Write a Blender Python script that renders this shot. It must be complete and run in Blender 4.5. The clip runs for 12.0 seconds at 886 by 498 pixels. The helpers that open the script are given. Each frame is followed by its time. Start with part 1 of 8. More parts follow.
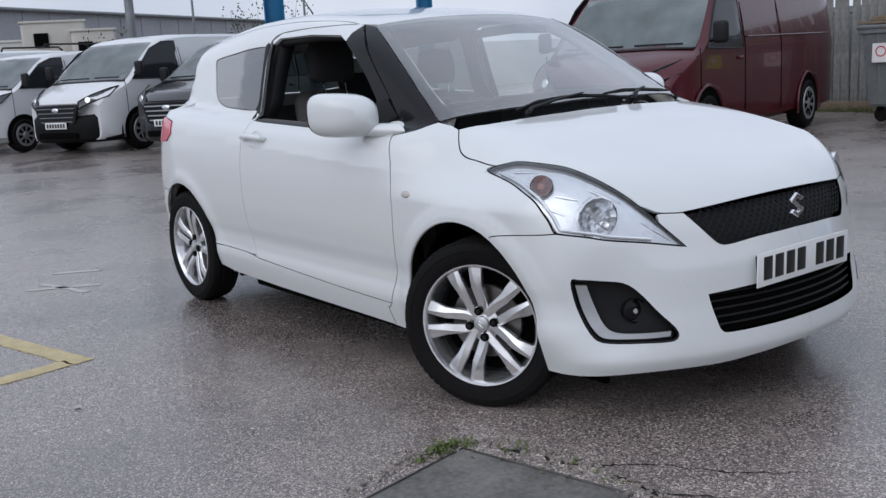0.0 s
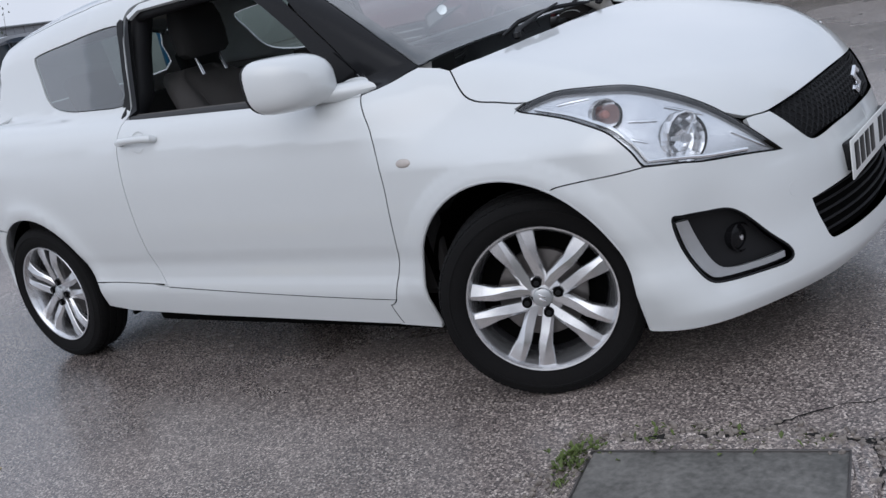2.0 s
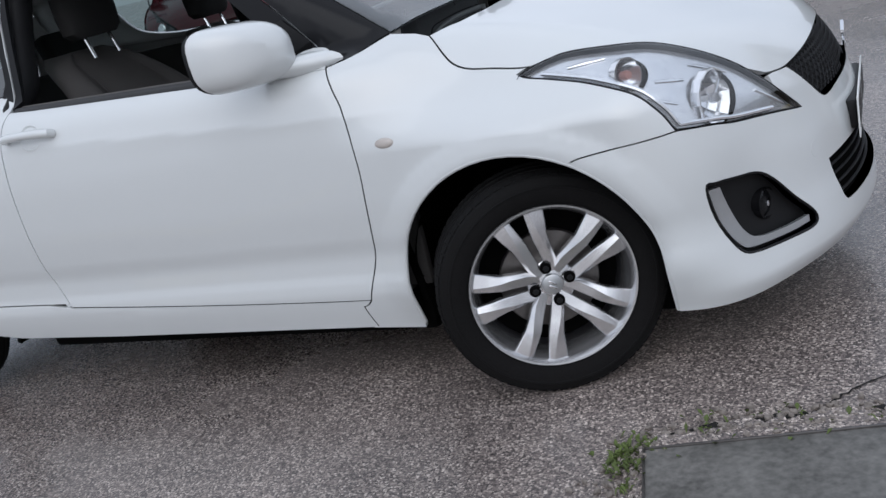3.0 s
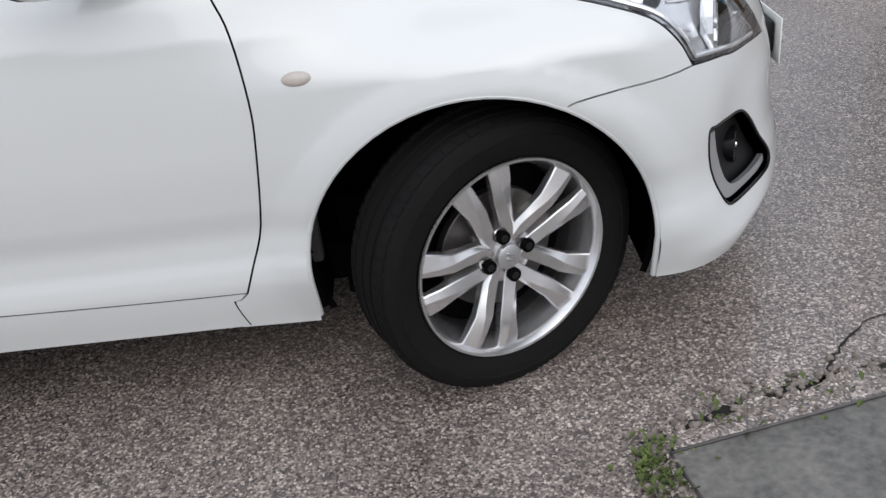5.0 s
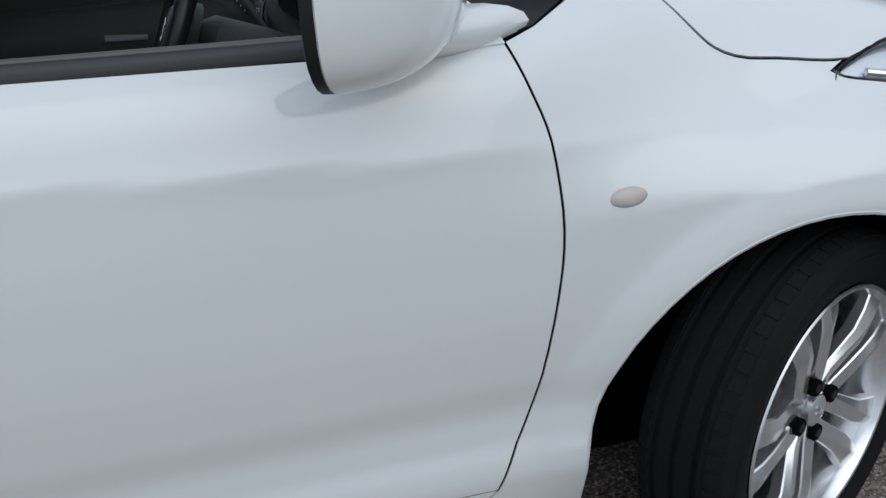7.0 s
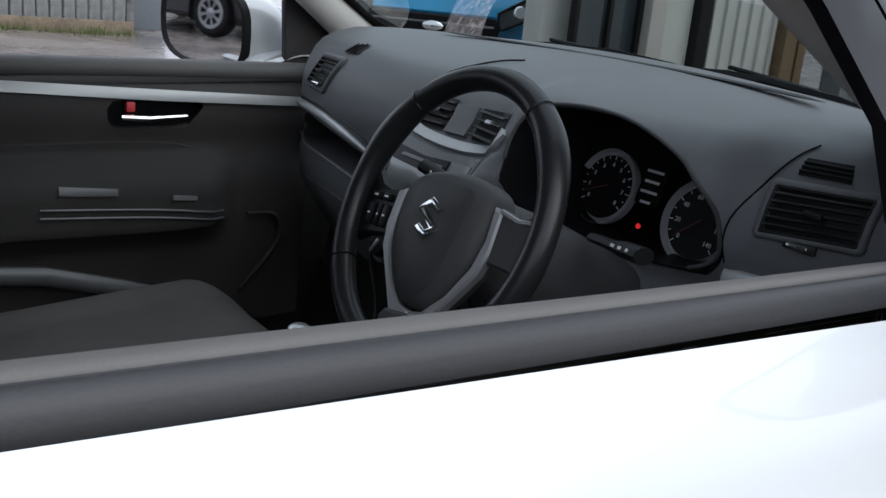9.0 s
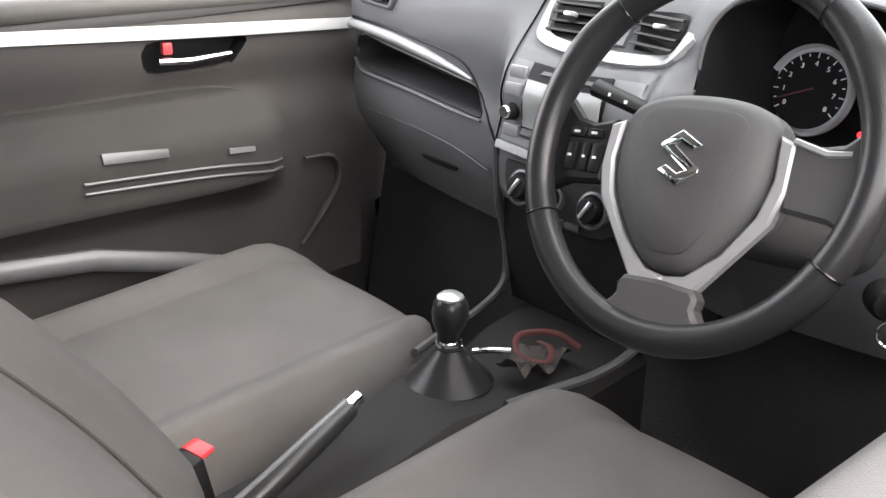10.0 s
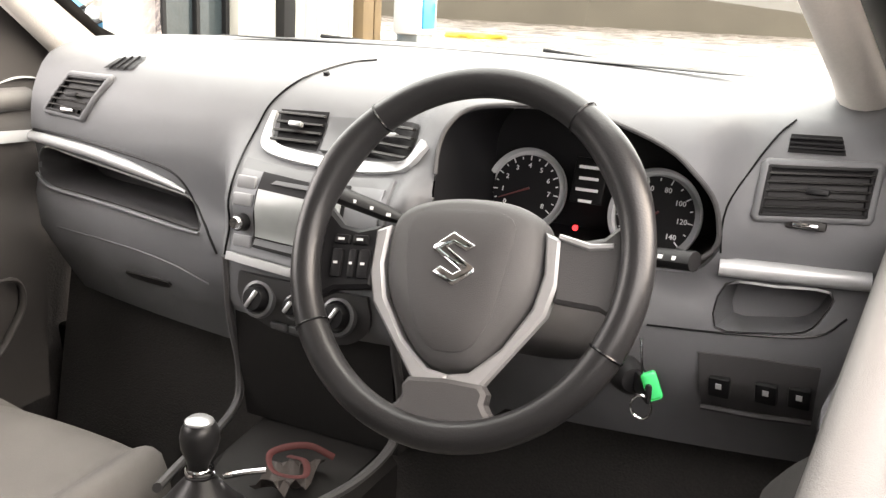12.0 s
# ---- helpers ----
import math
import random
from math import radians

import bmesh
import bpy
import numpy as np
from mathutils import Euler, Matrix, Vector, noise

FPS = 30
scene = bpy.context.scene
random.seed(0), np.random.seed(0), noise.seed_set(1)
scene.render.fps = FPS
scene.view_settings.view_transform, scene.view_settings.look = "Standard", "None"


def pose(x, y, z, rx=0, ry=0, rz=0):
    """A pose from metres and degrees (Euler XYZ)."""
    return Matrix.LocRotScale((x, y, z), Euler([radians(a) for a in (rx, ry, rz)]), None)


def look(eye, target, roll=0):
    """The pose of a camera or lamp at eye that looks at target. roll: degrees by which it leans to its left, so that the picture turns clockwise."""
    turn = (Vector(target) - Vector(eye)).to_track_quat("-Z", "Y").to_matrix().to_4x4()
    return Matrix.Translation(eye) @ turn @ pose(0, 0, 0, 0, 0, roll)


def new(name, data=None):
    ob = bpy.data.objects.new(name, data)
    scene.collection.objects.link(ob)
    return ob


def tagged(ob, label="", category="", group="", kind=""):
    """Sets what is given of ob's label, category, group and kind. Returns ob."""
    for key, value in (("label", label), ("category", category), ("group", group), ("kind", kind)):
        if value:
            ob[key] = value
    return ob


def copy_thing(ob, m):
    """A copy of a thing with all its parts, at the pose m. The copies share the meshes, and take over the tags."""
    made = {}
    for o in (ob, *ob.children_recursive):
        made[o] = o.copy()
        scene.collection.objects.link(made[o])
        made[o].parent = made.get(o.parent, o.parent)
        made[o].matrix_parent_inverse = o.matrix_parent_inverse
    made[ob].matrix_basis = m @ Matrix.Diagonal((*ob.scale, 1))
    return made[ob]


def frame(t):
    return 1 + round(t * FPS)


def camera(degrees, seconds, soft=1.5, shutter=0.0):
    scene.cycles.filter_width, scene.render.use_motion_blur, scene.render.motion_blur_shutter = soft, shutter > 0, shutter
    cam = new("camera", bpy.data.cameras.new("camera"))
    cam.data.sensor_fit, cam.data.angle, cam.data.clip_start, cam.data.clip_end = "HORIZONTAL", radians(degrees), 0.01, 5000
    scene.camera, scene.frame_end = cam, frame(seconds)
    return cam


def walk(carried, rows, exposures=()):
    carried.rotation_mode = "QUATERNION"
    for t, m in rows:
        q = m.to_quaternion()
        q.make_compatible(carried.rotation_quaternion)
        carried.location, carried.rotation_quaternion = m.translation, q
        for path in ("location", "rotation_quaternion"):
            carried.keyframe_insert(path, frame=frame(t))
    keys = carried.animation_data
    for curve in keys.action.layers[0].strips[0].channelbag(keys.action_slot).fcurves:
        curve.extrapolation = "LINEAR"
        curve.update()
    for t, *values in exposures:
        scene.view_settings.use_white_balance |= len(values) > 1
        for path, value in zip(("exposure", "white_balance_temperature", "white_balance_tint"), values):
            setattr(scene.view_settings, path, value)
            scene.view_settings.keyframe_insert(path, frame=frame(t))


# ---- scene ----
cam = camera(49.0, 12.0, soft=1.45)
PATH = [
    (0, (2.529, -2.846, 1.196), (0.96, -1.665, 0.817), -3.5),
    (0.5, (2.253, -2.823, 1.216), (0.727, -1.586, 0.841), -6.5),
    (1, (1.998, -2.928, 1.208), (0.577, -1.575, 0.824), -8.3),
    (1.5, (1.729, -3.006, 1.234), (0.426, -1.561, 0.773), -10.5),
    (2, (1.435, -2.982, 1.22), (0.233, -1.474, 0.688), -13.5),
    (2.5, (1.182, -2.939, 1.253), (0.097, -1.361, 0.676), -15.3),
    (3, (0.845, -2.96, 1.212), (-0.03, -1.272, 0.591), -14.1),
    (3.2, (0.73, -2.952, 1.202), (-0.044, -1.225, 0.554), -13.8),
    (4.8, (-0.014, -2.519, 1.284), (-0.106, -0.776, 0.306), -8.1),
    (5, (-0.108, -2.49, 1.285), (-0.125, -0.748, 0.302), -7.0),
    (5.5, (-0.29, -2.363, 1.24), (-0.171, -0.626, 0.255), -5.4),
    (6, (-0.448, -2.197, 1.236), (-0.225, -0.483, 0.23), -4.1),
    (6.5, (-0.631, -2.056, 1.198), (-0.303, -0.351, 0.266), -3.3),
    (7, (-0.860, -1.897, 1.205), (-0.425, -0.163, 0.378), -3.4),
    (7.2, (-0.939, -1.801, 1.187), (-0.416, -0.069, 0.407), -3.1),
    (7.5, (-1.034, -1.654, 1.153), (-0.419, 0.078, 0.444), -2.7),
    (7.7, (-1.065, -1.584, 1.172), (-0.438, 0.156, 0.494), -1.9),
    (9.3, (-1.522, -1.009, 1.140), (-0.441, 0.302, 0.657), 5.4),
    (9.5, (-1.536, -0.944, 1.140), (-0.453, 0.350, 0.611), 4.3),
    (10, (-1.542, -0.770, 1.112), (-0.455, 0.471, 0.477), 0.9),
    (10.5, (-1.550, -0.677, 1.113), (-0.307, 0.461, 0.578), -4.5),
    (11, (-1.569, -0.651, 1.107), (-0.145, 0.313, 0.693), -3.7),
    (11.5, (-1.587, -0.661, 1.108), (-0.079, 0.166, 0.695), 0.3),
    (12, (-1.606, -0.673, 1.110), (-0.081, 0.106, 0.675), 2.9),
]
EXPOSURES = [(0, -0.12, 5900, 11), (2.0, -0.12, 5900, 11), (3.2, -0.05, 5900, 10), (5.0, 0.2, 6300, 10), (6.0, 0.18, 6250, 9), (6.5, 0.1, 6300, 9), (7.0, -0.18, 5850, 6), (7.7, -0.18, 5850, 6), (9.3, 1.3, 6050, 10), (9.6, 2.55, 6250, 11), (10.0, 3.35, 6900, 13), (10.5, 3.8, 7200, 13), (11.0, 3.95, 7400, 13), (12.0, 3.62, 7700, 15)]
walk(cam, [(t, look(eye, target, roll)) for t, eye, target, roll in PATH], EXPOSURES)


# ---- light: an overcast sky ----
world = bpy.data.worlds.new("overcast")
scene.world = world
world.use_nodes = True
wn = world.node_tree.nodes
wl = world.node_tree.links
sky = wn.new("ShaderNodeTexSky")
sky.sky_type = "NISHITA"
sky.sun_disc = False
sky.sun_elevation = radians(39)
sky.sun_rotation = radians(164)
sky.dust_density = 6.0
sky.air_density = 1.0
cloud = wn.new("ShaderNodeTexNoise")
cloud.inputs["Scale"].default_value = 2.5
cloud.inputs["Detail"].default_value = 5
ramp = wn.new("ShaderNodeValToRGB")
ramp.color_ramp.elements[0].position, ramp.color_ramp.elements[0].color = 0.35, (7.2, 7.6, 8.3, 1)
ramp.color_ramp.elements[1].position, ramp.color_ramp.elements[1].color = 0.68, (10.5, 10.6, 11.0, 1)
blend = wn.new("ShaderNodeMix")
blend.data_type = "RGBA"
blend.inputs["Factor"].default_value = 0.85
wl.new(cloud.outputs["Fac"], ramp.inputs["Fac"])
wl.new(sky.outputs["Color"], blend.inputs["A"])
wl.new(ramp.outputs["Color"], blend.inputs["B"])
# brighter toward the zenith, as an overcast sky is
way = wn.new("ShaderNodeTexCoord")
axes = wn.new("ShaderNodeSeparateXYZ")
wl.new(way.outputs["Generated"], axes.inputs["Vector"])
rise = wn.new("ShaderNodeMapRange")
rise.inputs["From Min"].default_value, rise.inputs["From Max"].default_value = 0.0, 1.0
rise.inputs["To Min"].default_value, rise.inputs["To Max"].default_value = 0.93, 1.25
wl.new(axes.outputs["Z"], rise.inputs["Value"])
shade = wn.new("ShaderNodeVectorMath")
shade.operation = "SCALE"
wl.new(blend.outputs["Result"], shade.inputs[0])
wl.new(rise.outputs["Result"], shade.inputs["Scale"])
wl.new(shade.outputs["Vector"], wn["Background"].inputs["Color"])
wn["Background"].inputs["Strength"].default_value = 0.1
sun_data = bpy.data.lights.new("sun", "SUN")
sun_data.energy, sun_data.angle, sun_data.color = 0.75, radians(66), (1.0, 0.97, 0.93)
sun = new("sun", sun_data)
sun.matrix_world = look((4, -14, 12), (0, 0, 0))


# ---- materials ----
def material(name, color, rough=0.5, metal=0.0, vary=0.12, scale=6.0, grain=60.0, bump=0.0, coat=0.0, spec=0.5, rough_vary=0.1, emit=None, trans=0.0, ior=1.45):
    m = bpy.data.materials.new(name)
    m.use_nodes = True
    n, l = m.node_tree.nodes, m.node_tree.links
    b = n["Principled BSDF"]
    b.inputs["Metallic"].default_value = metal
    b.inputs["Specular IOR Level"].default_value = spec
    b.inputs["Coat Weight"].default_value = coat
    b.inputs["Coat Roughness"].default_value = 0.03
    b.inputs["Transmission Weight"].default_value = trans
    b.inputs["IOR"].default_value = ior
    at = n.new("ShaderNodeTexCoord")
    big = n.new("ShaderNodeTexNoise")
    big.inputs["Scale"].default_value, big.inputs["Detail"].default_value = scale, 3
    fine = n.new("ShaderNodeTexNoise")
    fine.inputs["Scale"].default_value, fine.inputs["Detail"].default_value = grain, 4
    for t in (big, fine):
        l.new(at.outputs["Object"], t.inputs["Vector"])
    both = n.new("ShaderNodeMath")
    both.operation = "MULTIPLY_ADD"
    both.inputs[1].default_value = 0.5
    l.new(fine.outputs["Fac"], both.inputs[0])
    half = n.new("ShaderNodeMath")
    half.operation = "MULTIPLY"
    half.inputs[1].default_value = 0.5
    l.new(big.outputs["Fac"], half.inputs[0])
    l.new(half.outputs[0], both.inputs[2])
    tint = n.new("ShaderNodeValToRGB")
    dark, light = [tuple(min(c * k, 1.0) for c in color) + (1,) for k in (1 - vary, 1 + vary)]
    tint.color_ramp.elements[0].position, tint.color_ramp.elements[0].color = 0.3, dark
    tint.color_ramp.elements[1].position, tint.color_ramp.elements[1].color = 0.7, light
    l.new(both.outputs[0], tint.inputs["Fac"])
    l.new(tint.outputs["Color"], b.inputs["Base Color"])
    gloss = n.new("ShaderNodeMapRange")
    gloss.inputs["To Min"].default_value, gloss.inputs["To Max"].default_value = max(rough * (1 - rough_vary), 0), min(rough * (1 + rough_vary), 1)
    l.new(both.outputs[0], gloss.inputs["Value"])
    l.new(gloss.outputs["Result"], b.inputs["Roughness"])
    if bump:
        bp = n.new("ShaderNodeBump")
        bp.inputs["Strength"].default_value, bp.inputs["Distance"].default_value = bump, 0.002
        l.new(fine.outputs["Fac"], bp.inputs["Height"])
        l.new(bp.outputs["Normal"], b.inputs["Normal"])
    if emit:
        b.inputs["Emission Color"].default_value = (*emit[:3], 1)
        b.inputs["Emission Strength"].default_value = emit[3]
    return m


PAINT = material("white_paint", (0.625, 0.645, 0.648), 0.28, vary=0.008, scale=1.2, grain=12, coat=1.0, rough_vary=0.05)
# near-black stand-in for shade in gaps, behind panels and under the car
DARK_GAP = material("near_black", (0.004, 0.004, 0.004), 0.95, spec=0.02)
BLACK_PLASTIC = material("black_plastic", (0.010, 0.010, 0.011), 0.5, bump=0.15, grain=900, spec=0.25)
BLACK_GLOSS = material("black_gloss", (0.007, 0.007, 0.008), 0.16, vary=0.05, spec=0.25)
RUBBER = material("tyre_rubber", (0.0090, 0.0088, 0.0090), 0.80, vary=0.3, bump=0.3, grain=250, spec=0.12)
SEAL = material("rubber_seal", (0.032, 0.032, 0.033), 0.5, bump=0.1, grain=300)
LEDGE = material("ledge_plastic", (0.110, 0.104, 0.098), 0.55, bump=0.1, grain=700)
ALLOY = material("silver_alloy", (0.67, 0.67, 0.68), 0.24, metal=0.9, vary=0.08, grain=40)
ALLOY_SHADED = material("shaded_alloy", (0.06, 0.06, 0.065), 0.5, metal=0.6, vary=0.25)
CHROME = material("chrome", (0.75, 0.76, 0.78), 0.09, metal=1.0, vary=0.03)
STEEL = material("brake_steel", (0.16, 0.15, 0.145), 0.45, metal=0.9, vary=0.2)
SILVER_TRIM = material("satin_silver_trim", (0.45, 0.46, 0.47), 0.32, metal=0.7, vary=0.04)
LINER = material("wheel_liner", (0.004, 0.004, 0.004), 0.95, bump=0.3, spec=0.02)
PLATE_WHITE = material("plate_white", (0.74, 0.75, 0.74), 0.3, vary=0.03)
PLATE_BLACK = material("plate_black", (0.015, 0.015, 0.015), 0.4)
RED_LENS = material("red_lens", (0.56, 0.09, 0.12), 0.12, vary=0.1, coat=0.6)
ORANGE = material("orange_bulb", (0.42, 0.20, 0.17), 0.3)
MARKER_LENS = material("clear_marker_lens", (0.44, 0.40, 0.37), 0.2, vary=0.1, coat=0.5)


def glass_material(name, tint, sheen=0.75, base=0.08, power=2.8):
    """A pane: mostly clear, with a mirror-like sheen."""
    m = bpy.data.materials.new(name)
    m.use_nodes = True
    n, l = m.node_tree.nodes, m.node_tree.links
    n.remove(n["Principled BSDF"])
    see = n.new("ShaderNodeBsdfTransparent")
    see.inputs["Color"].default_value = (*tint, 1)
    shine = n.new("ShaderNodeBsdfGlossy")
    shine.inputs["Roughness"].default_value = 0.02
    edge = n.new("ShaderNodeLayerWeight")
    edge.inputs["Blend"].default_value = 0.5
    steep = n.new("ShaderNodeMath")
    steep.operation = "POWER"
    steep.inputs[1].default_value = power
    l.new(edge.outputs["Facing"], steep.inputs[0])
    fres = n.new("ShaderNodeMath")
    fres.operation = "MULTIPLY_ADD"
    fres.inputs[1].default_value, fres.inputs[2].default_value = sheen, base
    l.new(steep.outputs[0], fres.inputs[0])
    mix = n.new("ShaderNodeMixShader")
    l.new(fres.outputs[0], mix.inputs[0])
    l.new(see.outputs[0], mix.inputs[1])
    l.new(shine.outputs[0], mix.inputs[2])
    l.new(mix.outputs[0], n["Material Output"].inputs["Surface"])
    return m


SCREEN = glass_material("windscreen_glass", (0.74, 0.80, 0.78), 0.90, 0.10, 1.9)
TINTED = glass_material("tinted_glass", (0.35, 0.42, 0.40), 0.80, 0.16, 2.4)
LENS = glass_material("clear_lens", (0.95, 0.96, 0.97))


# ---- building tools ----
from mathutils.geometry import delaunay_2d_cdt


def as_object(name, mesh, mat, parent=None, label=""):
    ob = new(name, mesh)
    if mat:
        mesh.materials.append(mat)
    if parent:
        ob.parent = parent
    if label:
        ob["label"] = label
    return ob


def part(name, bm, mat, parent=None, label="", smooth=True, crease=40):
    """Links a bmesh as one mesh object under a thing or a part."""
    bmesh.ops.recalc_face_normals(bm, faces=bm.faces)
    me = bpy.data.meshes.new(name)
    bm.to_mesh(me)
    bm.free()
    if smooth:
        me.shade_smooth()
        me.set_sharp_from_angle(angle=radians(crease))
    return as_object(name, me, mat, parent, label)


def thing(name, label, category, group="", at=None):
    ob = new(name)
    ob.empty_display_size = 0.1
    if at:
        ob.matrix_world = at
    return tagged(ob, label, category, group)


def mirrored(ob, parent=None):
    """The same part on the other side of the car, with its own parts."""
    made = {}
    for o in (ob, *ob.children_recursive):
        c = o.copy()
        scene.collection.objects.link(c)
        made[o] = c
        c.parent = made.get(o.parent, o.parent)
    top = made[ob]
    top.matrix_basis = Matrix.Diagonal((1, -1, 1, 1)) @ ob.matrix_basis
    return top


def add_box(bm, size, at=(0, 0, 0), turn=(0, 0, 0), bevel=0.0, segs=2):
    m = Matrix.LocRotScale(at, Euler([radians(a) for a in turn]), None) @ Matrix.Diagonal((*size, 1))
    r = bmesh.ops.create_cube(bm, size=1.0, matrix=m)
    if bevel:
        edges = list({e for v in r["verts"] for e in v.link_edges})
        bmesh.ops.bevel(bm, geom=edges, offset=bevel, segments=segs, profile=0.5, affect="EDGES")
    return bm


def box(size, at=(0, 0, 0), turn=(0, 0, 0), bevel=0.0, segs=2):
    return add_box(bmesh.new(), size, at, turn, bevel, segs)


def lathe(profile, n=48, close=False, bm=None, m=None):
    """Turns (radius, along) pairs about the y axis."""
    bm = bm or bmesh.new()
    rings = []
    for k in range(n):
        a = 2 * math.pi * k / n
        rings.append([bm.verts.new((m or Matrix()) @ Vector((r * math.cos(a), y, r * math.sin(a)))) for r, y in profile])
    span = len(profile) if close else len(profile) - 1
    for k in range(n):
        p, q = rings[k], rings[(k + 1) % n]
        for j in range(span):
            i = (j + 1) % len(profile)
            bm.faces.new((p[j], q[j], q[i], p[i]))
    bmesh.ops.remove_doubles(bm, verts=bm.verts, dist=1e-5)
    return bm


def tube(points, radius, n=8, bm=None, closed=False, caps=True, flat=1.0):
    """A round bar along points; radius may be a number or one for each point."""
    bm = bm or bmesh.new()
    pts = [Vector(p) for p in points]
    rad = radius if isinstance(radius, (list, tuple)) else [radius] * len(pts)
    rings, side = [], None
    for k, p in enumerate(pts):
        if closed:
            d = pts[(k + 1) % len(pts)] - pts[k - 1]
        else:
            d = pts[min(k + 1, len(pts) - 1)] - pts[max(k - 1, 0)]
        d.normalize()
        if side is None:
            side = d.orthogonal().normalized() if abs(d.z) > 0.95 else d.cross(Vector((0, 0, 1))).normalized()
        side = (side - d * side.dot(d)).normalized()
        up = d.cross(side)
        rings.append([bm.verts.new(p + rad[k] * (math.cos(a) * side + flat * math.sin(a) * up)) for a in [2 * math.pi * j / n for j in range(n)]])
    for k in range(len(pts) if closed else len(pts) - 1):
        p, q = rings[k], rings[(k + 1) % len(pts)]
        for j in range(n):
            bm.faces.new((p[j], p[(j + 1) % n], q[(j + 1) % n], q[j]))
    if caps and not closed:
        bm.faces.new(rings[0][::-1])
        bm.faces.new(rings[-1])
    return bm


def prism(outline, depth, m=None, bevel=0.0, bm=None, segs=1):
    """An outline in x, y pulled up by depth along z, laid at the pose m."""
    bm2 = bmesh.new()
    f = bm2.faces.new([bm2.verts.new((x, y, 0)) for x, y in outline])
    r = bmesh.ops.extrude_face_region(bm2, geom=[f])
    top = [v for v in r["geom"] if isinstance(v, bmesh.types.BMVert)]
    bmesh.ops.translate(bm2, verts=top, vec=(0, 0, depth))
    bmesh.ops.recalc_face_normals(bm2, faces=bm2.faces)
    if bevel:
        edges = [e for e in bm2.edges if all(v in top for v in e.verts)] if depth else []
        bmesh.ops.bevel(bm2, geom=edges, offset=bevel, segments=segs, profile=0.5, affect="EDGES")
    if m is not None:
        bmesh.ops.transform(bm2, matrix=m, verts=bm2.verts)
    if bm is None:
        return bm2
    me = bpy.data.meshes.new("t")
    bm2.to_mesh(me)
    bm2.free()
    bm.from_mesh(me)
    bpy.data.meshes.remove(me)
    return bm


def loft(rings, closed_ring=True, cap=True, bm=None):
    """A skin over rings of points that all have the same count."""
    bm = bm or bmesh.new()
    vs = [[bm.verts.new(p) for p in ring] for ring in rings]
    n = len(vs[0])
    for a, b in zip(vs, vs[1:]):
        for j in range(n if closed_ring else n - 1):
            k = (j + 1) % n
            bm.faces.new((a[j], a[k], b[k], b[j]))
    if cap and closed_ring:
        bm.faces.new(vs[0][::-1])
        bm.faces.new(vs[-1])
    return bm


def smooth_line(pts, n=6, closed=False):
    """Catmull-Rom points through the given ones."""
    p = [np.array(q, float) for q in pts]
    out = []
    count = len(p)
    for k in range(count if closed else count - 1):
        if closed:
            a, b, c, d = p[k - 1], p[k], p[(k + 1) % count], p[(k + 2) % count]
        else:
            b, c = p[k], p[k + 1]
            a = p[k - 1] if k else 2 * b - c
            d = p[k + 2] if k + 2 < count else 2 * c - b
        for j in range(n):
            t = j / n
            out.append(0.5 * (2 * b + (c - a) * t + (2 * a - 5 * b + 4 * c - d) * t * t + (3 * b - a - 3 * c + d) * t ** 3))
    if not closed:
        out.append(p[-1])
    return out


def curve(knots):
    """A smooth line through (at, value) knots."""
    xs = np.array([k[0] for k in knots], float)
    ys = np.array([k[1] for k in knots], float)
    h = np.diff(xs)
    d = np.diff(ys) / h
    m = np.concatenate([[d[0]], np.where(d[:-1] * d[1:] > 0, 2 * d[:-1] * d[1:] / np.where(d[:-1] + d[1:] == 0, 1, d[:-1] + d[1:]), 0), [d[-1]]])

    def value(x):
        x = np.asarray(x, float)
        i = np.clip(np.searchsorted(xs, x) - 1, 0, len(h) - 1)
        t = (x - xs[i]) / h[i]
        tc = np.clip(t, 0, 1)
        v = ((1 + 2 * tc) * (1 - tc) ** 2 * ys[i] + tc * (1 - tc) ** 2 * h[i] * m[i]
             + tc ** 2 * (3 - 2 * tc) * ys[i + 1] + tc ** 2 * (tc - 1) * h[i] * m[i + 1])
        return v + np.where(t < 0, t, 0) * h[i] * m[i] + np.where(t > 1, t - 1, 0) * h[i] * m[i + 1]
    return value


def smax(a, b, k):
    h = np.clip(0.5 + 0.5 * (a - b) / k, 0, 1)
    return b + (a - b) * h + k * h * (1 - h)


def smin(a, b, k):
    return -smax(-a, -b, k)


# ---- the shape of the painted car body ----
# half width of the sides over the height, and its narrowing along the car
SIDE = curve([(0.15, 0.772), (0.20, 0.786), (0.27, 0.806), (0.315, 0.8145), (0.34, 0.8135), (0.37, 0.809), (0.41, 0.8095), (0.48, 0.824), (0.60, 0.840), (0.74, 0.846), (0.82, 0.842), (0.90, 0.828), (1.0, 0.800), (1.2, 0.72)])
TAPER = curve([(-3.1, -0.10), (-2.8, -0.040), (-2.4, -0.008), (-1.9, 0.0), (-0.6, 0.0), (-0.2, -0.004), (0.2, -0.006), (0.5, -0.02), (0.8, -0.05)])
NOSE = curve([(0.14, 0.68), (0.19, 0.725), (0.25, 0.757), (0.33, 0.748), (0.40, 0.735), (0.50, 0.728), (0.58, 0.709), (0.65, 0.692), (0.70, 0.674), (0.76, 0.645), (0.9, 0.56)])
TAIL = curve([(0.15, -2.96), (0.25, -3.03), (0.45, -3.07), (0.60, -3.05), (0.75, -3.02), (0.95, -2.97), (1.1, -2.95)])
BONNET = curve([(-0.6, 1.03), (-0.3, 1.005), (-0.1, 0.980), (0.1, 0.942), (0.3, 0.886), (0.42, 0.842), (0.52, 0.795), (0.60, 0.745), (0.68, 0.68)])
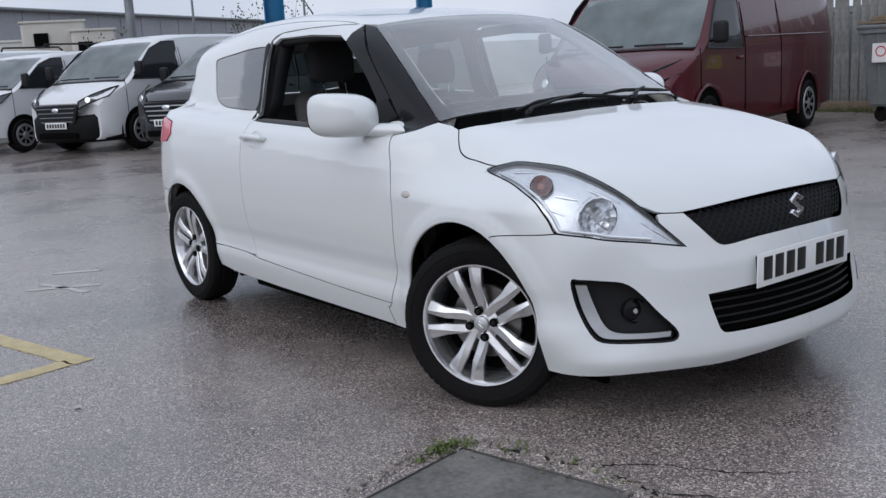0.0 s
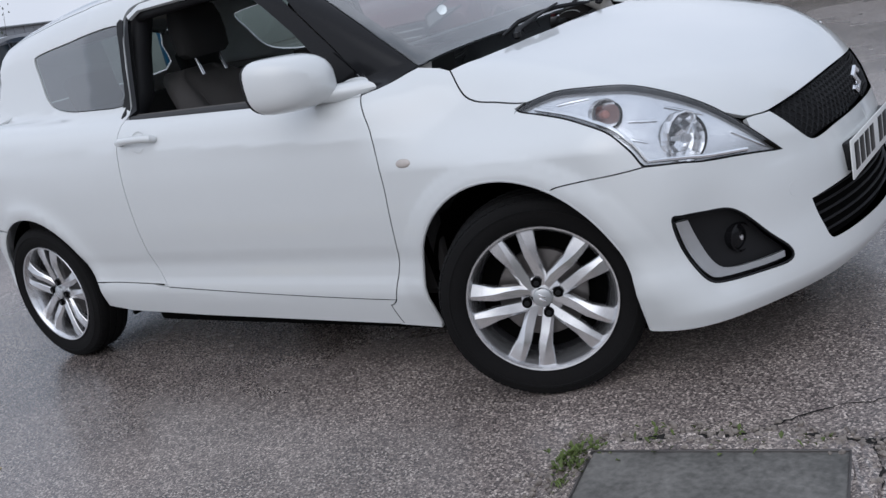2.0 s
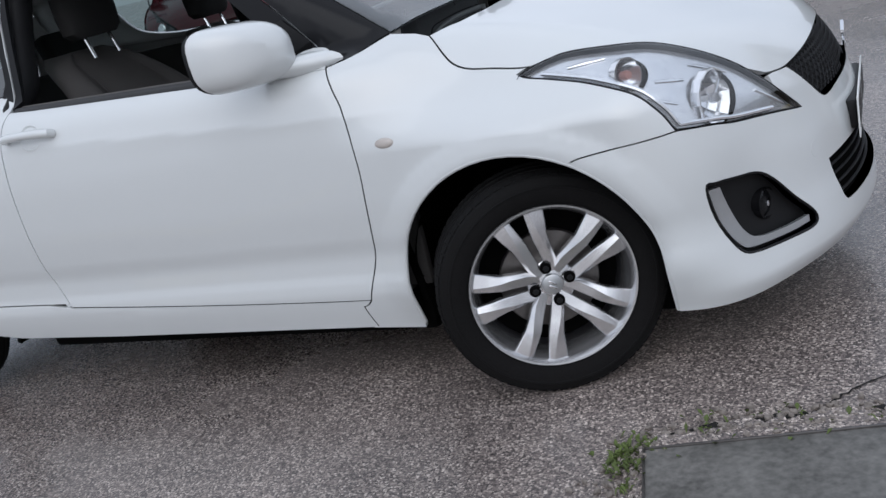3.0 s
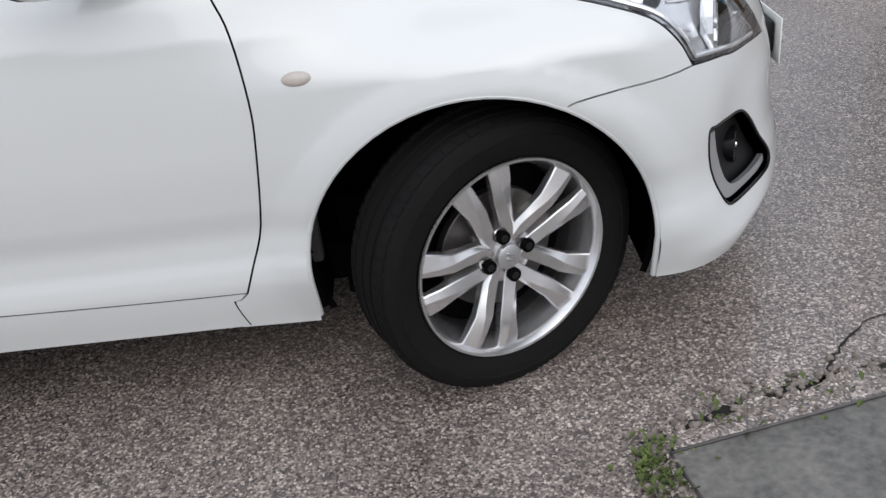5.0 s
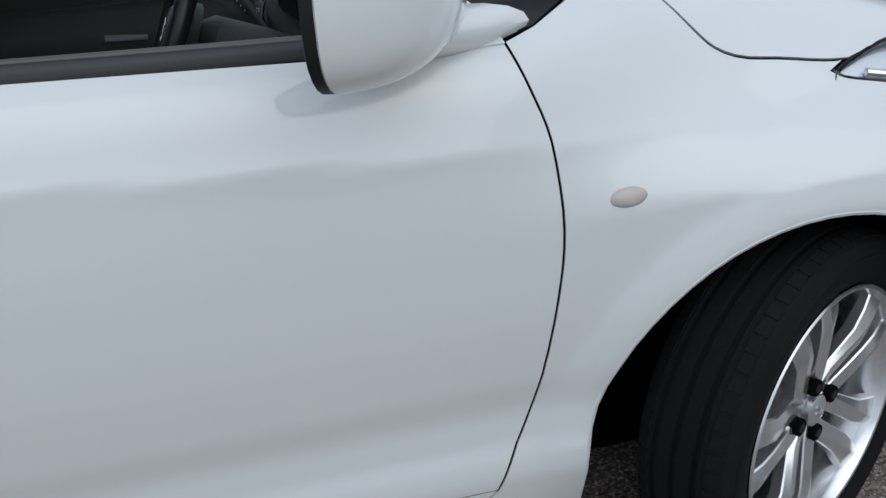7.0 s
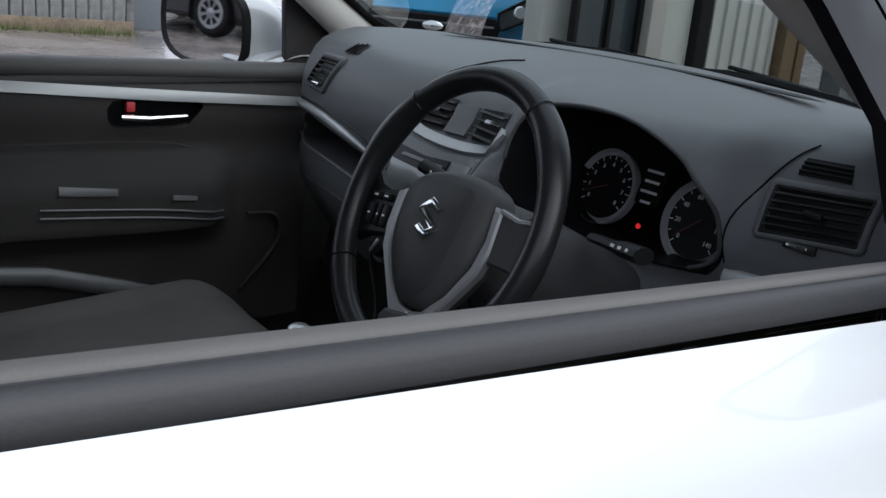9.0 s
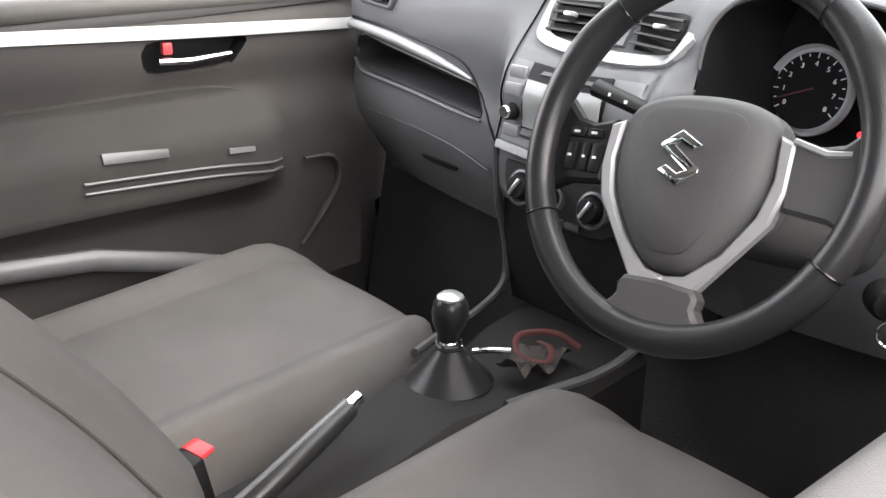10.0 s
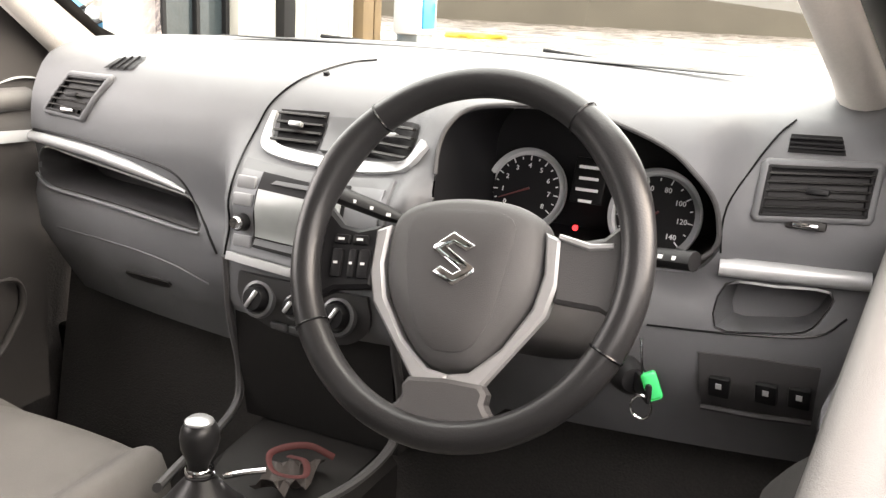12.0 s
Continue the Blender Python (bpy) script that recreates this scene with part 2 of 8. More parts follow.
BELT = curve([(-3.1, 1.05), (-2.4, 1.02), (-1.6, 0.985), (-0.8, 0.96), (-0.35, 0.95)])
ROOF = curve([(-3.1, 1.28), (-2.9, 1.335), (-2.7, 1.38), (-2.5, 1.412), (-2.0, 1.46), (-1.6, 1.47), (-1.25, 1.448), (-0.95, 1.408)])
FRONT_AXLE, REAR_AXLE, WHEEL_Z = 0.0, -2.43, 0.298


def flare(x, z):
    out = 0.0
    for cx in (FRONT_AXLE - 0.03, REAR_AXLE):
        r = np.hypot(x - cx, z - 0.29)
        out = out + 0.016 * np.exp(-((r - 0.36) / 0.055) ** 2) * np.clip((z - 0.2) / 0.15, 0, 1)
        if cx > -1:
            out = out + 0.003 * np.clip((0.440 - r) / 0.022, 0, 1) * np.clip((z - 0.25) / 0.1, 0, 1)
        rim = 0.386 - r
        out = out - 0.16 * 0.5 * (rim + np.sqrt(rim * rim + 0.003 ** 2)) * np.clip((z - 0.25) / 0.1, 0, 1) * (r > 0.3)
    return out


def skin(p):
    """Below nought inside the painted body."""
    x, y, z = p[..., 0], np.abs(p[..., 1]), p[..., 2]
    lean = np.clip((x + 0.55) / 0.45, 0, 1)
    lean = 0.15 * lean * lean * (3 - 2 * lean) * (1 - np.exp(-(np.clip(z - 0.705, 0, 1) / 0.125) ** 1.7))
    over = z - (0.80 + 0.058 * (-x - 0.3))
    ridge = np.sqrt(over * over + 0.002 ** 2)
    crease = (0.05 * 0.5 * (over + ridge) + ridge * (0.13 + 0.02 * np.sign(over)) * np.exp(-ridge / 0.055)) * np.clip((-0.15 - x) / 0.25, 0, 1) * np.clip((x + 2.6) / 0.4, 0, 1)
    side = y - (SIDE(z) + TAPER(x) + flare(x, z) - lean - crease)
    nose = x - (NOSE(z) - 0.36 * np.clip(y / 0.85, 0, 1.3) ** 2.2)
    nose = nose + 0.030 * np.exp(-((y - 0.70) / 0.11) ** 2 - ((z - 0.40) / 0.15) ** 4)
    tail = (TAIL(z) + 0.28 * np.clip(y / 0.85, 0, 1.3) ** 4) - x
    crown = 0.045 * (y / 0.7) ** 2.2
    lid = z - (BONNET(np.maximum(x, -0.5)) - crown)
    belt = z - BELT(x)
    s = np.clip((x + 0.55) / 0.35, 0, 1)
    s = s * s * (3 - 2 * s)
    top = belt * (1 - s) + lid * s
    low = smax(smax(side, top, 0.09), smax(nose, tail, 0.05), 0.10)
    # greenhouse
    gside = (y - (0.735 - 0.27 * (z - 0.96) - 0.14 * np.clip(-1.9 - x, 0, 2) - 0.06 * np.clip((z - 1.25) / 0.25, 0, 1) ** 2 - 0.05 * np.clip(x + 1.1, 0, 1))) * 0.94
    screen = ((z - 1.085) + (x + 0.30) * 0.56 + 0.125 * (y / 0.7) ** 2) * 0.87
    roof = z - (ROOF(x) - 0.045 * (y / 0.6) ** 2.4)
    hatch = -(x + 2.97) + (z - 0.95) * 0.42 + 0.10 * (y / 0.7) ** 2
    green = smax(smax(gside, roof, 0.10), smax(screen, hatch * 0.9, 0.02), 0.06)
    green = smax(green, 0.8 - z, 0.01)
    return smin(low, green, 0.03)


def slope(p, surf=None):
    """The outward normal of the body."""
    e, f = 2e-3, surf or skin
    g = np.stack([f(p + e * a) - f(p - e * a) for a in np.eye(3)], -1)
    return g / np.linalg.norm(g, axis=-1, keepdims=True)


def meet(start, way, far=6.0, steps=200, surf=None):
    """Where rays first enter the body."""
    d, f = np.linspace(0, far, steps), surf or skin
    v = f(start[:, None] + d[None, :, None] * way)
    k = np.clip(np.argmax(v < 0, 1), 1, None)
    a, b = d[k - 1], d[k]
    for _ in range(26):
        m = (a + b) / 2
        inside = f(start + m[:, None] * way) < 0
        a, b = np.where(inside, a, m), np.where(inside, m, b)
    return start + b[:, None] * way


def on_side(*xz):
    p = np.array([(x, -2.0, z) for x, z in xz])
    return list(meet(p, np.array([0, 1.0, 0])))


def on_top(*xy):
    p = np.array([(x, y, 3.0) for x, y in xy])
    return list(meet(p, np.array([0, 0, -1.0])))


def on_front(*yz):
    p = np.array([(2.5, y, z) for y, z in yz])
    return list(meet(p, np.array([-1.0, 0, 0])))


def arc(cx, cz, r, a0, a1, n=20):
    """Points of a circle on the car's side."""
    return on_side(*[(cx + r * math.cos(radians(a0 + (a1 - a0) * k / n)), cz + r * math.sin(radians(a0 + (a1 - a0) * k / n))) for k in range(n + 1)])


def panel(outline, view, holes=(), step=0.03, gap=0.002, offset=0.0, skirt=0.014, surf=None):
    """A pressed panel of the body inside an outline of points, seen along view."""
    d = np.array(view, float)
    d /= np.linalg.norm(d)
    u = np.cross(d, (0, 0, 1.0)) if abs(d[2]) < 0.95 else np.array([1.0, 0, 0])
    u /= np.linalg.norm(u)
    w = np.cross(u, d)

    def flat(points, inset):
        q = np.array([(np.dot(p, u), np.dot(p, w)) for p in points])
        keep = [k for k in range(len(q)) if np.hypot(*(q[k] - q[k - 1])) > 1e-4]
        q = q[keep]
        if np.sum(q[:, 0] * np.roll(q[:, 1], -1) - q[:, 1] * np.roll(q[:, 0], -1)) < 0:
            q = q[::-1]
        t = np.roll(q, -1, 0) - q
        t /= np.linalg.norm(t, axis=1, keepdims=True)
        nrm = np.stack([-t[:, 1], t[:, 0]], 1)
        mid = nrm + np.roll(nrm, 1, 0)
        mid /= np.maximum(np.sum(mid * nrm, 1, keepdims=True), 0.5)
        return q + inset * mid

    loops = [flat(outline, gap)] + [flat(h, -gap) for h in holes]
    # long edges are cut so that they follow the surface
    fine = []
    for q in loops:
        out = []
        for a, b in zip(q, np.roll(q, -1, 0)):
            n = max(1, int(np.hypot(*(b - a)) / step))
            out += [a + (b - a) * j / n for j in range(n)]
        fine.append(np.array(out))
    lo, hi = fine[0].min(0), fine[0].max(0)
    gx, gy = np.meshgrid(np.arange(lo[0], hi[0], step), np.arange(lo[1], hi[1], step * 0.87))
    gx[1::2] += step / 2
    grid = np.stack([gx.ravel(), gy.ravel()], 1)
    edge = np.concatenate(fine)
    near = np.min(np.hypot(grid[:, None, 0] - edge[None, :, 0], grid[:, None, 1] - edge[None, :, 1]), 1)
    grid = grid[near > step * 0.55]
    verts, faces, at = [], [], 0
    for q in fine:
        verts += [Vector(p) for p in q]
        faces.append(list(range(at, at + len(q))))
        at += len(q)
    verts += [Vector(p) for p in grid]
    v2, _, tris, *_ = delaunay_2d_cdt(verts, [], faces, 2, 1e-6)
    q = np.array([(p.x, p.y) for p in v2])
    start = q[:, :1] * u + q[:, 1:] * w
    start = start + d * (np.dot(np.array(outline).mean(0), d) - 2.0)
    p3 = meet(start, d, 4.0, 160, surf)
    nrm = slope(p3, surf)
    p3 = p3 + offset * nrm
    used = sorted({i for f in tris for i in f})
    index = {o: k for k, o in enumerate(used)}
    p3, nrm = p3[used], nrm[used]
    tri = []
    for f in tris:
        f = [index[i] for i in f]
        c = np.cross(p3[f[1]] - p3[f[0]], p3[f[2]] - p3[f[0]])
        tri.append(f if np.dot(c, nrm[f[0]]) > 0 else f[::-1])
    sides = {}
    for f in tri:
        for a, b in zip(f, f[1:] + f[:1]):
            sides[(a, b)] = True
    rim = [(a, b) for a, b in sides if (b, a) not in sides]
    pos, nor, extra = [tuple(p) for p in p3], [tuple(n) for n in nrm], {}
    quads = []
    if skirt:
        for a, b in rim:
            t = p3[b] - p3[a]
            out = np.cross(t, nrm[a])
            out /= np.linalg.norm(out) + 1e-12
            k = len(pos)
            for i, drop in ((a, 0), (b, 0), (b, skirt), (a, skirt)):
                pos.append(tuple(p3[i] - drop * nrm[i]))
                nor.append(tuple(out))
            quads.append((k + 1, k, k + 3, k + 2))
    me = bpy.data.meshes.new("panel")
    me.from_pydata(pos, [], [list(f) for f in tri] + quads)
    me.shade_smooth()
    me.normals_split_custom_set_from_vertices(nor)
    return me


# ---- ground ----
def asphalt():
    m = bpy.data.materials.new("wet_asphalt")
    m.use_nodes = True
    n, l = m.node_tree.nodes, m.node_tree.links
    b = n["Principled BSDF"]
    at = n.new("ShaderNodeTexCoord")
    chips = n.new("ShaderNodeTexVoronoi")
    chips.inputs["Scale"].default_value = 200
    l.new(at.outputs["Object"], chips.inputs["Vector"])
    hue = n.new("ShaderNodeSeparateColor")
    l.new(chips.outputs["Color"], hue.inputs["Color"])
    stone = n.new("ShaderNodeValToRGB")
    stops = [(0.0, (0.050, 0.046, 0.048)), (0.35, (0.125, 0.115, 0.115)), (0.65, (0.22, 0.20, 0.193)), (0.88, (0.35, 0.33, 0.31)), (1.0, (0.58, 0.555, 0.53))]
    while len(stone.color_ramp.elements) < len(stops):
        stone.color_ramp.elements.new(0.5)
    for e, (p, c) in zip(stone.color_ramp.elements, stops):
        e.position, e.color = p, (*c, 1)
    l.new(hue.outputs["Red"], stone.inputs["Fac"])
    damp = n.new("ShaderNodeTexNoise")
    damp.inputs["Scale"].default_value, damp.inputs["Detail"].default_value, damp.inputs["Roughness"].default_value = 0.55, 6, 0.6
    l.new(at.outputs["Object"], damp.inputs["Vector"])
    tone = n.new("ShaderNodeValToRGB")
    tone.color_ramp.elements[0].position, tone.color_ramp.elements[0].color = 0.36, (0.68, 0.62, 0.59, 1)
    tone.color_ramp.elements[1].position, tone.color_ramp.elements[1].color = 0.64, (1.22, 1.12, 1.05, 1)
    l.new(damp.outputs["Fac"], tone.inputs["Fac"])
    mix = n.new("ShaderNodeMix")
    mix.data_type, mix.blend_type = "RGBA", "MULTIPLY"
    mix.inputs["Factor"].default_value = 1
    l.new(stone.outputs["Color"], mix.inputs["A"])
    l.new(tone.outputs["Color"], mix.inputs["B"])
    l.new(mix.outputs["Result"], b.inputs["Base Color"])
    wet = n.new("ShaderNodeMapRange")
    wet.inputs["From Min"].default_value, wet.inputs["From Max"].default_value = 0.38, 0.62
    wet.inputs["To Min"].default_value, wet.inputs["To Max"].default_value = 0.13, 0.44
    l.new(damp.outputs["Fac"], wet.inputs["Value"])
    l.new(wet.outputs["Result"], b.inputs["Roughness"])
    b.inputs["Coat Weight"].default_value, b.inputs["Coat Roughness"].default_value = 0.35, 0.16
    bp = n.new("ShaderNodeBump")
    bp.inputs["Strength"].default_value, bp.inputs["Distance"].default_value = 0.3, 0.003
    l.new(chips.outputs["Distance"], bp.inputs["Height"])
    bp.invert = True
    l.new(bp.outputs["Normal"], b.inputs["Normal"])
    return m


ASPHALT = asphalt()
SLAB = material("worn_concrete_cover", (0.128, 0.124, 0.115), 0.42, vary=0.6, scale=4.5, grain=60, bump=0.3, rough_vary=0.4)
YELLOW = material("worn_yellow_paint", (0.44, 0.36, 0.19), 0.55, vary=0.3, scale=14, grain=160, bump=0.4)
WHITE_LINE = material("worn_white_paint", (0.38, 0.37, 0.36), 0.5, vary=0.3, scale=9, grain=120, bump=0.4)
MOSS = material("weed_green", (0.085, 0.115, 0.03), 0.7, vary=0.5, scale=20)

bm = bmesh.new()
bmesh.ops.create_grid(bm, x_segments=60, y_segments=60, size=1.0)
for v in bm.verts:
    v.co.x, v.co.y = [300 * abs(c) ** 3 * (1 if c > 0 else -1) for c in v.co.xy]
ground = part("ground", bm, ASPHALT)
tagged(ground, "damp grey asphalt yard with fine pale stone chips", "ground", kind="structure")


# ---- sunk cover slab, cracks, painted marks ----
rnd = random.Random(11)


def ragged(points, amount, step=0.03, seed=1):
    """A closed outline in x, y with an uneven edge."""
    r = random.Random(seed)
    out = []
    for (x1, y1), (x2, y2) in zip(points, points[1:] + points[:1]):
        n = max(1, int(math.hypot(x2 - x1, y2 - y1) / step))
        for k in range(n):
            out.append((x1 + (x2 - x1) * k / n + r.uniform(-amount, amount), y1 + (y2 - y1) * k / n + r.uniform(-amount, amount)))
    return out


def sheet(name, outline, z, mat, parent, label="", deep=0.004):
    return part(name, prism(outline, deep, Matrix.Translation((0, 0, z - deep))), mat, parent, label, smooth=False)


CORNER_AT = (0.255, -1.105)
slab_line = [CORNER_AT, (0.845, -0.982), (1.025, -1.86), (0.435, -1.99)]
cover = thing("cover_slab", "smooth damp grey concrete cover slab sunk into the asphalt", "manhole cover")
sheet("slab", slab_line, 0.006, SLAB, cover, deep=0.01)
rim_line = [(0.20, -1.08), (0.34, -1.025), (0.47, -0.975), (0.62, -0.945), (0.78, -0.925), (0.885, -0.935), (1.075, -1.88), (0.42, -2.04), (0.225, -1.30)]
bm = bmesh.new()
outer, inner_edge = ragged(rim_line, 0.018, 0.03, 3), slab_line
verts = [Vector(q) for q in outer] + [Vector(q) for q in inner_edge]
v2, _, tris, *_ = delaunay_2d_cdt(verts, [], [list(range(len(outer))), list(range(len(outer), len(verts)))], 2, 1e-6)
vs = [bm.verts.new((q.x, q.y, 0.003)) for q in v2]
for f in tris:
    bm.faces.new([vs[k] for k in f])
bmesh.ops.subdivide_edges(bm, edges=bm.edges, cuts=3, use_grid_fill=True)
for v in bm.verts:
    v.co.z += rnd.uniform(0.0, 0.007)
part("crumbled_edge", bm, ASPHALT, cover, "crumbled dark asphalt edge", smooth=False)
stones = bmesh.new()
for k in range(420):
    a = rnd.random()
    i = rnd.randrange(len(rim_line))
    (x1, y1), (x2, y2) = rim_line[i], rim_line[(i + 1) % len(rim_line)]
    x, y = x1 + (x2 - x1) * a + rnd.gauss(0, 0.030), y1 + (y2 - y1) * a + rnd.gauss(0, 0.030)
    s = rnd.uniform(0.004, 0.013)
    bmesh.ops.create_icosphere(stones, subdivisions=1, radius=s, matrix=Matrix.LocRotScale((x, y, 0.004), Euler((rnd.random() * 3, rnd.random() * 3, 0)), (1, 0.8, 0.6)))
frame_line = [Vector((*q, 0.007)) for q in slab_line]
for a, b in zip(frame_line, frame_line[1:] + frame_line[:1]):
    u = (b - a).normalized()
    part("edge_bar", box(((b - a).length - 0.002, 0.006, 0.008), (a + b) / 2, (0, 0, math.degrees(math.atan2(u.y, u.x))), 0.001), STEEL, cover, "thin steel edge bar")
STONE = material("chipping", (0.20, 0.175, 0.155), 0.7, vary=0.5, scale=40)
tagged(part("loose_chippings", stones, STONE, cover, smooth=False), "loose dark stone chippings", kind="stuff")

# weeds in the joint
weeds = bmesh.new()
for cx, cy, n, spread in ((0.215, -1.135, 80, 0.022), (0.228, -1.18, 60, 0.018), (0.250, -1.085, 30, 0.02), (0.24, -1.26, 14, 0.015), (0.40, -1.02, 22, 0.035), (0.56, -0.965, 16, 0.04), (0.72, -0.95, 10, 0.04)):
    for k in range(n):
        x, y = cx + rnd.gauss(0, spread), cy + rnd.gauss(0, spread * 1.1)
        a, h, w = rnd.uniform(0, 6.28), rnd.uniform(0.006, 0.026), rnd.uniform(0.003, 0.007)
        tip = Vector((x + 0.016 * math.cos(a), y + 0.016 * math.sin(a), h))
        side = Vector((-math.sin(a), math.cos(a), 0)) * w
        base = Vector((x, y, 0.004))
        mid = (base + tip) / 2 + Vector((0, 0, 0.004))
        q = [weeds.verts.new(p) for p in (base, mid - side, tip, mid + side)]
        weeds.faces.new(q)
tagged(part("joint_weed", weeds, MOSS, None, smooth=False), "small green weeds growing in the slab joint", "weed", kind="stuff")

# cracks in the asphalt
CRACK = material("crack_shadow", (0.014, 0.013, 0.012), 0.95, vary=0.3, bump=0.3)


def crack(points, width, seed):
    r = random.Random(seed)
    line = [Vector((*q, 0)) for q in smooth_line(points, 12)]
    bm = bmesh.new()
    last = None
    for k, p in enumerate(line):
        p = p + Vector((r.uniform(-0.008, 0.008), r.uniform(-0.008, 0.008), 0))
        d = (line[min(k + 1, len(line) - 1)] - line[max(k - 1, 0)]).normalized()
        s = Vector((-d.y, d.x, 0)) * width * r.uniform(0.3, 1.0)
        pair = [bm.verts.new(p - s + Vector((0, 0, 0.0025))), bm.verts.new(p + s + Vector((0, 0, 0.0025)))]
        if last:
            bm.faces.new((last[0], last[1], pair[1], pair[0]))
        last = pair
    return tagged(part("ground_crack", bm, CRACK, None, smooth=False), "thin dark crack in the worn asphalt", "crack", kind="structure")


crack([(0.215, -1.07), (0.35, -1.018), (0.48, -0.970), (0.62, -0.940), (0.79, -0.918), (0.90, -0.930)], 0.014, 21)
crack([(0.40, -1.02), (0.52, -0.985), (0.66, -0.965)], 0.007, 22)
crack([(0.89, -0.95), (0.93, -1.10), (0.98, -1.35)], 0.012, 23)
crack([(0.86, -0.93), (1.05, -0.80), (1.20, -0.72), (1.4, -0.70), (1.7, -0.58)], 0.006, 2)
crack([(1.20, -0.72), (1.28, -0.90), (1.45, -1.05)], 0.004, 3)
crack([(0.60, -0.95), (0.72, -0.80), (0.95, -0.66), (1.10, -0.50)], 0.004, 4)
crack([(1.45, -1.05), (1.40, -0.85), (1.55, -0.70)], 0.003, 5)


# worn paint lines
def worn(points, seed):
    bm = prism(ragged(points, 0.006, 0.04, seed), 0.003, Matrix.Translation((0, 0, 0.0005)))
    return bm


def stripe(a, b, width):
    a, b = Vector(a), Vector(b)
    d = (b - a).normalized()
    s = Vector((-d.y, d.x)) * width / 2
    return [tuple(a - s), tuple(b - s), tuple(b + s), tuple(a + s)]


mark = thing("yellow_marking", "worn yellow painted corner of a parking box", "road marking")
tagged(mark, "worn yellow painted corner of a parking box", "road marking", kind="structure")
part("stripe", worn(stripe((-1.70, -1.66), (-2.95, -1.96), 0.10), 1), YELLOW, mark, smooth=False)
part("stripe", worn(stripe((-1.745, -1.71), (-1.60, -2.60), 0.10), 2), YELLOW, mark, smooth=False)
faded = thing("white_marking", "faded white painted marks on the asphalt", "road marking")
tagged(faded, "faded white painted marks on the asphalt", "road marking", kind="structure")
for a, b, w in (((-3.50, -1.42), (-3.30, -1.05), 0.05), ((-3.62, -1.30), (-3.15, -1.18), 0.045), ((-3.9, -1.15), (-3.75, -0.9), 0.05)):
    part("stroke", worn(stripe(a, b, w), 7), WHITE_LINE, faded, smooth=False)
for x, y, s in ((-1.10, -1.87, 0.022), (0.9, -0.6, 0.010), (1.3, -1.5, 0.012), (-0.4, -1.5, 0.010), (-2.2, -2.1, 0.012)):
    bm = bmesh.new()
    bmesh.ops.create_grid(bm, x_segments=3, y_segments=3, size=0.5)
    for v in bm.verts:
        v.co = Vector((x + s * 1.6 * v.co.x, y + s * v.co.y, 0.005 + s * 0.25 * rnd.random()))
    bmesh.ops.solidify(bm, geom=bm.faces, thickness=0.001)
    tagged(part("litter", bm, WHITE_LINE, None, smooth=False), "small scrap of white litter on the asphalt", "litter")


# ---- the white hatchback: painted body ----
car = thing("car", "white three-door hatchback parked with front wheels turned, driver window open", "car")
SIDEWAYS = (0, 1, 0)
QUARTER = (0, 0.9, -0.42)

SHUT_FRONT = on_side(*smooth_line([(-0.526, 0.287), (-0.503, 0.345), (-0.468, 0.44), (-0.442, 0.60), (-0.435, 0.70), (-0.446, 0.815), (-0.467, 0.88), (-0.488, 0.934)], 4))
SEAM_LOW = on_side((-0.558, 0.190), (-0.556, 0.268))
CORNER = on_side(*smooth_line([(-0.556, 0.268), (-0.542, 0.272), (-0.526, 0.287)], 4))
BONNET_SIDE = on_top(*smooth_line([(-0.235, -0.661), (-0.190, -0.700), (-0.150, -0.717), (-0.07, -0.723), (0.0, -0.730), (0.042, -0.731)], 4))
LAMP_UNDER = on_side(*smooth_line([(0.008, 0.829), (0.03, 0.819), (0.091, 0.808), (0.19, 0.787), (0.29, 0.752), (0.343, 0.703), (0.374, 0.649)], 4))
LAMP_FLOOR = on_front(*smooth_line([(-0.787, 0.649), (-0.72, 0.635), (-0.67, 0.622), (-0.57, 0.606), (-0.457, 0.584)], 5))
LAMP_TOP = on_top(*smooth_line([(0.008, -0.752), (0.018, -0.742), (0.046, -0.731), (0.118, -0.708), (0.20, -0.694), (0.264, -0.678), (0.345, -0.648), (0.432, -0.606), (0.515, -0.560)], 4))
LAMP_NOSE = on_front(*smooth_line([(-0.560, 0.716), (-0.512, 0.648), (-0.457, 0.584)], 4))
BUMP_SEAM = on_side(*smooth_line([(0.374, 0.649), (0.25, 0.640), (0.17, 0.632), (0.140, 0.626), (0.1257, 0.6181)], 4))
ARCH_A = arc(-0.044, 0.312, 0.350, 61, 182)
ARCH_B = arc(-0.044, 0.312, 0.350, 0, 61)

# front wing
wing_line = (on_side((-0.392, 0.182)) + SEAM_LOW + CORNER + SHUT_FRONT + on_side((-0.44, 0.943)) + on_top((-0.335, -0.675), (-0.27, -0.660)) + BONNET_SIDE[:-1] + LAMP_UNDER + BUMP_SEAM + ARCH_A)
wing = as_object("front_wing", panel(wing_line, (0.0, 0.9, -0.35), step=0.016), PAINT, car)

# door skin below the window
SHUT_REAR = on_side(*smooth_line([(-1.64, 0.330), (-1.665, 0.39), (-1.685, 0.50), (-1.675, 0.75), (-1.66, 0.90), (-1.648, 0.976)], 5))
DOOR_BOTTOM = on_side(*[(-0.526 - 1.114 * k / 12, 0.287 + 0.043 * (k / 12) ** 1.3) for k in range(13)])
WAIST = on_side(*[(-0.485 - 1.163 * k / 12, 0.931 + 0.043 * k / 12) for k in range(13)])
door = as_object("door", panel(SHUT_FRONT[::-1] + DOOR_BOTTOM[1:] + SHUT_REAR[1:] + WAIST[::-1][1:-1], (0, 0.95, -0.3), step=0.016), PAINT, car, "white driver door with its window wound down")

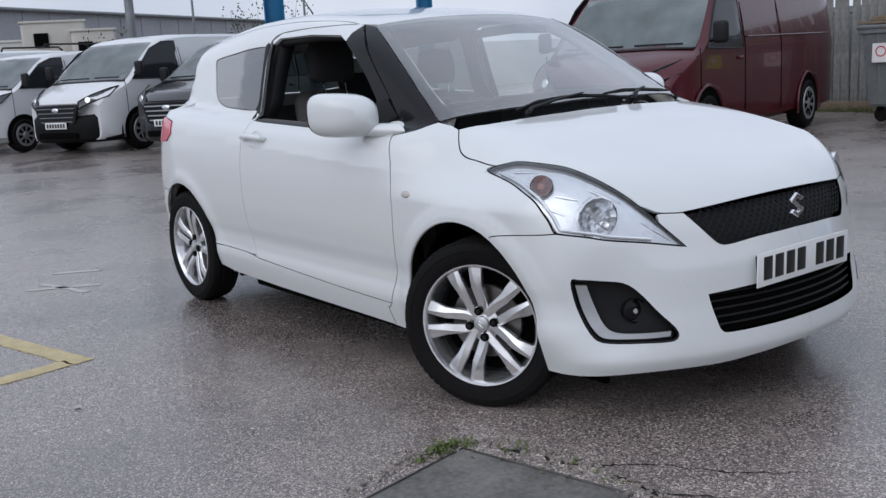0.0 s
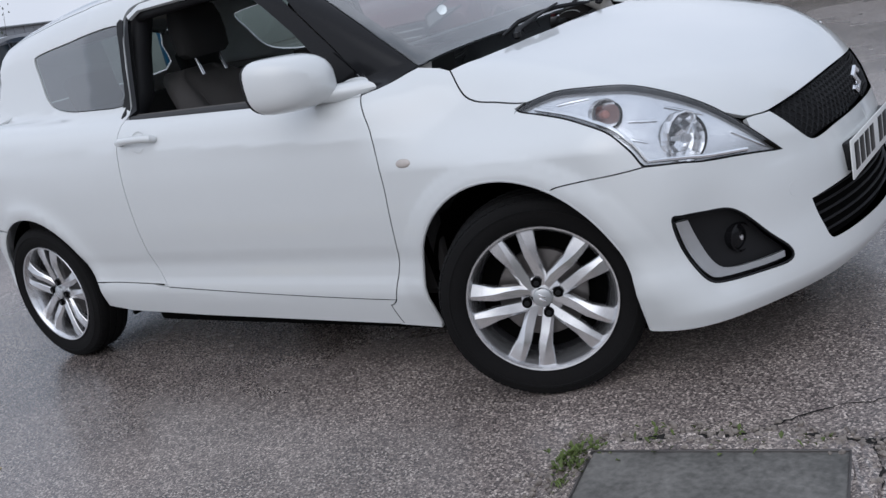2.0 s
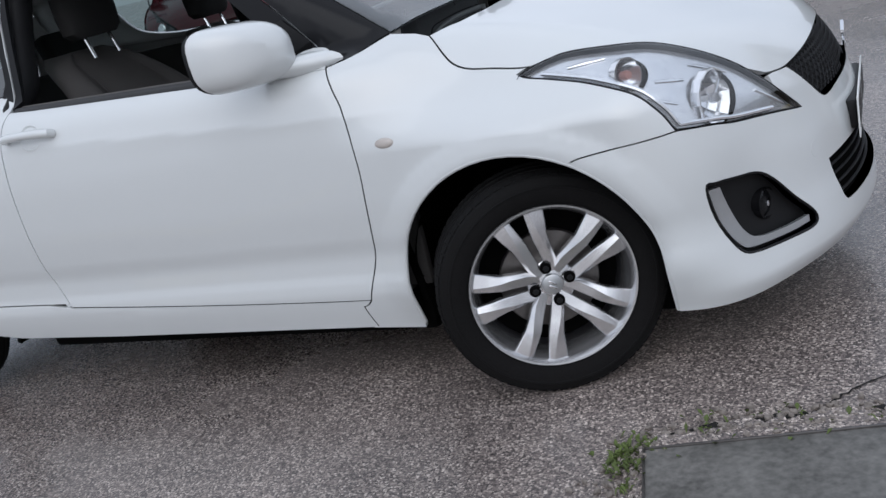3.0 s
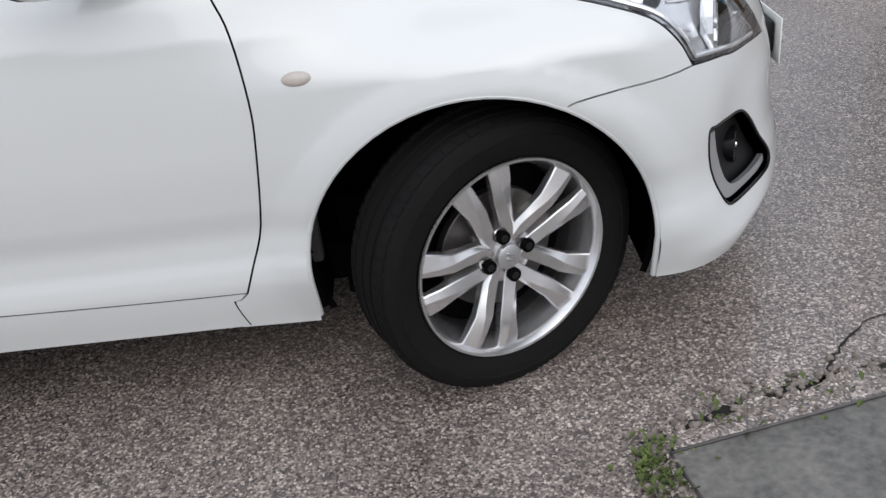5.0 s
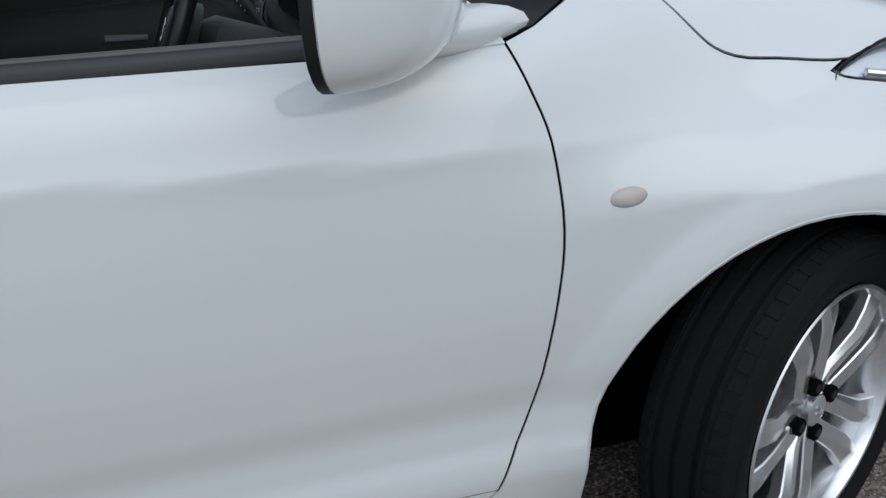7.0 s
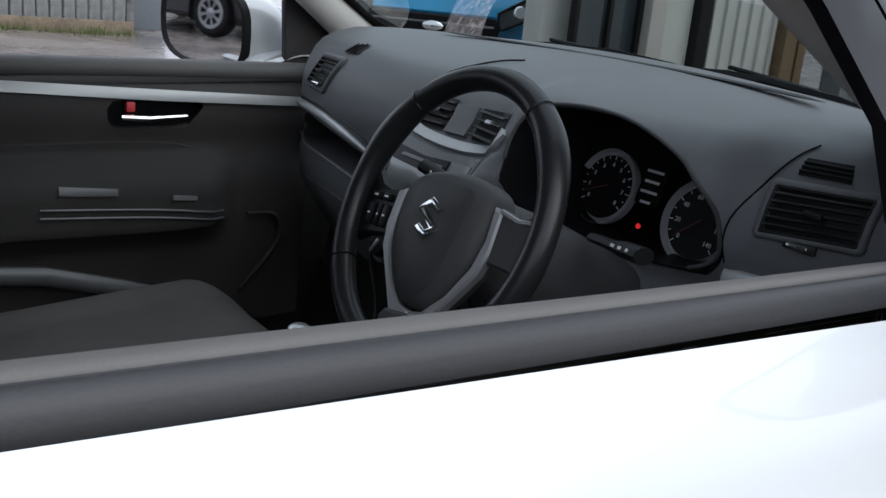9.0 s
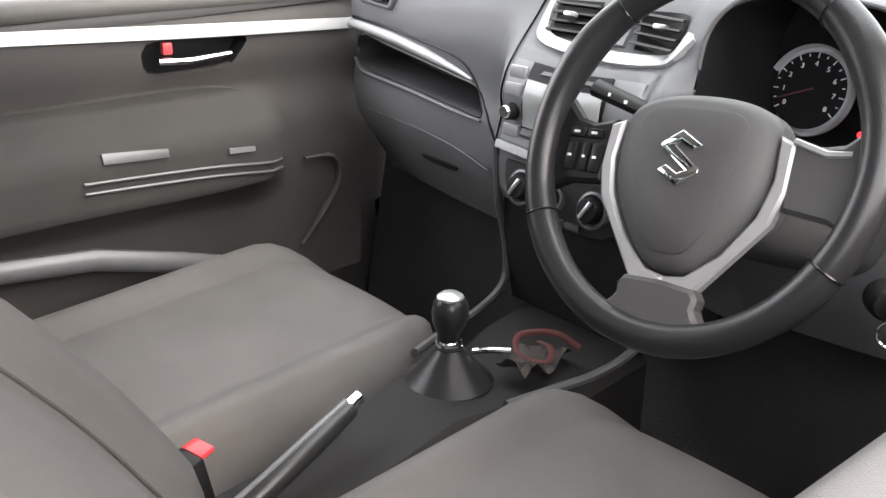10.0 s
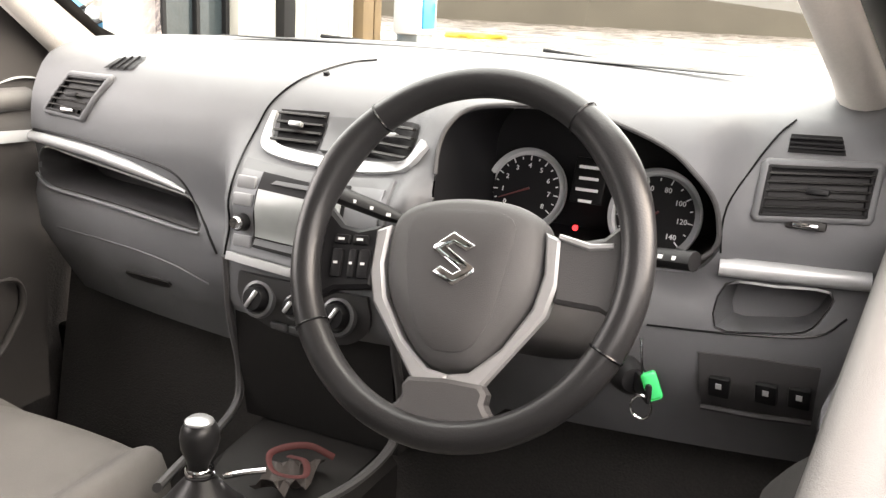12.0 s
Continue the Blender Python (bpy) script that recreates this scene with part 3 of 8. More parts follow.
# sill under the door
as_object("sill", panel(CORNER + DOOR_BOTTOM[1:] + on_side((-1.75, 0.345), (-1.95, 0.350), (-2.085, 0.352), (-2.085, 0.24), (-1.95, 0.218), (-1.5, 0.205), (-1.0, 0.198), (-0.545, 0.192)), SIDEWAYS, step=0.03), PAINT, car)

# rear quarter with the pillar and the roof rail
QUARTER_WINDOW = on_side(*smooth_line([(-1.735, 1.312), (-1.685, 1.295), (-1.680, 1.20), (-1.672, 1.06), (-1.71, 1.022), (-1.90, 1.027), (-2.09, 1.035), (-2.22, 1.06), (-2.285, 1.10), (-2.33, 1.18), (-2.37, 1.255), (-2.32, 1.277), (-2.05, 1.295), (-1.88, 1.307)], 3, closed=True))
ROOF_RAIL = on_top(*[(-1.0 - 1.72 * k / 14, -0.545 - 0.012 * math.sin(math.pi * k / 14) + 0.07 * max(0, (k - 8) / 6)) for k in range(15)])
DOOR_TOP = on_side(*smooth_line([(-1.648, 0.976), (-1.652, 1.05), (-1.662, 1.25), (-1.655, 1.335), (-1.58, 1.368), (-1.35, 1.376), (-1.10, 1.374), (-0.985, 1.368)], 4))
quarter_line = (SHUT_REAR[1:] + DOOR_TOP + ROOF_RAIL + on_side((-2.74, 1.25), (-2.72, 1.12), (-2.70, 1.02), (-2.68, 0.985), (-2.55, 0.965), (-2.54, 0.90), (-2.59, 0.862), (-2.78, 0.838), (-2.84, 0.62), (-2.775, 0.60))
                + arc(-2.43, 0.295, 0.345, 121, 9, 24) + on_side((-2.085, 0.352), (-1.95, 0.350), (-1.75, 0.345)))
quarter = as_object("rear_quarter", panel(quarter_line, QUARTER, [QUARTER_WINDOW], step=0.035), PAINT, car)

# rear bumper corner, tail lamp, tailgate
as_object("tail_lamp", panel(on_side((-2.68, 0.985), (-2.55, 0.965), (-2.54, 0.90), (-2.59, 0.862), (-2.755, 0.841), (-2.76, 0.97)), (0.35, 0.93, 0), step=0.03, offset=0.006), RED_LENS, car, "red tail lamp")
BUMPER_REAR = [(-2.77, 0.60)] + [(-2.43 - 0.345 * math.cos(radians(a)), 0.295 + 0.345 * math.sin(radians(a))) for a in range(58, -1, -6)] + [(-2.78, 0.22), (-2.86, 0.23), (-2.90, 0.40), (-2.90, 0.62), (-2.84, 0.62)]
as_object("rear_bumper", panel(on_side(*BUMPER_REAR), (0.2, 0.97, 0), step=0.04), PAINT, car)

# bonnet
GRILLE_TOP = on_front(*[(-0.437 + 0.437 * k / 10, 0.687 + 0.018 * (1 - (1 - k / 10) ** 2)) for k in range(11)])
bonnet_half = BONNET_SIDE[1:] + LAMP_TOP[13:] + on_front((-0.520, 0.694), (-0.498, 0.690), (-0.46, 0.687)) + GRILLE_TOP
COWL = on_top((-0.10, 0.0), (-0.112, -0.25), (-0.15, -0.473), (-0.18, -0.579))
bonnet_line = COWL + BONNET_SIDE + bonnet_half[len(BONNET_SIDE) - 1:]
full = bonnet_line + [p * np.array([1, -1, 1]) for p in bonnet_line[::-1][1:-1]]
as_object("bonnet", panel(full, (-0.35, 0, -0.94), step=0.03), PAINT, car)

# front bumper, right and left half in one pressing
LIP = [np.array(p) for p in ((0.309, -0.776, 0.190), (0.40, -0.735, 0.190), (0.52, -0.665, 0.194), (0.61, -0.53, 0.196), (0.675, -0.36, 0.196), (0.715, -0.24, 0.205), (0.738, -0.12, 0.212))]
INTAKE = on_front(*smooth_line([(0.0015, 0.302), (-0.2, 0.302), (-0.34, 0.302), (-0.378, 0.310), (-0.392, 0.35), (-0.408, 0.428)], 3)) + on_front((-0.30, 0.434), (-0.15, 0.440), (0.0015, 0.442))
GRILLE_LOW = on_front(*smooth_line([(0.0015, 0.590), (-0.2, 0.586), (-0.30, 0.577), (-0.345, 0.580), (-0.38, 0.612), (-0.437, 0.686)], 4))
FOG = on_front(*smooth_line([(-0.765, 0.496), (-0.745, 0.502), (-0.69, 0.494), (-0.64, 0.484), (-0.605, 0.452), (-0.56, 0.385), (-0.520, 0.328), (-0.53, 0.300), (-0.60, 0.298), (-0.69, 0.302), (-0.725, 0.322), (-0.745, 0.39)], 4, closed=True))
half = (ARCH_B[:1] + [LIP[0]] + smooth_line(LIP, 4)[1:] + on_front((0.0015, 0.215)) + INTAKE + GRILLE_LOW
        + on_front((-0.46, 0.687), (-0.498, 0.690), (-0.520, 0.690)) + LAMP_NOSE[3:] + LAMP_FLOOR[::-1][1:] + BUMP_SEAM + ARCH_B[::-1])
bumper_mesh = panel(half, (-0.72, 0.69, 0.0), [FOG], step=0.022, gap=0.0015)
bumper = as_object("front_bumper", bumper_mesh, PAINT, car, "white front bumper with two air openings")
mirrored(bumper)
for z0, z1 in ((0.444, 0.588), (0.206, 0.300)):
    as_object("bumper_joint", panel(on_front((-0.012, z0), (0.012, z0), (0.012, z1), (-0.012, z1)), (-1, 0, 0), step=0.012, gap=0, offset=-0.0006, skirt=0), PAINT, car)

# windscreen, black frame and roof
SCREEN_TOP = on_top(*[(-0.935 + 0.05 * (1 - ((k - 8) / 8) ** 2), -0.50 + 1.0 * k / 16) for k in range(17)])
SCREEN_LEFT = on_top((-0.335, -0.672), (-0.50, -0.635), (-0.70, -0.585), (-0.85, -0.545), (-0.935, -0.52))
screen_line = SCREEN_LEFT + SCREEN_TOP + [p * np.array([1, -1, 1]) for p in SCREEN_LEFT[::-1]] + on_top((-0.30, 0.6), (-0.25, 0.45), (-0.195, 0.25), (-0.18, 0), (-0.195, -0.25), (-0.25, -0.45), (-0.30, -0.6))
screen = as_object("windscreen", panel(screen_line, (-0.55, 0, -0.83), step=0.05, skirt=0.004), SCREEN, car, "clear windscreen")
screen.visible_shadow = False
roof_line = SCREEN_TOP + [p * np.array([1, -1, 1]) for p in ROOF_RAIL] + ROOF_RAIL[::-1]
as_object("roof", panel(roof_line, (0, 0, -1), step=0.06, gap=0.003), PAINT, car)
qglass = as_object("quarter_window", panel(QUARTER_WINDOW, SIDEWAYS, step=0.05, offset=-0.004, skirt=0.004), TINTED, car, "fixed tinted rear side window")

# black pillars
A_FRONT = on_side((-0.44, 0.942)) + on_top((-0.335, -0.672), (-0.50, -0.635), (-0.70, -0.585), (-0.85, -0.545), (-0.935, -0.52), (-1.0, -0.545))
A_REAR = on_side((-0.985, 1.366), (-0.92, 1.325), (-0.78, 1.205), (-0.64, 1.080), (-0.53, 0.97), (-0.484, 0.938))
as_object("front_pillar", panel(A_FRONT + A_REAR, (-0.3, 0.8, -0.5), step=0.03), BLACK_GLOSS, car, "gloss black windscreen pillar")
WINDOW = on_side((-0.69, 0.945), (-0.715, 1.06), (-0.80, 1.145), (-0.92, 1.245), (-1.00, 1.30), (-1.06, 1.328), (-1.30, 1.343), (-1.58, 1.342), (-1.630, 1.318), (-1.626, 1.15), (-1.615, 0.998))
frame_line = on_side((-0.484, 0.939), (-0.53, 0.97), (-0.64, 1.080), (-0.78, 1.205), (-0.92, 1.325), (-0.985, 1.365)) + WINDOW[4::-1]
as_object("door_frame_front", panel(frame_line, SIDEWAYS, step=0.03), BLACK_GLOSS, car)
top_line = on_side((-0.985, 1.368), (-1.10, 1.373), (-1.35, 1.375), (-1.58, 1.367), (-1.645, 1.335)) + WINDOW[8:3:-1]
as_object("door_frame_top", panel(top_line, SIDEWAYS, step=0.03), PAINT, car)
rear_frame = on_side((-1.645, 1.335), (-1.660, 1.25), (-1.650, 1.05), (-1.646, 0.978)) + WINDOW[10:7:-1]
as_object("door_frame_rear", panel(rear_frame, SIDEWAYS, step=0.03), BLACK_GLOSS, car)
cover_line = on_side(*smooth_line([(-1.655, 1.0), (-1.664, 1.15), (-1.666, 1.25), (-1.662, 1.322), (-1.70, 1.318), (-1.692, 1.24), (-1.688, 1.15), (-1.682, 1.06), (-1.705, 1.016)], 2, closed=True))
as_object("post_cover", panel(cover_line, SIDEWAYS, step=0.03, offset=0.001, skirt=0.003, gap=0), BLACK_PLASTIC, car, "black centre post cover")
border = SCREEN_LEFT + [np.array(q) for q in on_top((-0.93, -0.47), (-0.85, -0.495), (-0.70, -0.535), (-0.50, -0.585), (-0.40, -0.605), (-0.325, -0.585), (-0.268, -0.44), (-0.212, -0.23), (-0.196, 0.0), (-0.18, 0.0), (-0.195, -0.25), (-0.25, -0.45), (-0.30, -0.60))]
as_object("screen_border", panel(border, (-0.55, 0, -0.83), step=0.04, offset=-0.006, skirt=0, gap=0.001), BLACK_PLASTIC, car, "black printed windscreen border")
jamb = [np.array(q) + np.array((dx, 0, 0)) for dx in (-0.03,) for q in SHUT_REAR] + [np.array(q) + np.array((0.03, 0, 0)) for q in SHUT_REAR[::-1]]
as_object("door_jamb", panel(on_side(*[(q[0], q[2]) for q in jamb]), (0, 0.95, -0.3), step=0.03, offset=-0.007, skirt=0), PAINT, car)
for ob in list(car.children):
    if ob.name in ("post_cover", "screen_border", "door_jamb", "front_wing", "door", "sill", "rear_quarter", "tail_lamp", "rear_bumper", "quarter_window", "front_pillar", "door_frame_front", "door_frame_top", "door_frame_rear"):
        mirrored(ob)
qglass.visible_shadow = False


# ---- wheels ----
def build_wheel(name):
    w = thing(name, "", "")
    prof = [(0.204, -0.062), (0.214, -0.072), (0.224, -0.080), (0.248, -0.086), (0.2605, -0.0862), (0.2620, -0.0882), (0.2655, -0.0882), (0.2670, -0.0860), (0.270, -0.0855), (0.286, -0.078), (0.294, -0.066), (0.2965, -0.052)]
    for y in (-0.036, 0.0, 0.034):
        prof += [(0.2970, y - 0.006), (0.290, y - 0.004), (0.290, y + 0.004), (0.2970, y + 0.006)]
    prof += [(0.2965, 0.046), (0.294, 0.056), (0.286, 0.068), (0.26, 0.076), (0.226, 0.074), (0.204, 0.062)]
    tyre = part("tyre", lathe(prof, 96), RUBBER, w, "worn black road tyre", crease=30)
    bm = bmesh.new()
    for k in range(64):
        for s in (-1, 1):
            a = 2 * math.pi * (k + 0.5 * (s > 0)) / 64
            m = Matrix.Rotation(-a, 4, "Y") @ Matrix.Translation((0.2905, s * 0.062 if s < 0 else 0.052, 0)) @ Matrix.Rotation(radians(s * 18), 4, "Z")
            bmesh.ops.create_cube(bm, size=1, matrix=m @ Matrix.Diagonal((0.0105, 0.020, 0.022, 1)))
    tagged(part("tread", bm, RUBBER, tyre, smooth=False), kind="stuff")
    rim = part("rim", lathe([(0.2145, -0.076), (0.2165, -0.079), (0.2150, -0.082), (0.2100, -0.081), (0.2040, -0.072), (0.1990, -0.060), (0.1985, -0.052)], 96), ALLOY, w, "silver ten-spoke alloy rim")
    # darker copy of the alloy puts the barrel's shade into the colour
    part("barrel", lathe([(0.188, -0.006), (0.185, 0.0), (0.185, 0.06), (0.205, 0.075)], 64), ALLOY_SHADED, rim, "inner barrel with its shade in the colour")
    part("rim_step", lathe([(0.1990, -0.060), (0.1950, -0.048), (0.1900, -0.030), (0.1880, -0.006)], 64), ALLOY, rim)
    # five pairs of spokes: side by side at the hub, bent apart toward the rim, each with a crest that crosses its face
    for k in range(5):
        a = radians(72 * k - 110)
        u, t = Vector((math.cos(a), 0, math.sin(a))), Vector((-math.sin(a), 0, math.cos(a)))
        for s in (-1, 1):
            rings = []
            for r, off, half_w, y0, deep, crest in ((0.030, 0.018, 0.013, -0.054, 0.030, 0.5), (0.062, 0.0245, 0.0175, -0.0585, 0.028, 0.5), (0.100, 0.0275, 0.0185, -0.066, 0.026, 0.35), (0.132, 0.0300, 0.0205, -0.0725, 0.026, 0.1), (0.165, 0.0385, 0.0235, -0.0745, 0.024, -0.25), (0.2005, 0.0465, 0.0262, -0.0715, 0.018, -0.45)):
                c = u * r + t * s * off
                tilt = t * s * half_w
                rings.append([c + tilt + Vector((0, y0 + deep, 0)), c + tilt + Vector((0, y0 + 0.0085, 0)), c + tilt * 0.9 + Vector((0, y0 + 0.006, 0)),
                              c + tilt * crest + Vector((0, y0, 0)), c - tilt * 0.9 + Vector((0, y0 + 0.004, 0)), c - tilt + Vector((0, y0 + 0.0065, 0)), c - tilt + Vector((0, y0 + deep, 0))])
            part("spoke", loft(rings), ALLOY, rim, crease=14)
    part("hub", lathe([(0.0, -0.050), (0.056, -0.050), (0.062, -0.045), (0.066, -0.02), (0.066, 0.0)], 40), ALLOY, rim)
    cap = part("hub_cap", lathe([(0.0, -0.064), (0.022, -0.0635), (0.0265, -0.061), (0.0275, -0.050)], 32), SILVER_TRIM, w, "round silver centre cap")
    bm = bmesh.new()
    for s in (-1, 1):
        add_box(bm, (0.022, 0.003, 0.006), (0.0, -0.0645, s * 0.006), (0, 35, 0), 0.001)
    part("badge", bm, CHROME, cap)
    for k in range(4):
        a = radians(90 * k + 11)
        m = Matrix.Translation((0.047 * math.cos(a), 0, 0.047 * math.sin(a)))
        bolt = part("wheel_bolt", lathe([(0.0, -0.0650), (0.0075, -0.0650), (0.0085, -0.0640), (0.0085, -0.045)], 6, m=m), BLACK_PLASTIC, w)
        # raised near-black disc stands in for the shaded bolt hole
        part("bolt_hole", lathe([(0.0, -0.0632), (0.0135, -0.0632), (0.0145, -0.0622), (0.0145, -0.045)], 20, m=m), LINER, bolt)
    part("brake_disc", lathe([(0.0, -0.012), (0.128, -0.012), (0.13, -0.010), (0.13, 0.010), (0.0, 0.010)], 48), STEEL, w, "worn steel brake disc")
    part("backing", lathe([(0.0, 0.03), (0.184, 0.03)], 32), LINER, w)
    return w


def as_part(w):
    for key in ("label", "category"):
        if key in w.keys():
            del w[key]
    w.parent = car
    return w


STEER = -26
w0 = as_part(build_wheel("wheel"))
w0["label"] = "silver ten-spoke alloy wheel with black tyre"
w0.matrix_basis = Matrix.Translation((-0.020, -0.748, 0.297)) @ Matrix.Rotation(radians(-STEER), 4, "Z")
w1 = copy_thing(w0, Matrix.Translation((-2.43, -0.738, 0.297)) @ Matrix.Rotation(radians(23), 4, "Y"))
w2 = copy_thing(w0, Matrix.Translation((-0.020, 0.748, 0.297)) @ Matrix.Rotation(radians(180 - STEER), 4, "Z"))
w3 = copy_thing(w0, Matrix.Translation((-2.43, 0.738, 0.297)) @ Matrix.Rotation(radians(180), 4, "Z"))

# wheel houses, and near-black floor boxes set low to block light under the car
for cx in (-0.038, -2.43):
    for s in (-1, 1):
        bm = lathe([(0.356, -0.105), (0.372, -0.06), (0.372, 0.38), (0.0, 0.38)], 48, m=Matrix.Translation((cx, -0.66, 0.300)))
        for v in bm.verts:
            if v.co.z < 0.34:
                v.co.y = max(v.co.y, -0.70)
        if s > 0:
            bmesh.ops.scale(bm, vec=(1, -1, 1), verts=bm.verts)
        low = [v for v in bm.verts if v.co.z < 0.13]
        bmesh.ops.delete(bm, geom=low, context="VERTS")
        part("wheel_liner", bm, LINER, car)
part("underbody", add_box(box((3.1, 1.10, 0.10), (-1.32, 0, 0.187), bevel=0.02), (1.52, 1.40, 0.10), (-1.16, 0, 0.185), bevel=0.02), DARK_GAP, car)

# rolled edge of the front arches; tray below the nose, added to block light
for s in (-1, 1):
    edge = [Vector((q[0], -s * (q[1] + 0.006), q[2])) for q in [np.array(p) for p in [LIP[0] + np.array((-0.004, 0.004, 0.004))] + ARCH_B + ARCH_A[1:] + on_side((-0.393, 0.20))]]
    part("arch_lip", tube(edge, 0.0065, 8), PAINT, car)
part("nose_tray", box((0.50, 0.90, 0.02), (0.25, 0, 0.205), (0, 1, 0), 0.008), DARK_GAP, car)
# near-black plates added to hide lit ground seen through the wheel arches
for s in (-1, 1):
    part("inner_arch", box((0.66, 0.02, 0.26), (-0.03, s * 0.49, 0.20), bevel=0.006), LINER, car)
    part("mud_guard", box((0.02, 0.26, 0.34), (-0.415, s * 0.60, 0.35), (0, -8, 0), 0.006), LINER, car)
part("sill_seam", tube([Vector(q) for q in on_side((-0.556, 0.268), (-0.553, 0.245), (-0.547, 0.220), (-0.540, 0.197))], 0.0013, 6), DARK_GAP, car)
# near-black tubes in the shut lines put the gaps' shade into colour
for line, lift in ((SHUT_FRONT, (0, 0.0048, 0)), (DOOR_BOTTOM, (0, 0.0048, 0)), (BONNET_SIDE, (0, 0.0030, -0.0038))):
    part("shut_seal", tube([Vector(q) + Vector(lift) for q in line], 0.0032, 6), DARK_GAP, car)


# ---- front of the car: backing, lamps, grille, plate ----
# near-black sheets behind the panels, so that openings and gaps read as shaded
nose_back = [(-0.70, 0.26), (-0.70, 0.50), (-0.66, 0.66), (-0.45, 0.72), (0.0, 0.74), (0.45, 0.72), (0.66, 0.66), (0.70, 0.50), (0.70, 0.26), (0.35, 0.225), (0.0, 0.222), (-0.35, 0.225)]
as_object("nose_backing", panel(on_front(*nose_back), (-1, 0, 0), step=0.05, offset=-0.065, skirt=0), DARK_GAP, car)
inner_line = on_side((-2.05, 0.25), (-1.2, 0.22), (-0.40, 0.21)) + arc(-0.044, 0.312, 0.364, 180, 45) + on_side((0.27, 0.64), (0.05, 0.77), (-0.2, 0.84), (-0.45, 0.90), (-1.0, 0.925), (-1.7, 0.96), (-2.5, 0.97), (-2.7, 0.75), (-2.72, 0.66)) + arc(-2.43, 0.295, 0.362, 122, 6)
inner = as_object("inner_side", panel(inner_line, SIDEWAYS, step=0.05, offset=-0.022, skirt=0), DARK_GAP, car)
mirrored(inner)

LAMP = LAMP_TOP + LAMP_NOSE[1:] + LAMP_FLOOR[::-1][1:] + LAMP_UNDER[::-1][1:-1]
LAMP_VIEW = (-0.60, 0.72, -0.36)
HOUSING = material("lamp_chrome", (0.82, 0.83, 0.85), 0.14, metal=0.9, vary=0.06, scale=14)
LAMP_GREY = material("lamp_silver", (0.74, 0.75, 0.77), 0.24, metal=0.8, vary=0.1)
BULB_GLASS = material("bulb", (0.75, 0.76, 0.78), 0.05, metal=0.3, vary=0.02, coat=0.5)


def spot(x, y, z, out=0.0):
    """A place on the body near x, y, z and its outward normal."""
    p = np.array([[x, y, z]])
    for _ in range(12):
        p = p - skin(p)[:, None] * slope(p)
    n = slope(p)
    return Vector(p[0] + out * n[0]), Vector(n[0])


def facing(p, n, up=(0, 0, 1)):
    """A pose at p whose -y looks along n."""
    y = -n.normalized()
    x = y.cross(Vector(up)).normalized()
    return Matrix.Translation(p) @ Matrix((x, y, x.cross(y))).transposed().to_4x4()


def ring_on(p, n, r):
    m = facing(p, n)
    return [np.array(m @ Vector((r * math.cos(a), 0, r * math.sin(a)))) for a in [2 * math.pi * k / 24 for k in range(24)]]


MAIN_AT, MAIN_N = spot(0.450, -0.672, 0.688, -0.016)[0], Vector((0.93, -0.34, 0.05))
SIDE_AT, SIDE_N = spot(0.275, -0.745, 0.785, -0.016)[0], Vector((0.80, -0.58, 0.12))
lamp = as_object("headlamp", panel(LAMP, LAMP_VIEW, [ring_on(MAIN_AT, MAIN_N, 0.064), ring_on(SIDE_AT, SIDE_N, 0.036)], step=0.015, offset=-0.016, skirt=-0.013, gap=0.004), LAMP_GREY, car, "clear wedge-shaped headlamp with chrome reflectors")
lens = as_object("lens", panel(LAMP, LAMP_VIEW, step=0.025, offset=0.001, skirt=0.006, gap=0.003), LENS, lamp)
lens.visible_shadow = False
rim_pts = [Vector(p) - 0.003 * Vector(slope(p[None])[0]) for p in LAMP]
part("seal", tube(rim_pts, 0.0036, 6, closed=True), BLACK_GLOSS, lamp)
inner_pts = [Vector(p) - 0.010 * Vector(slope(p[None])[0]) for p in (LAMP_UNDER[6:] + LAMP_FLOOR[1:-5])]
shift = Vector((0.012, 0.010, 0.012))
part("bezel", tube([p + shift for p in inner_pts], 0.006, 8), HOUSING, lamp)
p = MAIN_AT
bowl_at = facing(p, Vector((0.93, -0.34, 0.05)))
# a cut-glass like bowl of flat facets, with a small bulb under a shield
part("reflector", lathe([(0.0, 0.052), (0.018, 0.050), (0.038, 0.040), (0.054, 0.022), (0.063, 0.004), (0.067, -0.004), (0.071, -0.003), (0.071, 0.02)], 14, m=bowl_at), HOUSING, lamp, smooth=False)
part("bulb", lathe([(0.0, -0.002), (0.005, 0.0), (0.007, 0.012), (0.007, 0.045)], 14, m=bowl_at), BULB_GLASS, lamp)
part("bulb_shield", lathe([(0.0, -0.008), (0.011, -0.007), (0.013, 0.0), (0.012, 0.008)], 18, m=bowl_at), LAMP_GREY, lamp)
part("shield_stem", tube([bowl_at @ Vector((0.0, -0.002, 0.006)), bowl_at @ Vector((0.03, 0.0, 0.030)), bowl_at @ Vector((0.05, 0.010, 0.044))], 0.004, 6), LAMP_GREY, lamp)
p = SIDE_AT
part("reflector", lathe([(0.0, 0.030), (0.02, 0.024), (0.034, 0.008), (0.038, -0.002), (0.041, -0.002), (0.041, 0.02)], 32, m=facing(p, Vector((0.80, -0.58, 0.12)))), HOUSING, lamp)
part("indicator_bulb", lathe([(0.0, -0.004), (0.010, -0.002), (0.012, 0.008), (0.010, 0.022)], 16, m=facing(p, Vector((0.80, -0.58, 0.12)))), ORANGE, lamp)
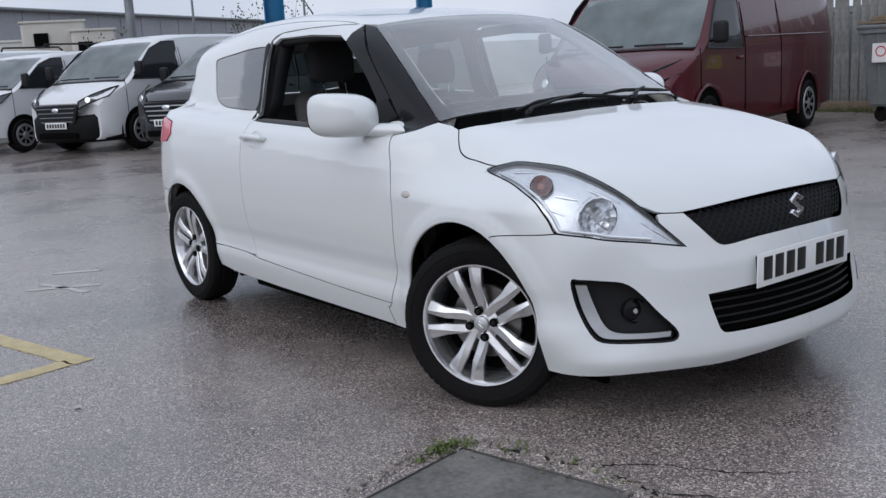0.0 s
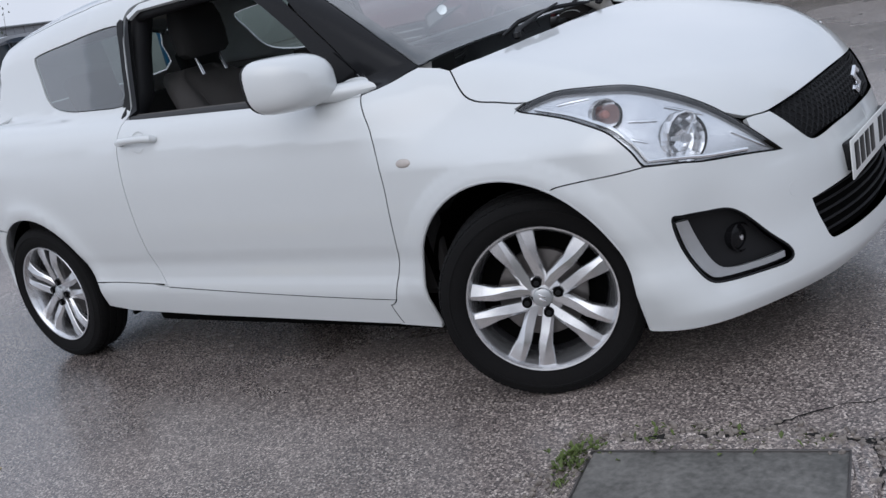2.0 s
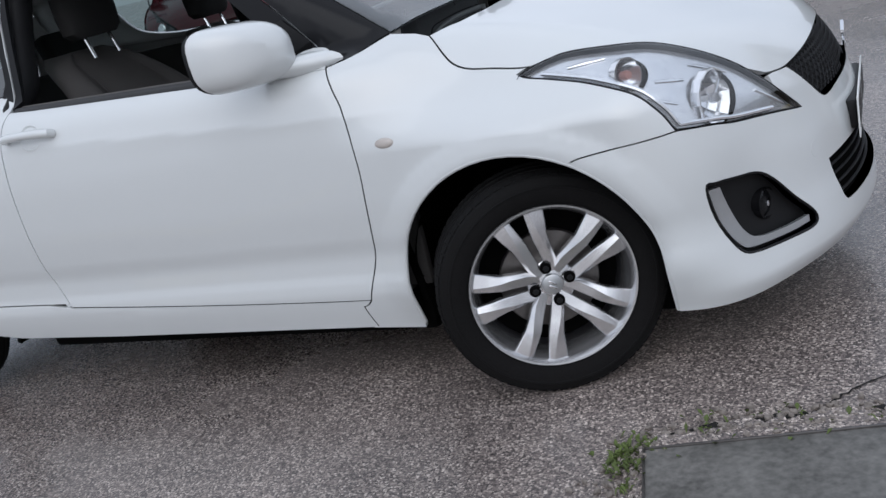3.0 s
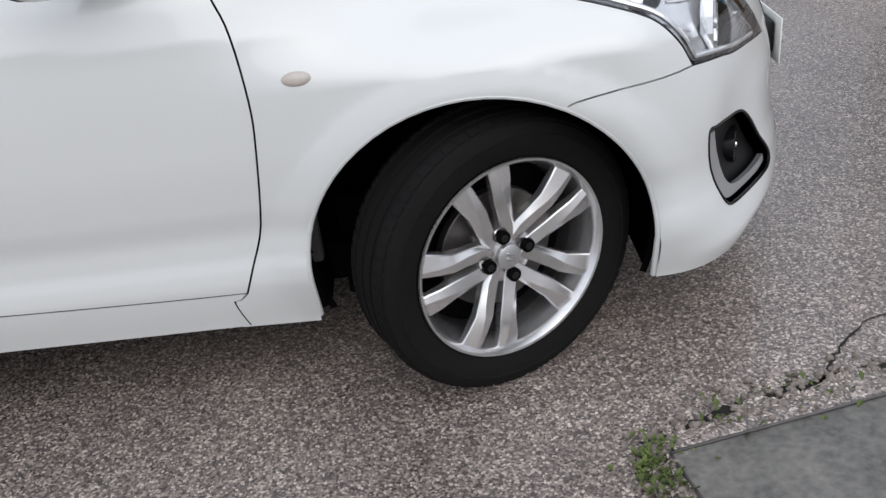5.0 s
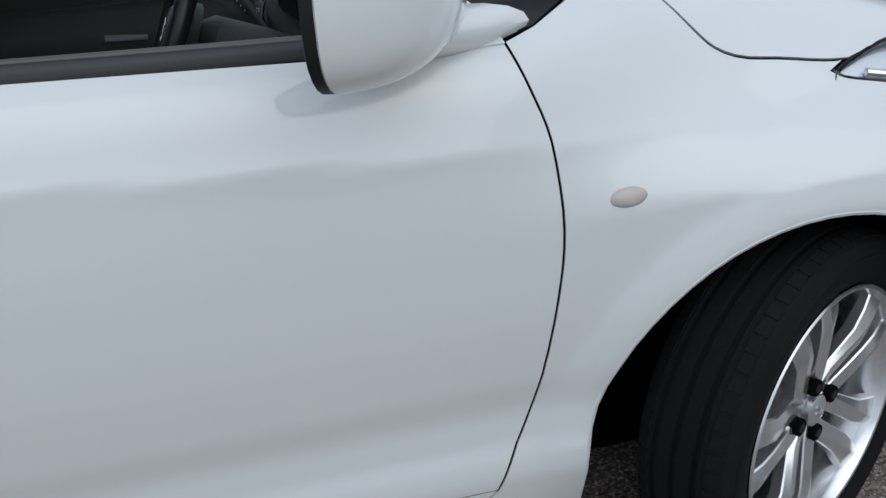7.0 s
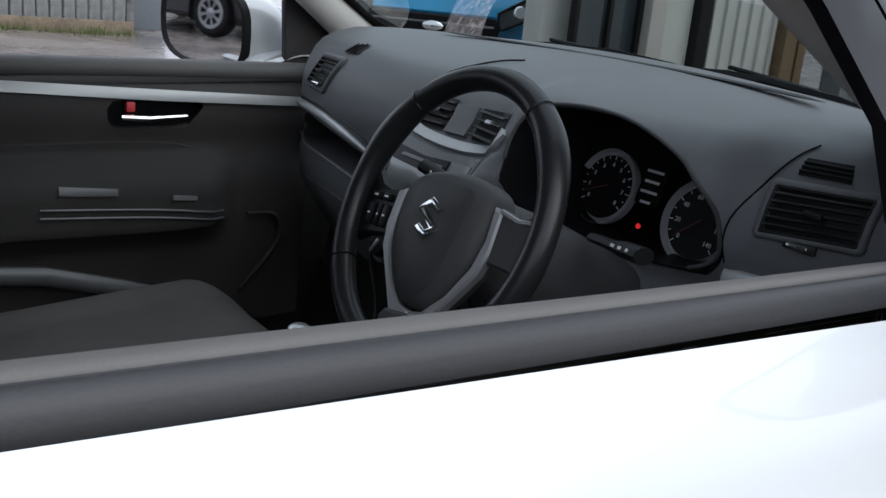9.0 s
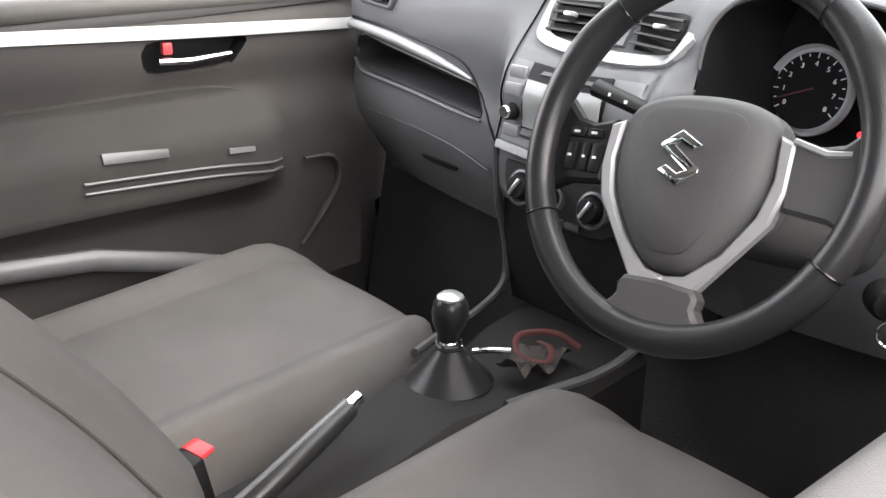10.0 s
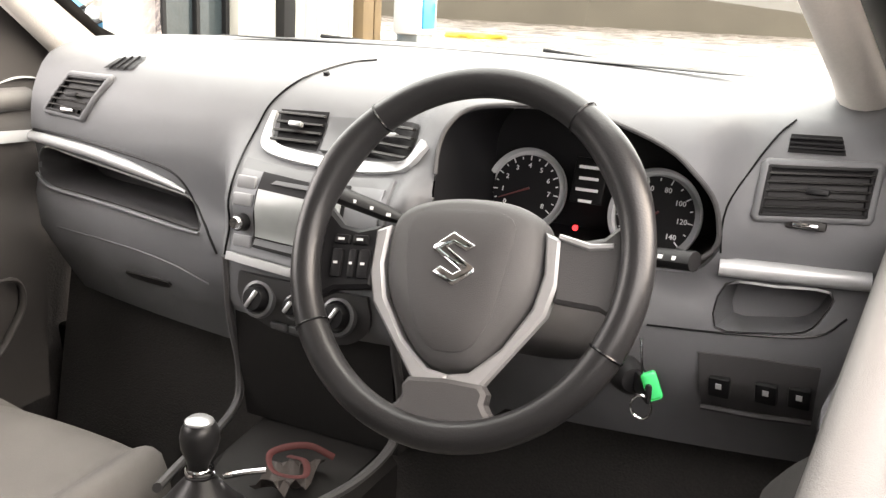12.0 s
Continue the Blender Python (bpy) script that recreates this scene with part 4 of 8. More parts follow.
# fins of the reflector between the two bowls and toward the nose
for a, b, r in (((0.33, -0.74, 0.755), (0.39, -0.70, 0.745), 0.010), ((0.30, -0.755, 0.715), (0.375, -0.745, 0.700), 0.009), ((0.40, -0.66, 0.775), (0.48, -0.60, 0.735), 0.008), ((0.52, -0.56, 0.665), (0.585, -0.49, 0.605), 0.010), ((0.13, -0.735, 0.830), (0.22, -0.715, 0.835), 0.011)):
    pa, pb = spot(*a, -0.014)[0], spot(*b, -0.014)[0]
    part("fin", tube([pa, (pa + pb) / 2, pb], [r * 0.3, r * 0.55, r * 0.25], 8), HOUSING, lamp)
mirrored(lamp)

# upper grille with a cell pattern
grille_area = GRILLE_TOP + [q * np.array([1, -1, 1]) for q in GRILLE_TOP[::-1][1:]]
low_half = GRILLE_LOW
whole = grille_area + [q * np.array([1, -1, 1]) for q in low_half[::-1][1:]] + low_half[:-1]
grille = as_object("grille", panel(whole, (-1, 0, 0), step=0.03, offset=-0.028, skirt=-0.028, gap=0.0), BLACK_PLASTIC, car, "black cellular front grille")


def inside(poly, y, z):
    hit = False
    for (y1, z1), (y2, z2) in zip(poly, poly[1:] + poly[:1]):
        if (z1 > z) != (z2 > z) and y < (y2 - y1) * (z - z1) / (z2 - z1) + y1:
            hit = not hit
    return hit


flat_grille = [(q[1], q[2]) for q in whole]
bm = bmesh.new()
for row in range(14):
    run = []
    for k in range(-62, 63):
        y = k * 0.0075
        z = 0.566 + row * 0.0135 + (0.0042 if (k // 2 + row) % 2 else -0.0042)
        if inside(flat_grille, y, z):
            run.append((y, z))
        if (not inside(flat_grille, y, z) or k == 62) and run:
            if len(run) > 2:
                pts = on_front(*run)
                tube([Vector(q) - Vector((0.010, 0, 0)) for q in pts], 0.0021, 5, bm=bm)
            run = []
tagged(part("grille_mesh", bm, BLACK_PLASTIC, grille), kind="stuff")
badge_at = Vector((0.700, 0.0, 0.660))
bm = bmesh.new()
face = Matrix.Translation(badge_at) @ Matrix((Vector((0, 1, 0)), Vector((0, 0, 1)), Vector((1, 0, 0)))).transposed().to_4x4()
prism([(-0.036, 0.020), (-0.004, 0.042), (0.034, 0.022), (0.020, 0.013), (-0.002, 0.024), (-0.012, 0.018), (0.030, -0.010), (0.018, -0.018), (-0.036, 0.012)], 0.009, face, 0.002, bm)
prism([(0.036, -0.020), (0.004, -0.042), (-0.034, -0.022), (-0.020, -0.013), (0.002, -0.024), (0.012, -0.018), (-0.030, 0.010), (-0.018, 0.018), (0.036, -0.012)], 0.0088, face, 0.002, bm)
part("badge", bm, CHROME, grille, "chrome maker badge")

# lower intake with slats
intake_half = INTAKE
whole_in = intake_half + [q * np.array([1, -1, 1]) for q in intake_half[::-1][1:-1]]
intake = as_object("lower_intake", panel(whole_in, (-1, 0, 0), step=0.03, offset=-0.030, skirt=-0.03, gap=0.0), LINER, car, "black lower air intake")
for z in (0.325, 0.350, 0.375, 0.400, 0.424):
    half_w = 0.372 + 0.25 * (z - 0.31)
    pts = [Vector(q) - Vector((0.016, 0, 0)) for q in on_front(*[(-half_w + 2 * half_w * k / 24, z) for k in range(25)])]
    part("slat", tube(pts, 0.0045, 6, flat=0.8), BLACK_PLASTIC, intake)

# fog lamp recess with a silver blade
fog = as_object("fog_recess", panel(FOG, (-0.72, 0.69, 0), step=0.02, offset=-0.035, skirt=-0.036, gap=-0.001), BLACK_PLASTIC, car, "black fog lamp recess with a silver blade trim")
blade = on_front(*smooth_line([(-0.757, 0.486), (-0.737, 0.39), (-0.716, 0.330), (-0.685, 0.312), (-0.60, 0.308), (-0.536, 0.310)], 4)) + on_front(*smooth_line([(-0.532, 0.328), (-0.60, 0.326), (-0.662, 0.330), (-0.690, 0.352), (-0.708, 0.41), (-0.728, 0.484)], 4))
as_object("blade_trim", panel(blade, (-0.72, 0.69, 0), step=0.02, offset=-0.010, skirt=0.012, gap=0.001), SILVER_TRIM, fog)
p, n = spot(0.56, -0.63, 0.395, -0.030)
part("fog_lamp", lathe([(0.0, -0.004), (0.018, -0.003), (0.030, 0.002), (0.034, 0.004), (0.036, -0.004), (0.040, -0.002), (0.040, 0.02)], 32, m=facing(p, Vector((0.93, -0.36, 0)))), BLACK_GLOSS, fog)
part("fog_bulb", lathe([(0.0, -0.008), (0.008, -0.006), (0.010, 0.004)], 16, m=facing(p, Vector((0.93, -0.36, 0)))), CHROME, fog)
rim_pts = [Vector(q) - 0.002 * Vector(slope(q[None])[0]) for q in FOG]
part("recess_edge", tube(rim_pts, 0.004, 6, closed=True), BLACK_GLOSS, fog)
mirrored(fog)

# number plate with plain bars
plate = part("number_plate", box((0.004, 0.520, 0.111), (0.7335, 0, 0.485), (0, 1, 0), 0.0015), PLATE_WHITE, car, "white front number plate with dark bars")
for k, y in enumerate((-0.205, -0.143, -0.081, -0.019, 0.088, 0.150, 0.212)):
    part("bar", box((0.002, 0.046, 0.076), (0.736, y, 0.487), (0, 1, 0), 0.0006), PLATE_BLACK, plate)
part("plinth", box((0.03, 0.46, 0.08), (0.715, 0, 0.487), bevel=0.008), BLACK_PLASTIC, plate)
p, n = spot(0.63, -0.46, 0.475)
part("tow_cover", lathe([(0.0, -0.0002), (0.0205, -0.0002), (0.0212, 0.0008), (0.0212, 0.004)], 32, m=facing(p, n)), PAINT, bumper)

# ---- side of the car ----
p, n = spot(-0.345, -0.84, 0.730)
m = facing(p, n) @ Matrix.Diagonal((1.3, 0.35, 0.65, 1))
bm = lathe([(0.0, -0.016), (0.010, -0.0145), (0.017, -0.009), (0.0205, 0.0), (0.0205, 0.01)], 28, m=m)
part("side_indicator", bm, MARKER_LENS, wing, "small clear oval side indicator")
copy = mirrored(wing.children[0])
copy.parent = wing

# pull handle with its bowl
p, n = spot(-1.535, -0.84, 0.902)
bowl_m = facing(p, n)
bm = lathe([(0.0, 0.010), (0.030, 0.006), (0.040, 0.0005), (0.043, -0.0006), (0.047, 0.001)], 28, m=bowl_m @ Matrix.Diagonal((1.0, 1, 0.9, 1)))
handle = part("door_handle", tube([bowl_m @ Vector(q) for q in ((-0.098, 0.0, 0.002), (-0.092, -0.018, 0.003), (-0.06, -0.030, 0.004), (0.0, -0.034, 0.004), (0.06, -0.030, 0.003), (0.092, -0.018, 0.002), (0.098, 0.0, 0.001))], [0.012, 0.014, 0.0135, 0.0125, 0.0135, 0.014, 0.012], 12, flat=1.0), PAINT, door, "white pull handle")
part("handle_bowl", bm, PAINT, handle)

# window sill: outer weather strip, glass slot and inner ledge
STRIP_OUT = [(0.000, -0.020), (0.000, -0.001), (0.003, 0.002), (0.008, 0.002), (0.013, -0.002), (0.0165, -0.008), (0.017, -0.020), (0.012, -0.022)]
STRIP_IN = [(-0.004, -0.020), (-0.004, -0.002), (-0.007, 0.002), (-0.018, 0.003), (-0.025, -0.001), (-0.028, -0.010), (-0.029, -0.034), (-0.010, -0.034)]
for name, line, mat, words in (("weather_strip", STRIP_OUT, SEAL, "dark rubber weather strip"), ("inner_ledge", STRIP_IN, LEDGE, "grey ledge inside the glass slot")):
    rows = []
    for k in range(17):
        x = -0.60 - 1.045 * k / 16
        q, nn = spot(x, -0.74, 0.936 + 0.041 * (-x - 0.485) / 1.163, 0.0)
        rows.append([Vector((x, q.y + 0.010 - out, q.z - 0.004 + up)) for out, up in line])
    part(name, loft(rows), mat, door, words, crease=50)

# door mirror
MIRROR_OUT = (0.012, -0.018, -0.006)
bm = bmesh.new()
rings = []
for k in range(9):
    t = k / 8
    x = -0.708 + 0.125 * t
    f = (1 - (t * 0.98) ** 2.6) ** 0.5
    cy, cz = -0.868 + 0.018 * t, 1.022 - 0.004 * t
    ring = []
    for j in range(28):
        a = 2 * math.pi * j / 28
        c, s_ = math.cos(a), math.sin(a)
        e = 0.62
        ry, rz = 0.112, 0.085
        yy = (cy + ry * f * math.copysign(abs(c) ** e, c) * (0.92 if c < 0 else 1.0))
        ring.append(Vector((x + 0.45 * (yy + 0.868), yy, cz + rz * f * math.copysign(abs(s_) ** e, s_) - 0.012 * c)))
    rings.append(ring)
loft(rings, bm=bm)
bmesh.ops.translate(bm, verts=bm.verts, vec=MIRROR_OUT)
# the arm that carries it
bm_arm = loft([[Vector((cx + rx * math.cos(a), yy, zz + rz * math.sin(a))) for a in [2 * math.pi * j / 16 for j in range(16)]] for yy, cx, zz, rx, rz in ((-0.90, -0.655, 0.968, 0.030, 0.010), (-0.86, -0.650, 0.964, 0.042, 0.018), (-0.82, -0.632, 0.961, 0.052, 0.022), (-0.785, -0.588, 0.957, 0.082, 0.027), (-0.745, -0.545, 0.954, 0.094, 0.029))])
mirror_part = part("door_mirror", bm, PAINT, door, "white door mirror on a short arm")
bmesh.ops.translate(bm_arm, verts=bm_arm.verts, vec=(0.006, -0.006, -0.004))
part("mirror_arm", bm_arm, PAINT, mirror_part)
foot_line = on_side(*smooth_line([(-0.650, 0.936), (-0.645, 0.950), (-0.620, 0.966), (-0.570, 0.980), (-0.520, 0.976), (-0.494, 0.955)], 3), (-0.489, 0.931), (-0.60, 0.933))
as_object("mirror_foot", panel(foot_line, SIDEWAYS, step=0.015, gap=0, offset=0.003, skirt=0.012), PAINT, mirror_part)
bm = loft([[Vector((x + 0.45 * g * (q.y + 0.868), q.y * g + -0.868 * (1 - g), q.z * g + 1.022 * (1 - g))) for q in rings[0]] for x, g in ((-0.707, 1.0), (-0.721, 0.985), (-0.723, 0.95), (-0.714, 0.90))], cap=False)
bmesh.ops.translate(bm, verts=bm.verts, vec=MIRROR_OUT)
part("mirror_frame", bm, BLACK_PLASTIC, mirror_part)
MIRROR_GLASS = material("mirror_glass", (0.85, 0.86, 0.87), 0.02, metal=1.0, vary=0.0)
bm = bmesh.new()
bm.faces.new([bm.verts.new(Vector((-0.7145 + 0.42 * (q.y + 0.868), q.y * 0.905 - 0.868 * 0.095, q.z * 0.905 + 1.022 * 0.095))) for q in rings[0]])
bmesh.ops.translate(bm, verts=bm.verts, vec=MIRROR_OUT)
part("mirror_glass", bm, MIRROR_GLASS, mirror_part, smooth=False)

left_door = next(o for o in car.children if o.name == "door.001")
for child in [c for c in door.children if not c.name.startswith(("weather", "inner_ledge"))]:
    m = mirrored(child)
    m.parent = left_door
    m.matrix_basis = child.matrix_basis.copy()

# the far door's sill is lowered and its mirror moved to fit the camera's view
for ob in [left_door] + list(left_door.children):
    drop = ob.name.startswith("door_mirror")
    ob.data = ob.data.copy()
    for v in ob.data.vertices:
        v.co.z -= 0.018 if drop else 0.025 * min(max((v.co.z - 0.80) / 0.10, 0.0), 1.0)
        v.co.x += 0.03 if drop else 0.0
        v.co.y += 0.05 if drop else 0.0
    if drop:
        for child in ob.children:
            child.location += Vector((0.03, 0.05, -0.018))

# cowl and wipers
cowl_line = COWL[::-1] + [q * np.array([1, -1, 1]) for q in COWL[1:]] + on_top((-0.235, 0.655), (-0.33, 0.665), (-0.31, 0.57), (-0.26, 0.42), (-0.205, 0.2), (-0.19, 0), (-0.205, -0.2), (-0.26, -0.42), (-0.31, -0.57), (-0.33, -0.665), (-0.235, -0.655))
as_object("cowl", panel(cowl_line, (-0.3, 0, -0.95), step=0.04, offset=-0.055, skirt=0.0, gap=0.0), BLACK_PLASTIC, car, "black plastic cowl under the windscreen")


def wiper(points, pivot):
    lift = []
    for x, y in points:
        q = on_top((x, y))[0]
        lift.append(Vector(q) + Vector((0, 0, 0.022)))
    w = part("wiper", tube(lift, [0.003] + [0.0055] * (len(lift) - 2) + [0.003], 6, flat=1.5), BLACK_PLASTIC, car, "black windscreen wiper at rest")
    mid = lift[len(lift) // 2] + Vector((0.005, 0, 0.012))
    base = Vector(on_top(pivot)[0]) + Vector((0, 0, 0.01))
    part("wiper_arm", tube([base, base + Vector((-0.01, 0.03, 0.018)), (base + mid) / 2 + Vector((0, 0, 0.012)), mid], [0.012, 0.011, 0.008, 0.005], 8, flat=0.7), BLACK_PLASTIC, w)
    part("wiper_cap", lathe([(0.0, -0.016), (0.012, -0.014), (0.014, 0.0)], 16, m=Matrix.Translation(base) @ Matrix.Rotation(radians(-90), 4, "X")), BLACK_GLOSS, w)


wiper([(-0.175, -0.436), (-0.191, -0.311), (-0.180, -0.19), (-0.169, -0.095), (-0.150, 0.0), (-0.133, 0.072)], (-0.150, -0.40))
wiper([(-0.165, 0.02), (-0.185, 0.15), (-0.205, 0.30), (-0.225, 0.42), (-0.255, 0.52)], (-0.140, 0.16))

# roof aerial
foot = Vector(on_top((-2.38, 0.07))[0])
aerial = part("aerial", tube([foot + Vector((0, 0, 0.01)), foot + Vector((-0.06, 0.01, 0.06)), foot + Vector((-0.26, 0.05, 0.19))], [0.006, 0.005, 0.0025], 6), BLACK_PLASTIC, car)
part("aerial_base", lathe([(0.0, -0.022), (0.015, -0.020), (0.03, 0.0)], 16, m=Matrix.Translation(foot) @ Matrix.Rotation(radians(-90), 4, "X")), BLACK_PLASTIC, aerial)


BEFORE_CABIN = set(scene.objects)
# ---- inside the car: dashboard ----
DASH_FACE = curve([(0.48, -0.54), (0.60, -0.59), (0.68, -0.645), (0.74, -0.683), (0.80, -0.690), (0.85, -0.680), (0.885, -0.686), (0.92, -0.693), (0.96, -0.690), (1.01, -0.672), (1.042, -0.645), (1.062, -0.59), (1.078, -0.50), (1.086, -0.40)])


def fade(a, b, x):
    t = np.clip((x - a) / (b - a), 0, 1)
    return t * t * (3 - 2 * t)


def dash(p):
    """Below nought inside the dashboard."""
    x, y, z = p[..., 0], p[..., 1], p[..., 2]
    stack = -0.072 * fade(0.20, 0.13, np.abs(y)) * fade(0.99, 0.87, z)
    face = DASH_FACE(np.minimum(z, 1.086)) + 0.18 * y * y + stack
    hood = -0.045 * fade(0.215, 0.155, np.abs(y + 0.315)) * fade(0.85, 0.93, z) * fade(1.10, 1.045, z)
    return (face + hood - x) * 0.45 + np.where(z > 1.086, (z - 1.086) * 3, 0)


def on_dash(*yz):
    p = np.array([(-1.6, y, z) for y, z in yz])
    return list(meet(p, np.array([1.0, 0, 0]), 1.6, 300, dash))


def dash_spot(y, z, out=0.0):
    p = np.array(on_dash((y, z)))
    n = slope(p, dash)
    return Vector(p[0] + out * n[0]), Vector(n[0])


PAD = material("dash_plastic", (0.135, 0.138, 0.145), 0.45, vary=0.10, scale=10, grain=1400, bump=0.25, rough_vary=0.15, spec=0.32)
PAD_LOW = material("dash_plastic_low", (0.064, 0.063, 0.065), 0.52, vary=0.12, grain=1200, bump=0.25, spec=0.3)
STACK = material("stack_plastic", (0.105, 0.108, 0.114), 0.38, metal=0.15, vary=0.06)
TRIM = material("silver_strip", (0.44, 0.45, 0.46), 0.38, metal=0.25, vary=0.03)
LEATHER = material("black_leather", (0.015, 0.015, 0.016), 0.30, vary=0.2, grain=500, bump=0.12, spec=0.4)
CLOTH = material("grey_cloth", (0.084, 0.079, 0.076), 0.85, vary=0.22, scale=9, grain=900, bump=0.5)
# darker copy of the seat cloth, the cabin's dimness put into the colour
CLOTH_SHADED = material("shaded_cloth", (0.014, 0.0135, 0.0135), 0.88, vary=0.2, scale=9, grain=900, bump=0.5)
LINING = material("pale_lining", (0.60, 0.575, 0.54), 0.85, vary=0.05, grain=300, bump=0.2)
# half-dark copy of the seat cloth, with cabin shade in the backrest colour
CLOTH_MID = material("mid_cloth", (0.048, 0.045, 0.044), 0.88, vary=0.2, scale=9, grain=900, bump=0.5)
SILL_PAD = material("sill_vinyl", (0.100, 0.096, 0.094), 0.5, vary=0.1, grain=1000, bump=0.3, spec=0.3)
CARD_CLOTH = material("insert_cloth", (0.034, 0.032, 0.031), 0.88, vary=0.2, scale=9, grain=900, bump=0.5)
CARD = material("door_card_vinyl", (0.044, 0.041, 0.040), 0.55, vary=0.15, grain=1000, bump=0.3, spec=0.25)
CARPET = material("dark_carpet", (0.040, 0.038, 0.037), 0.95, vary=0.3, bump=0.6, grain=300)
DIAL = material("dial_black", (0.009, 0.009, 0.010), 0.40, vary=0.05, spec=0.18)
DIAL_WHITE = material("dial_white", (0.60, 0.61, 0.62), 0.4, vary=0.02)
NEEDLE = material("needle_red", (0.10, 0.03, 0.03), 0.5)
LCD = material("lcd_grey", (0.006, 0.006, 0.0065), 0.35, vary=0.05, spec=0.15)
SLAT = material("vent_black", (0.022, 0.021, 0.021), 0.5, vary=0.05, spec=0.3)
DISPLAY = material("display_grey", (0.27, 0.285, 0.285), 0.25, vary=0.04, coat=0.5)
CLIMATE = material("climate_grey", (0.040, 0.040, 0.042), 0.45, vary=0.08)
RADIO_KEY = material("radio_key", (0.22, 0.225, 0.235), 0.35, vary=0.05)
RADIO = material("radio_grey", (0.15, 0.155, 0.165), 0.42, metal=0.1, vary=0.05)
RED_GLOW = material("red_warning_light", (0.6, 0.02, 0.02), 0.4, emit=(1.0, 0.04, 0.05, 0.25))
RED_PLASTIC = material("red_plastic", (0.55, 0.05, 0.06), 0.4)
GREEN_PLASTIC = material("green_tag", (0.02, 0.52, 0.16), 0.35)

VIEW_IN = (0.72, 0, -0.70)
ALONG = (1, 0, 0)
CLUSTER = smooth_line([(-0.176, 0.955), (-0.173, 0.99), (-0.181, 1.017), (-0.205, 1.036), (-0.28, 1.043), (-0.361, 1.036), (-0.44, 1.012), (-0.483, 0.98), (-0.503, 0.942), (-0.500, 0.895), (-0.44, 0.868), (-0.31, 0.860), (-0.21, 0.872), (-0.182, 0.91)], 4, closed=True)
SHELF = smooth_line([(0.640, 0.884), (0.674, 0.868), (0.682, 0.840), (0.640, 0.822), (0.53, 0.821), (0.429, 0.819), (0.31, 0.813), (0.250, 0.811), (0.262, 0.836), (0.276, 0.853), (0.317, 0.859), (0.431, 0.870), (0.563, 0.879)], 3, closed=True)
POCKET = smooth_line([(-0.516, 0.852), (-0.57, 0.856), (-0.628, 0.856), (-0.624, 0.83), (-0.606, 0.810), (-0.56, 0.803), (-0.511, 0.803)], 3, closed=True)
edge = [np.array((-0.34 - 0.16 * (y / 0.68) ** 2, y, 1.084)) for y in np.linspace(-0.68, 0.68, 25)]
low_edge = on_dash(*[(y, 0.60) for y in np.linspace(0.68, -0.68, 25)])
side_l = on_dash(*[(0.685, z) for z in (1.04, 0.98, 0.92, 0.86, 0.80, 0.74, 0.67)])
side_r = on_dash(*[(-0.685, z) for z in (0.67, 0.74, 0.80, 0.86, 0.92, 0.98, 1.04)])
dashboard = as_object("dashboard", panel(edge + side_l + low_edge + side_r, VIEW_IN, [on_dash(*CLUSTER), on_dash(*SHELF), on_dash(*POCKET)], step=0.022, skirt=0.006, surf=dash), PAD, car, "dark grey moulded dashboard with silver strips")


def dash_panel(name, line, mat, offset=0.003, skirt=0.006, label="", step=0.02, gap=0.0, view=ALONG, holes=(), parent=None):
    return as_object(name, panel(on_dash(*line), view, [on_dash(*h) for h in holes], step=step, gap=gap, offset=offset, skirt=skirt, surf=dash), mat, parent or dashboard, label)


def recess(name, line, depth, mat, shrink=0.92, back=None):
    """A hollow behind an opening of the dashboard."""
    pts = [Vector(q) for q in on_dash(*line)]
    mid = sum(pts, Vector()) / len(pts)
    rings = [pts, [Vector((q.x + depth, mid.y + (q.y - mid.y) * shrink, mid.z + (q.z - mid.z) * shrink)) for q in pts]]
    bm = loft(rings, cap=False)
    bm.faces.new([v for v in list(bm.verts)[len(pts):]])
    return part(name, bm, mat, dashboard)


# a darker plastic puts the shade inside the shelf into its colour
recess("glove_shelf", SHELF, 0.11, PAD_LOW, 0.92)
recess("coin_tray", POCKET, 0.06, PAD, 0.86)
recess("cluster_well", CLUSTER, 0.165, DIAL, 0.97)
part("shelf_lip", tube([Vector(q) + Vector((-0.004, 0, -0.002)) for q in on_dash(*smooth_line([(0.684, 0.836), (0.640, 0.819), (0.53, 0.818), (0.429, 0.816), (0.31, 0.810), (0.246, 0.808)], 4))], 0.0028, 10), PAD, dashboard)

# rim of the instrument hood
rim = [Vector(q) for q in on_dash(*CLUSTER[:40])]
part("hood_rim", tube([q + Vector((-0.002, 0, 0.001)) for q in rim], 0.003, 8), PAD_LOW, dashboard)

# silver strips
for line, rad in (([(-0.507, 0.875), (-0.58, 0.875), (-0.668, 0.8755)], [0.0115, 0.012, 0.0115]), (smooth_line([(0.684, 0.8985), (0.60, 0.8985), (0.503, 0.895), (0.443, 0.889), (0.396, 0.8835), (0.324, 0.872), (0.283, 0.862)], 4), None)):
    rad = rad or [0.0095] * (len(line) - 9) + [0.0095 - 0.0008 * k for k in range(1, 10)]
    bar = [Vector(q) + Vector((-0.002, 0, 0.001)) for q in on_dash(*line)]
    part("silver_strip", tube(bar, rad, 12, flat=1.0), TRIM, dashboard, "satin silver strip")
